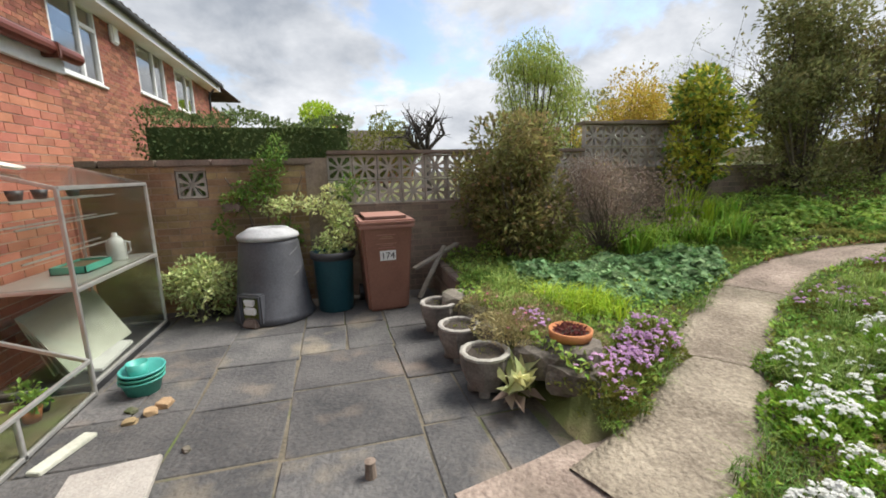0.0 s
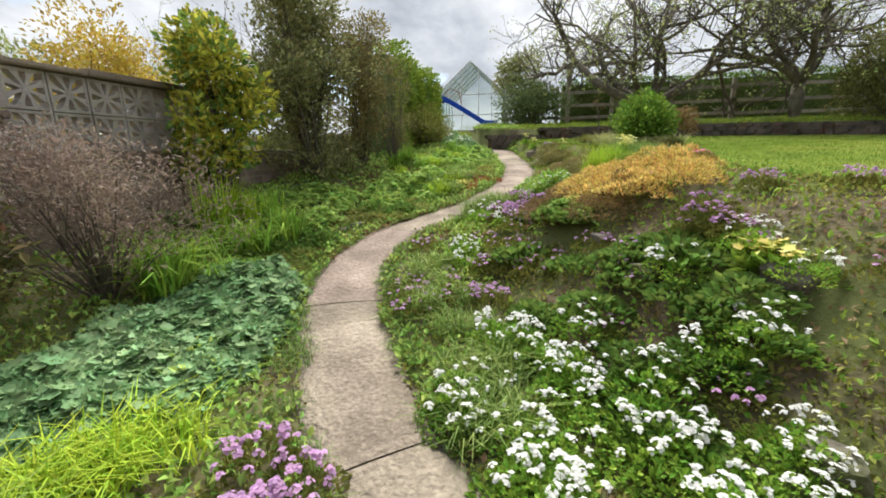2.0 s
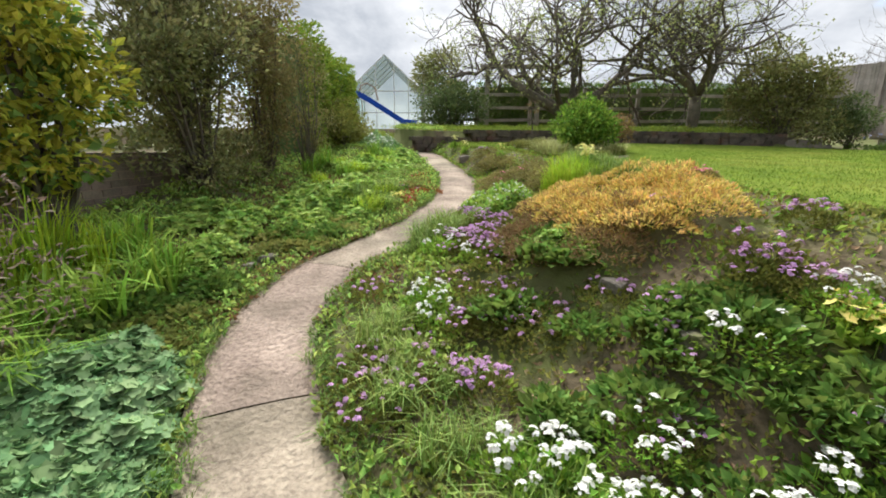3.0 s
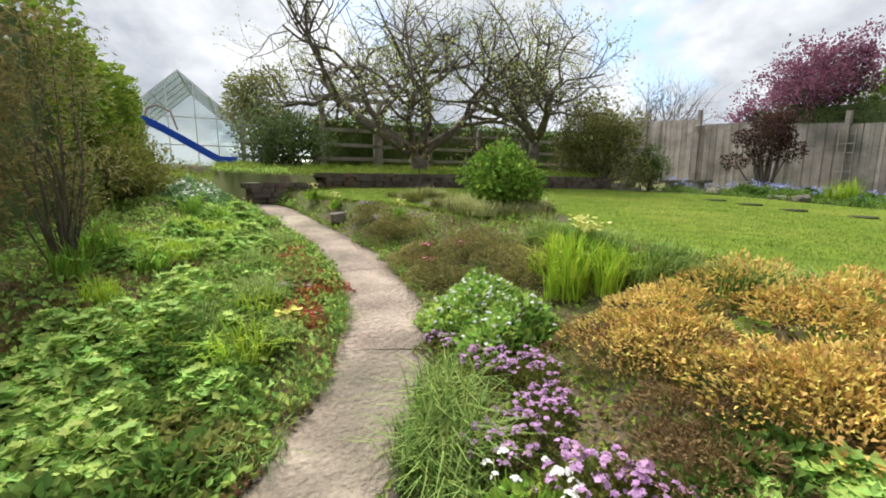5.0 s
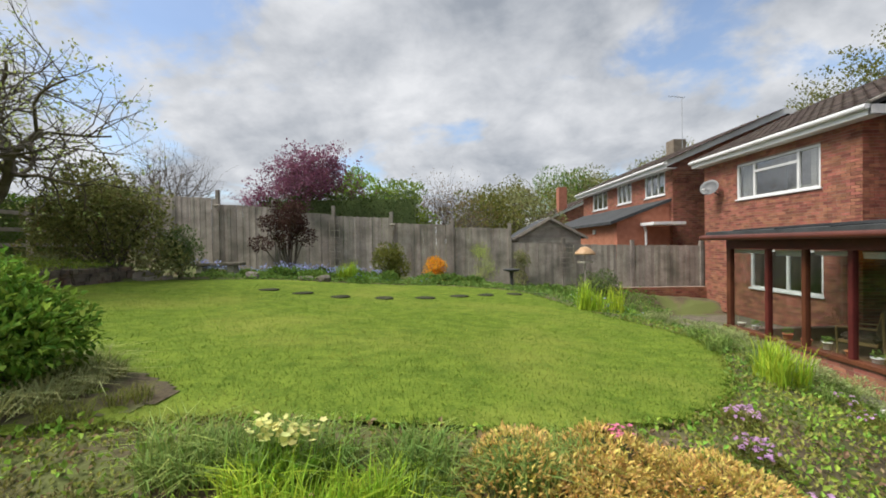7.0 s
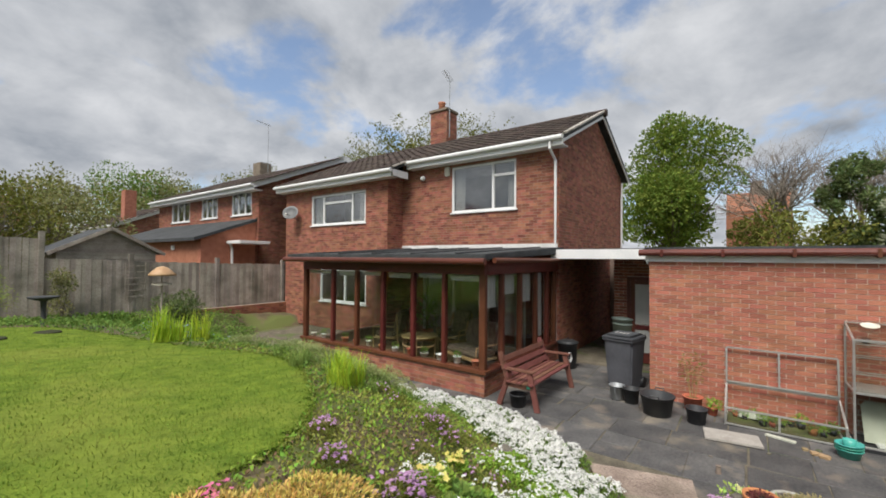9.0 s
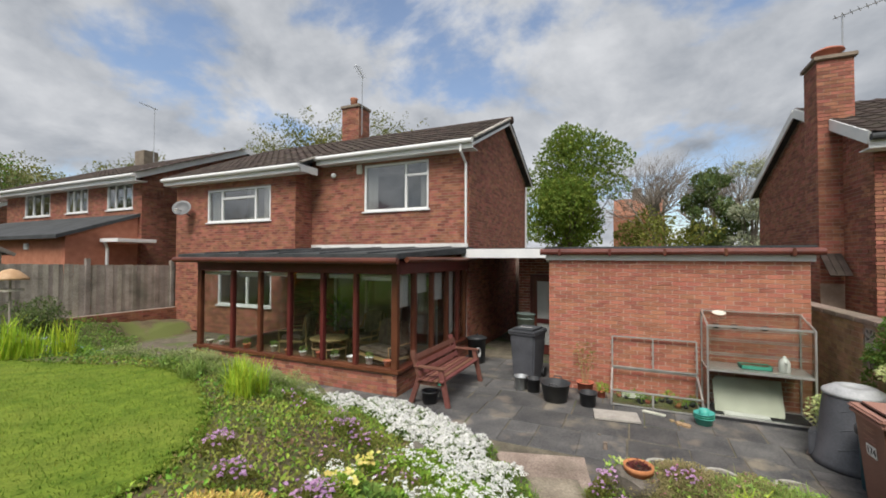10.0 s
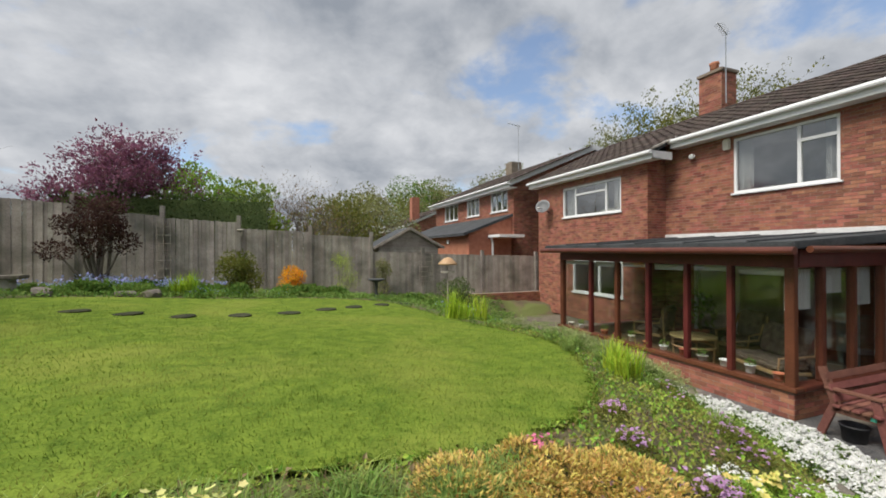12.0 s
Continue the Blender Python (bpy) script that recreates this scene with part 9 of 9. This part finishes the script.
# ---- lawn and fence things ----
def bird_bath():
    z = float(lawn_z(4.04, -9.36)) - 0.05
    b = thing("bird_bath", pose(4.04, -9.36, z), "dark metal bird bath on a slender column", "bird bath")
    part("column", lathe([(0, 0), (0.13, 0), (0.12, 0.04), (0.05, 0.08), (0.035, 0.3), (0.05, 0.52), (0.08, 0.56), (0, 0.56)], 20), M_LEAD, b, smooth=True)
    part("basin", lathe([(0, 0.54), (0.1, 0.55), (0.24, 0.6), (0.25, 0.63), (0.23, 0.63), (0.1, 0.585), (0, 0.58)], 24), M_LEAD, b, smooth=True)
    f = thing("bird_feeder", pose(2.49, -7.79, float(ground_z(2.49, -7.79)[0])), "bird feeder on a pole with a straw-coloured domed roof", "bird feeder")
    part("pole", tube(bmesh.new(), [(0, 0, 0), (0, 0, 1.2)], 0.018, 8), M_WOODRAIL, f)
    part("roof", lathe([(0, 1.42), (0.1, 1.39), (0.24, 1.26), (0.25, 1.22), (0.2, 1.24), (0, 1.3)], 22), M_CANE, f, smooth=True)
    part("tray", lathe([(0, 1.02), (0.18, 1.02), (0.18, 1.06), (0.165, 1.06), (0.165, 1.035), (0, 1.035)], 18), M_WOODRAIL, f)


bird_bath()


def trellis(x, z0, z1, w, rungs, label):
    t = thing("trellis", pose(x, -12.66, z0), label, "trellis", "fence trellises")
    for s in (-0.5, 0, 0.5) if rungs > 6 else (-0.5, 0.5):
        part("upright", boxm(s * w - 0.012, s * w + 0.012, 0, 0.02, 0, z1 - z0), M_WOODRAIL, t)
    for k in range(rungs):
        z = (z1 - z0) * (k + 0.5) / rungs
        part("rung", boxm(-w / 2 - 0.03, w / 2 + 0.03, 0.02, 0.035, z - 0.014, z + 0.014), M_WOODRAIL, t)


trellis(9.95, 1.55, 3.35, 0.36, 7, "narrow wooden fan trellis on the fence")
trellis(1.5, 1.2, 2.3, 0.5, 6, "pale wooden ladder trellis on the fence")
for x, z in ((7.82, 2.95), (14.2, 3.75)):
    b = thing("bird_box", pose(x, -12.62, z), "small grey wooden bird box on a fence post", "bird box", "bird boxes")
    part("box", boxm(-0.07, 0.07, 0, 0.13, 0, 0.2, bevel=0.005), M_WOODRAIL, b)
    part("roof", boxm(-0.09, 0.09, -0.01, 0.17, 0, 0.018, m=pose(0, 0, 0.21, -12, 0, 0)), M_WOODRAIL, b)
    # Flat black disc painted for the dark inside of the entrance.
    part("hole", lathe([(0, 0), (0.018, 0), (0.018, 0.003), (0, 0.003)], 12, pose(0, 0.1305, 0.13, -90, 0, 0)), M_BLACKINK, b)
seat = thing("stone_bench", pose(12.6, -9.7, float(ground_z(12.6, -9.7)[0])), "low stone slab bench on two white blocks", "bench")
part("seat", boxm(-0.75, 0.75, -0.2, 0.2, 0.32, 0.4, bevel=0.015), M_ROCK, seat)
for s in (-0.45, 0.45):
    part("leg", boxm(s - 0.1, s + 0.1, -0.15, 0.15, -0.1, 0.32, bevel=0.015), M_URNRIM, seat)
steps = thing("garden_steps", pose(13.0, -7.5, 0), "two dark sleeper steps at the lawn's end", "steps")
for k in range(2):
    part("tread", boxm(-0.2 + 0.3 * k, 0.3 + 0.3 * k, -0.55, 0.4, 1.5 + 0.1 * k, 1.72 + 0.13 * k, bevel=0.012), M_WOODRAIL, steps)
sap = thing("sapling", pose(10.3, 0.2, float(lawn_z(10.3, 0.2)) + 0.02), "thin bare sapling in the lawn edge", "sapling")
part("stem", tube(bmesh.new(), [(0, 0, -0.05), (0.02, 0, 0.3), (0.0, 0.02, 0.55), (0.05, 0.05, 0.8)], [0.014, 0.012, 0.009, 0.004], 6), M_TWIG, sap)
part("side_shoot", tube(bmesh.new(), [(0, 0.02, 0.5), (-0.06, 0.08, 0.62), (-0.1, 0.12, 0.78)], [0.007, 0.005, 0.003], 5), M_TWIG, sap)
leaf_things(sap, "buds", [(0, 0.04, 0.72, 0.12, 0.12, 0.12)], 40, 0.04, L_BRONZE)


# ---- upper terrace: slide and greenhouse ----
def slide():
    s = thing("playground_slide", label="blue plastic children's slide with dark ladder frame", category="slide")
    a, b = Vector((15.5, 4.62, 3.2)), Vector((15.55, 3.05, 2.3))
    ch = bmesh.new()
    d = (b - a).normalized()
    side = Vector((1, 0, 0))
    up = side.cross(d).normalized()
    if up.z < 0:
        up = -up
    prof = [(-0.24, 0.12), (-0.22, 0.12), (-0.2, 0.0), (0.2, 0.0), (0.22, 0.12), (0.24, 0.12), (0.22, -0.03), (-0.22, -0.03)]
    pts = [a, a.lerp(b, 0.25) + up * 0.02, a.lerp(b, 0.6), a.lerp(b, 0.92) - up * 0.02, b + Vector((0, -0.25, 0.03))]
    rows = [[ch.verts.new(p + side * x + up * z) for x, z in prof] for p in pts]
    for r0, r1 in zip(rows, rows[1:]):
        for i in range(8):
            ch.faces.new((r0[i], r0[(i + 1) % 8], r1[(i + 1) % 8], r1[i]))
    ch.faces.new(rows[0])
    ch.faces.new(rows[-1])
    part("chute", ch, M_BLUE, s)
    z = float(ground_z(15.5, 4.7)[0])
    for x in (15.3, 15.7):
        part("ladder_post", tube(bmesh.new(), [(x, 4.95, z), (x, 4.65, 3.65)], 0.025, 8), M_BLACKPL, s)
    for k in range(4):
        part("rung", tube(bmesh.new(), [(15.3, 4.93 - 0.06 * k, z + 0.2 + 0.26 * k), (15.7, 4.93 - 0.06 * k, z + 0.2 + 0.26 * k)], 0.02, 6), M_BLACKPL, s)
    part("platform", boxm(15.2, 15.8, 4.55, 5.0, 3.1, 3.2, bevel=0.02), M_BLACKPL, s)
    part("hand_hoop", tube(bmesh.new(), [(15.3, 4.5, 3.2), (15.3, 4.42, 3.42), (15.3, 4.25, 3.5), (15.3, 4.0, 3.38), (15.3, 3.9, 3.0)], 0.02, 6), M_BROWNLID, s, "red-brown hand rail")
    part("hood", boxm(15.2, 15.8, 4.75, 5.05, 3.2, 3.45, bevel=0.05), M_BLACKPL, s)


slide()


def greenhouse():
    g = thing("greenhouse", label="white-framed glass greenhouse with pitched roof", category="greenhouse")
    x0, x1, yc, hw, ze, zr = 18.9, 22.5, 4.15, 1.45, 3.75, 5.05
    z0 = 2.2
    for x in np.linspace(x0, x1, 6):
        for s in (-1, 1):
            part("rafter", bar(bmesh.new(), (x, yc + s * hw, ze), (x, yc, zr), 0.035), M_WHITE, g)
            part("stud", bar(bmesh.new(), (x, yc + s * hw, z0), (x, yc + s * hw, ze), 0.035), M_WHITE, g)
    for y, z in ((yc, zr), (yc - hw, ze), (yc + hw, ze), (yc - hw / 2, (ze + zr) / 2), (yc + hw / 2, (ze + zr) / 2), (yc - hw, 2.9)):
        part("purlin", bar(bmesh.new(), (x0, y, z), (x1, y, z), 0.035), M_WHITE, g)
    for y in (-0.9, -0.35, 0.35, 0.9):
        part("gable_bar", bar(bmesh.new(), (x0, yc + y, z0), (x0, yc + y, zr - abs(y) * (zr - ze) / hw), 0.03), M_WHITE, g)
    part("gable_rail", bar(bmesh.new(), (x0, yc - hw, ze), (x0, yc + hw, ze), 0.035), M_WHITE, g)
    part("gable_rail", bar(bmesh.new(), (x0, yc - hw, 2.95), (x0, yc + hw, 2.95), 0.035), M_WHITE, g)
    for s in (-1, 1):
        b = bmesh.new()
        v = [b.verts.new(p) for p in ((x0, yc + s * hw, ze), (x1, yc + s * hw, ze), (x1, yc, zr), (x0, yc, zr))]
        b.faces.new(v)
        bmesh.ops.solidify(b, geom=b.faces[:], thickness=0.004)
        p = part("roof_pane", b, M_GLASS_GREEN, g)
        p.visible_shadow = False
        p = part("side_pane", boxm(x0, x1, yc + s * hw - 0.002, yc + s * hw + 0.002, z0, ze), M_GLASS_GREEN, g)
        p.visible_shadow = False
    p = part("gable_pane", gable_wall(bmesh.new(), 0, 0.004, [yc - hw, yc + hw, yc + hw, yc, yc - hw], [z0, z0, ze, zr, ze]), M_GLASS_GREEN, g)
    p.matrix_basis = Matrix(((0, 1, 0, x0), (1, 0, 0, 0), (0, 0, 1, 0), (0, 0, 0, 1)))
    p.visible_shadow = False
    part("base_wall", boxm(x0 - 0.05, x1 + 0.05, yc - hw - 0.05, yc + hw + 0.05, 1.9, 2.25), M_BRICK_DARK, g)


greenhouse()
